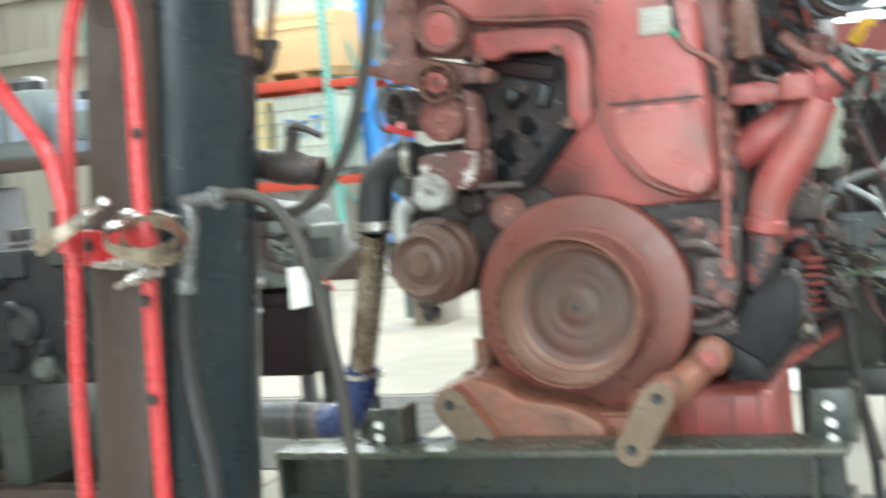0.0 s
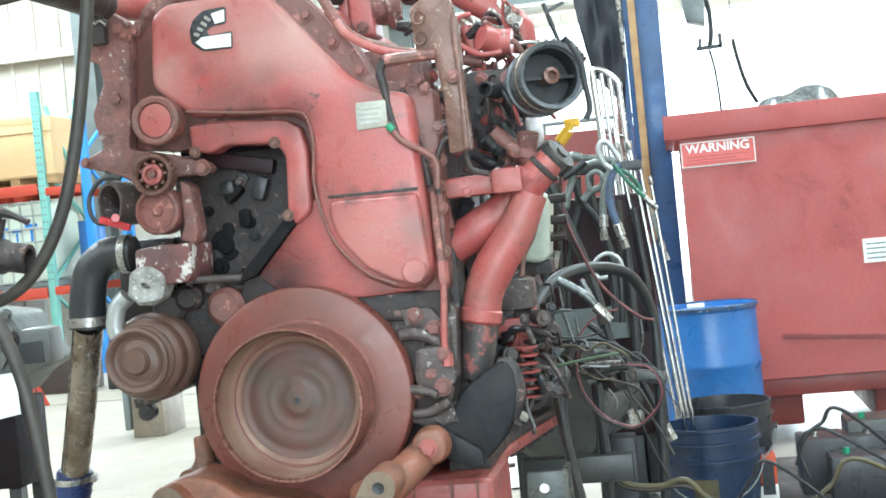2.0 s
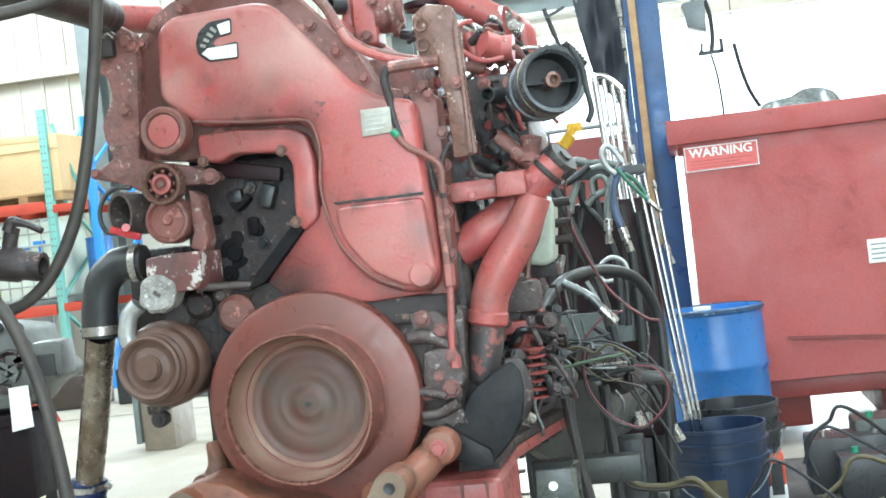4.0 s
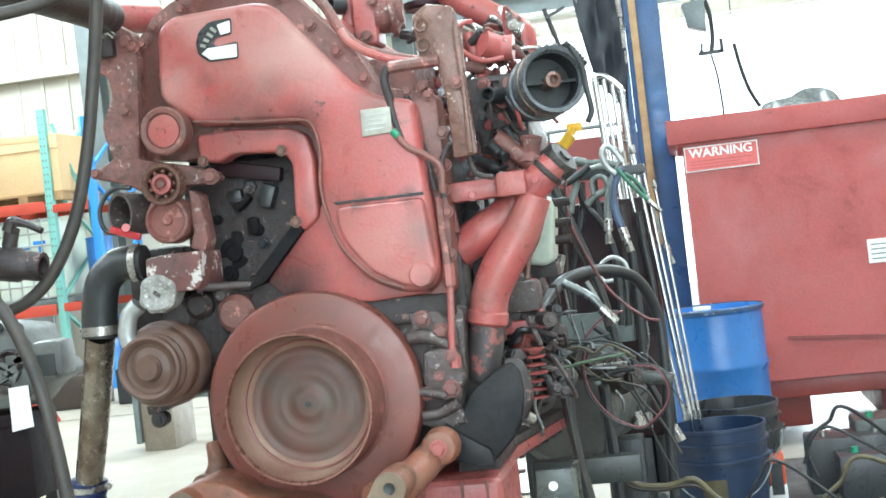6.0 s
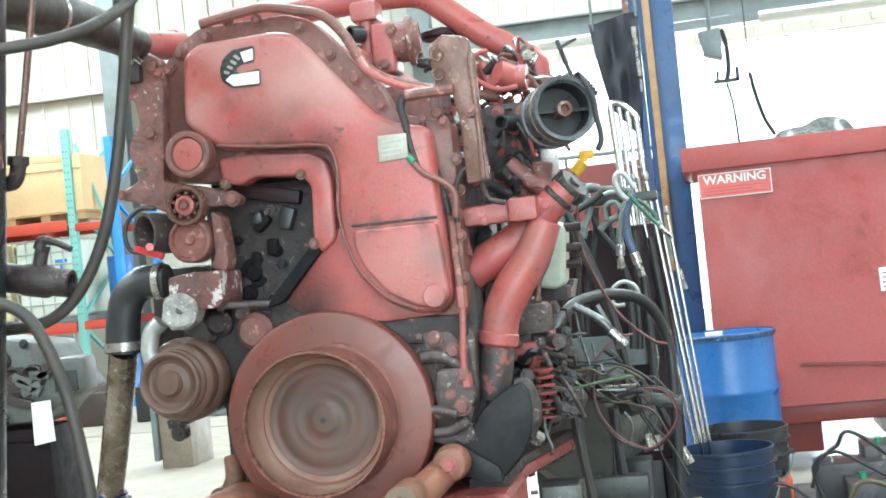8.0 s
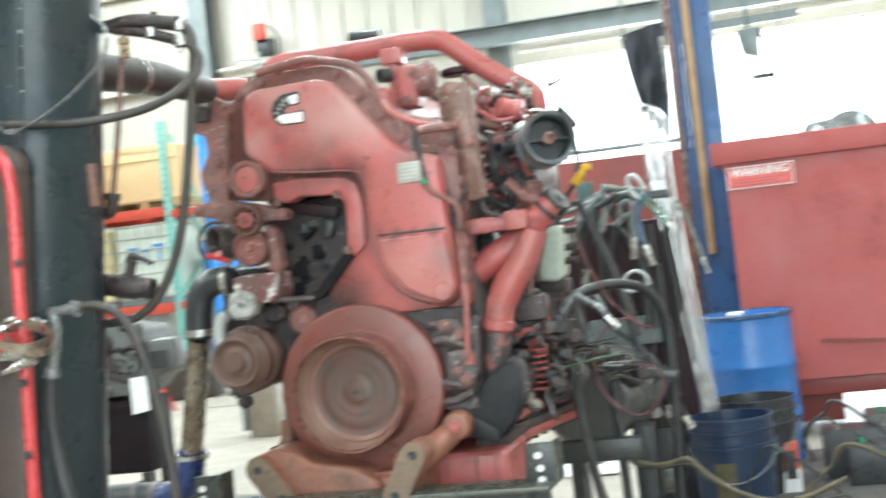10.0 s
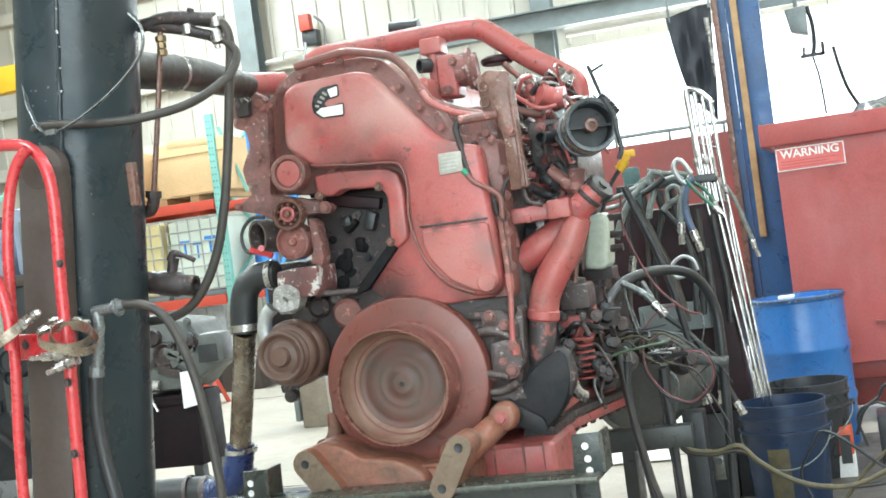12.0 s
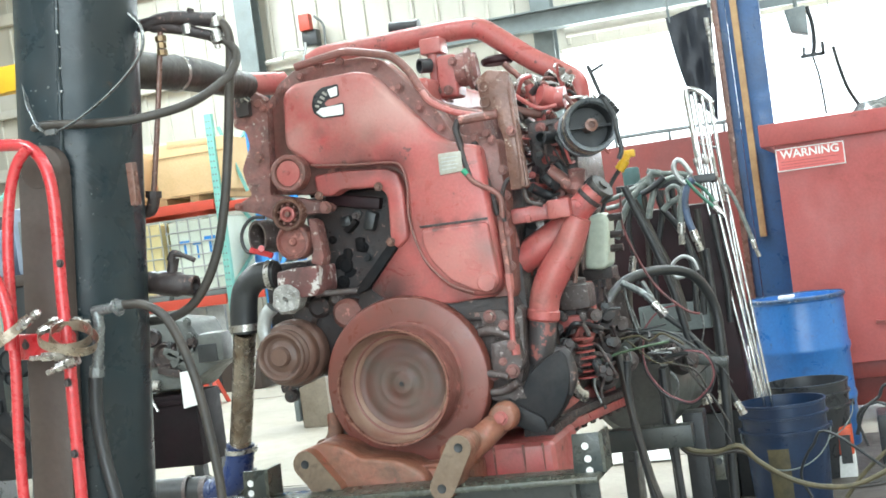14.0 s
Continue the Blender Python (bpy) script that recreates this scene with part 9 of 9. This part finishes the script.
def drum_and_buckets():
    c = (Vector((0.592, 2.950, 0.653)) + Vector((1.004, 2.950, 0.664))) / 2
    r = ((1.004, 2.950, 0.664)[0] - (0.592, 2.950, 0.653)[0]) / 2 * 0.97
    d = small_drum(c.x, 3.0, 0.0, r / 1.03, c.z, BLUE, "blue steel drum with two rolled hoops and a dirty lid", "blue_drum")
    bm = bmesh.new()
    lathe(bm, (c.x, 3.0, c.z - 0.012), (0, 0, 1), [(r * 0.985, 0), (r * 1.015, 0.0), (r * 1.02, 0.012), (r * 0.99, 0.018), (r * 0.985, 0)], 48)
    part("lid_ring", bm, BLUE_RIM, d, "scuffed blue lid ring")
    bm = bmesh.new()
    box(bm, (c.x - r * 0.35, 3.0 - r * 0.8, c.z + 0.004), (c.x - r * 0.02, 3.0 - r * 0.4, c.z + 0.016), 0.003)
    part("lid_rag", bm, WHITE, d, "white scrap on the lid")
    bm = bmesh.new()
    t0 = radians(218)
    lathe(bm, (c.x, 3.0, c.z * 0.28), (0, 0, 1), [(r * 0.975, 0), (r * 0.978, 0.09)], 6, 22)
    rot = Matrix.Translation((c.x, 3.0, 0)) @ Matrix.Rotation(radians(222), 4, "Z") @ Matrix.Translation((-c.x, -3.0, 0))
    bmesh.ops.transform(bm, verts=bm.verts, matrix=rot)
    part("drum_label", bm, GALV, d, "grey torn label")

    def bucket(x, y, top, r, m, label):
        ob = thing("plastic_bucket", (x, y, 0), label, "bucket", "buckets by the drum")
        h = top
        bm = bmesh.new()
        lathe(bm, (x, y, 0.0), (0, 0, 1), [(0, 0), (r * 0.86, 0), (r * 0.875, 0.008), (r * 0.955, h * 0.72), (r * 1.02, h * 0.725), (r * 1.02, h * 0.75), (r * 0.96, h * 0.755), (r * 0.97, h * 0.86), (r * 1.03, h * 0.865), (r * 1.03, h * 0.885), (r * 0.97, h * 0.89), (r * 0.98, h * 0.97), (r, h * 0.975), (r, h), (r * 0.955, h), (r * 0.94, h * 0.9), (r * 0.84, 0.02), (0, 0.02)], 44)
        part("shell", bm, m, ob)
        bm = bmesh.new()
        pts = []
        for i in range(13):
            t = math.pi * i / 12
            pts.append((x + math.cos(t) * r * 1.03, y - math.sin(t) * r * 1.06, h * 0.74 - math.sin(t) * h * 0.32))
        tube(bm, pts, 0.003, 6, 3)
        part("wire_handle", bm, GREY_STEEL, ob)
        for s in (-1, 1):
            bm = bmesh.new()
            rod(bm, (x + s * r * 0.98, y, h * 0.74), (x + s * r * 1.07, y, h * 0.74), 0.012, seg=12)
            part("handle_ear", bm, m, ob)
        return ob
    a, b = Vector((0.606, 1.800, 0.385)), Vector((0.910, 1.800, 0.374))
    bk = bucket((a.x + b.x) / 2, 1.84, (a.z + b.z) / 2, (b.x - a.x) / 2, BLUE_DARK, "dark blue open plastic bucket with a wire handle")
    bm = bmesh.new()
    x, r2 = (a.x + b.x) / 2, (b.x - a.x) / 2
    lathe(bm, (x, 1.84, 0.03), (0, 0, 1), [(r2 * 0.895, 0), (r2 * 0.955, 0.2)], 6, 30)
    rot = Matrix.Translation((x, 1.84, 0)) @ Matrix.Rotation(radians(245), 4, "Z") @ Matrix.Translation((-x, -1.84, 0))
    bmesh.ops.transform(bm, verts=bm.verts, matrix=rot)
    part("pale_stain_label", bm, WIRE_TAN, bk, "pale stained label")
    a, b = Vector((0.653, 2.300, 0.362)), Vector((0.982, 2.300, 0.378))
    bucket((a.x + b.x) / 2, 2.36, (a.z + b.z) / 2, (b.x - a.x) / 2, PLASTIC_BLACK, "black open plastic bucket behind the blue one")
    # orange and white jug
    p = Vector((0.918, 2.250, 0.106))
    ob = thing("orange_jug", (p.x, 2.3, 0), "orange and white plastic jug on the floor", "jug")
    z = max(0.12, Vector((0.930, 2.250, 0.197)).z)
    bm = bmesh.new()
    box(bm, (p.x - 0.045, 2.25, z * 0.45), (p.x + 0.055, 2.36, z), 0.012, seg=3)
    part("jug_top", bm, ORANGE, ob)
    bm = bmesh.new()
    box(bm, (p.x - 0.046, 2.249, 0.0), (p.x + 0.056, 2.361, z * 0.45), 0.008, seg=3)
    part("jug_base", bm, WHITE, ob)
    bm = bmesh.new()
    box(bm, (p.x + 0.005, 2.243, z * 0.3), (p.x + 0.045, 2.2485, z * 0.85))
    part("jug_label", bm, DARK, ob, "dark unreadable label")
    # low dark boxes and pale scraps on the floor beyond the drum
    for px, py, w, h, m, label, nm in ((1560, 830, 0.3, 0.2, DARK, "black battery box on the floor", "battery_box"), (1640, 800, 0.34, 0.24, STAND, "dark green battery box on the floor", "battery_box"), (1600, 880, 0.3, 0.16, PLASTIC_BLACK, "black battery box on the floor", "battery_box")):
        q = Vector((1.023, 2.300, 0.087)) + Vector(((px - 1540) * 0.0022, (880 - py) * 0.003, 0))
        ob = thing(nm, (q.x, q.y, 0), label, "battery", "boxes by the drum")
        bm = bmesh.new()
        box(bm, (q.x, q.y, 0), (q.x + w, q.y + 0.2, h), 0.012)
        part("case", bm, m, ob)
        for dx in (0.06, w - 0.06):
            bm = bmesh.new()
            rod(bm, (q.x + dx, q.y + 0.06, h), (q.x + dx, q.y + 0.06, h + 0.02), 0.012, seg=12)
            part("terminal", bm, STEEL if m is DARK else GREEN, ob)
    # Added white sheet that paints a brightly lit patch of floor with debris
    p, q = Vector((-0.337, 2.860, 0.000)), Vector((0.124, 3.322, 0.000))
    ob = thing("bright_floor_sheet", (p.x + 0.1, p.y + 0.3, 0), "white sheet painting the brightly lit floor, with dark scraps", "sheet")
    bm = bmesh.new()
    box(bm, (p.x - 0.1, p.y + 0.05, 0.008), (q.x + 0.05, q.y + 0.3, 0.012), 0.001)
    part("sheet", bm, WHITE, ob)
    rnd = random.Random(5)
    for i in range(14):
        bm = bmesh.new()
        x, y = rnd.uniform(p.x, q.x), rnd.uniform(p.y + 0.1, q.y + 0.2)
        box(bm, (x, y, 0.0125), (x + rnd.uniform(0.02, 0.07), y + rnd.uniform(0.01, 0.04), 0.02 + rnd.random() * 0.01), 0.002)
        part("scrap", bm, rnd.choice([DARK, BROWN_STEEL, GREY_STEEL]), ob, "dark scrap")
    bm = bmesh.new()
    box(bm, (0.35, -1.2, 0.0005), (2.1, 1.45, 0.006), 0.001)
    solo("oily_floor_mat", bm, OIL_MAT, "dark oil-soaked mat on the floor", "mat")
    bm = bmesh.new()
    box(bm, (0.42, 1.46, 0.0005), (2.6, 3.2, 0.006), 0.001)
    solo("oily_floor_mat", bm, OIL_MAT, "dark oil-soaked mat under the buckets", "mat")


drum_and_buckets()


def flood_light():
    p = Vector((0.906, 4.750, 2.043))
    ob = thing("flood_light", p, "grey flood light on a bracket with a hanging cord", "flood light")
    bm = bmesh.new()
    plate(bm, rounded([(0.843, 2.124), (0.960, 2.135), (0.958, 1.971), (0.864, 2.003)], 0.01), 4.73, 4.85, 0.01)
    part("housing", bm, GREY_STEEL, ob)
    bm = bmesh.new()
    tube(bm, [(0.966, 4.750, 2.127), (0.983, 4.750, 2.030), (0.982, 4.750, 1.920), (0.968, 4.750, 1.859)], 0.012, 8)
    bar(bm, (0.900, 4.750, 1.855), (1.028, 4.750, 1.856), 0.02, 0.02)
    bar(bm, (0.925, 4.750, 1.908), (0.918, 4.750, 1.852), 0.015, 0.015)
    bar(bm, (1.024, 4.750, 1.922), (1.024, 4.750, 1.850), 0.02, 0.02)
    part("bracket", bm, DARK, ob)
    bm = bmesh.new()
    tube(bm, [(0.966, 4.750, 1.844), (0.984, 4.750, 1.747), (0.993, 4.750, 1.635), (0.997, 4.750, 1.524)], 0.006, 8)
    part("cord", bm, RUBBER, ob)
    bm = bmesh.new()
    rod(bm, (p.x, 4.79, p.z + 0.05), (p.x, 4.79, ROOF), 0.012, seg=8)
    part("hanger", bm, GREY_STEEL, ob)
    bm = bmesh.new()
    tube(bm, [(1.080, 4.600, 1.866), (1.096, 4.600, 1.762), (1.127, 4.600, 1.634), (1.173, 4.600, 1.535)], 0.010, 8)
    rod(bm, (1.080, 4.600, 1.866), ((1.080, 4.600, 1.866)[0], 4.6, ROOF), 0.003, seg=6)
    solo("hanging_cord", bm, RUBBER, "dark cord hanging above the dumpster", "cord")
    bm = bmesh.new()
    bar(bm, (0.634, 5.400, 2.264), (1.197, 5.400, 2.271), 0.05, 0.05)
    rod(bm, (0.668, 5.400, 2.265), ((0.668, 5.400, 2.265)[0], 5.4, ROOF), 0.008, seg=6)
    solo("overhead_rail", bm, GREY_STEEL, "grey overhead rail hung from the roof", "rail")


flood_light()


# ---- what moves ----
def motions():
    """The damper and the accessory pulley turn with the running engine."""
    for ob, step in ((DAMPER_PART, 78), (PULLEY_PART, -86)):
        x, y, z = ob.location
        walk(ob, [(i / FPS, pose(x, y, z, 0, (i * step) % 360, 0)) for i in range(14 * FPS + 1)])


motions()
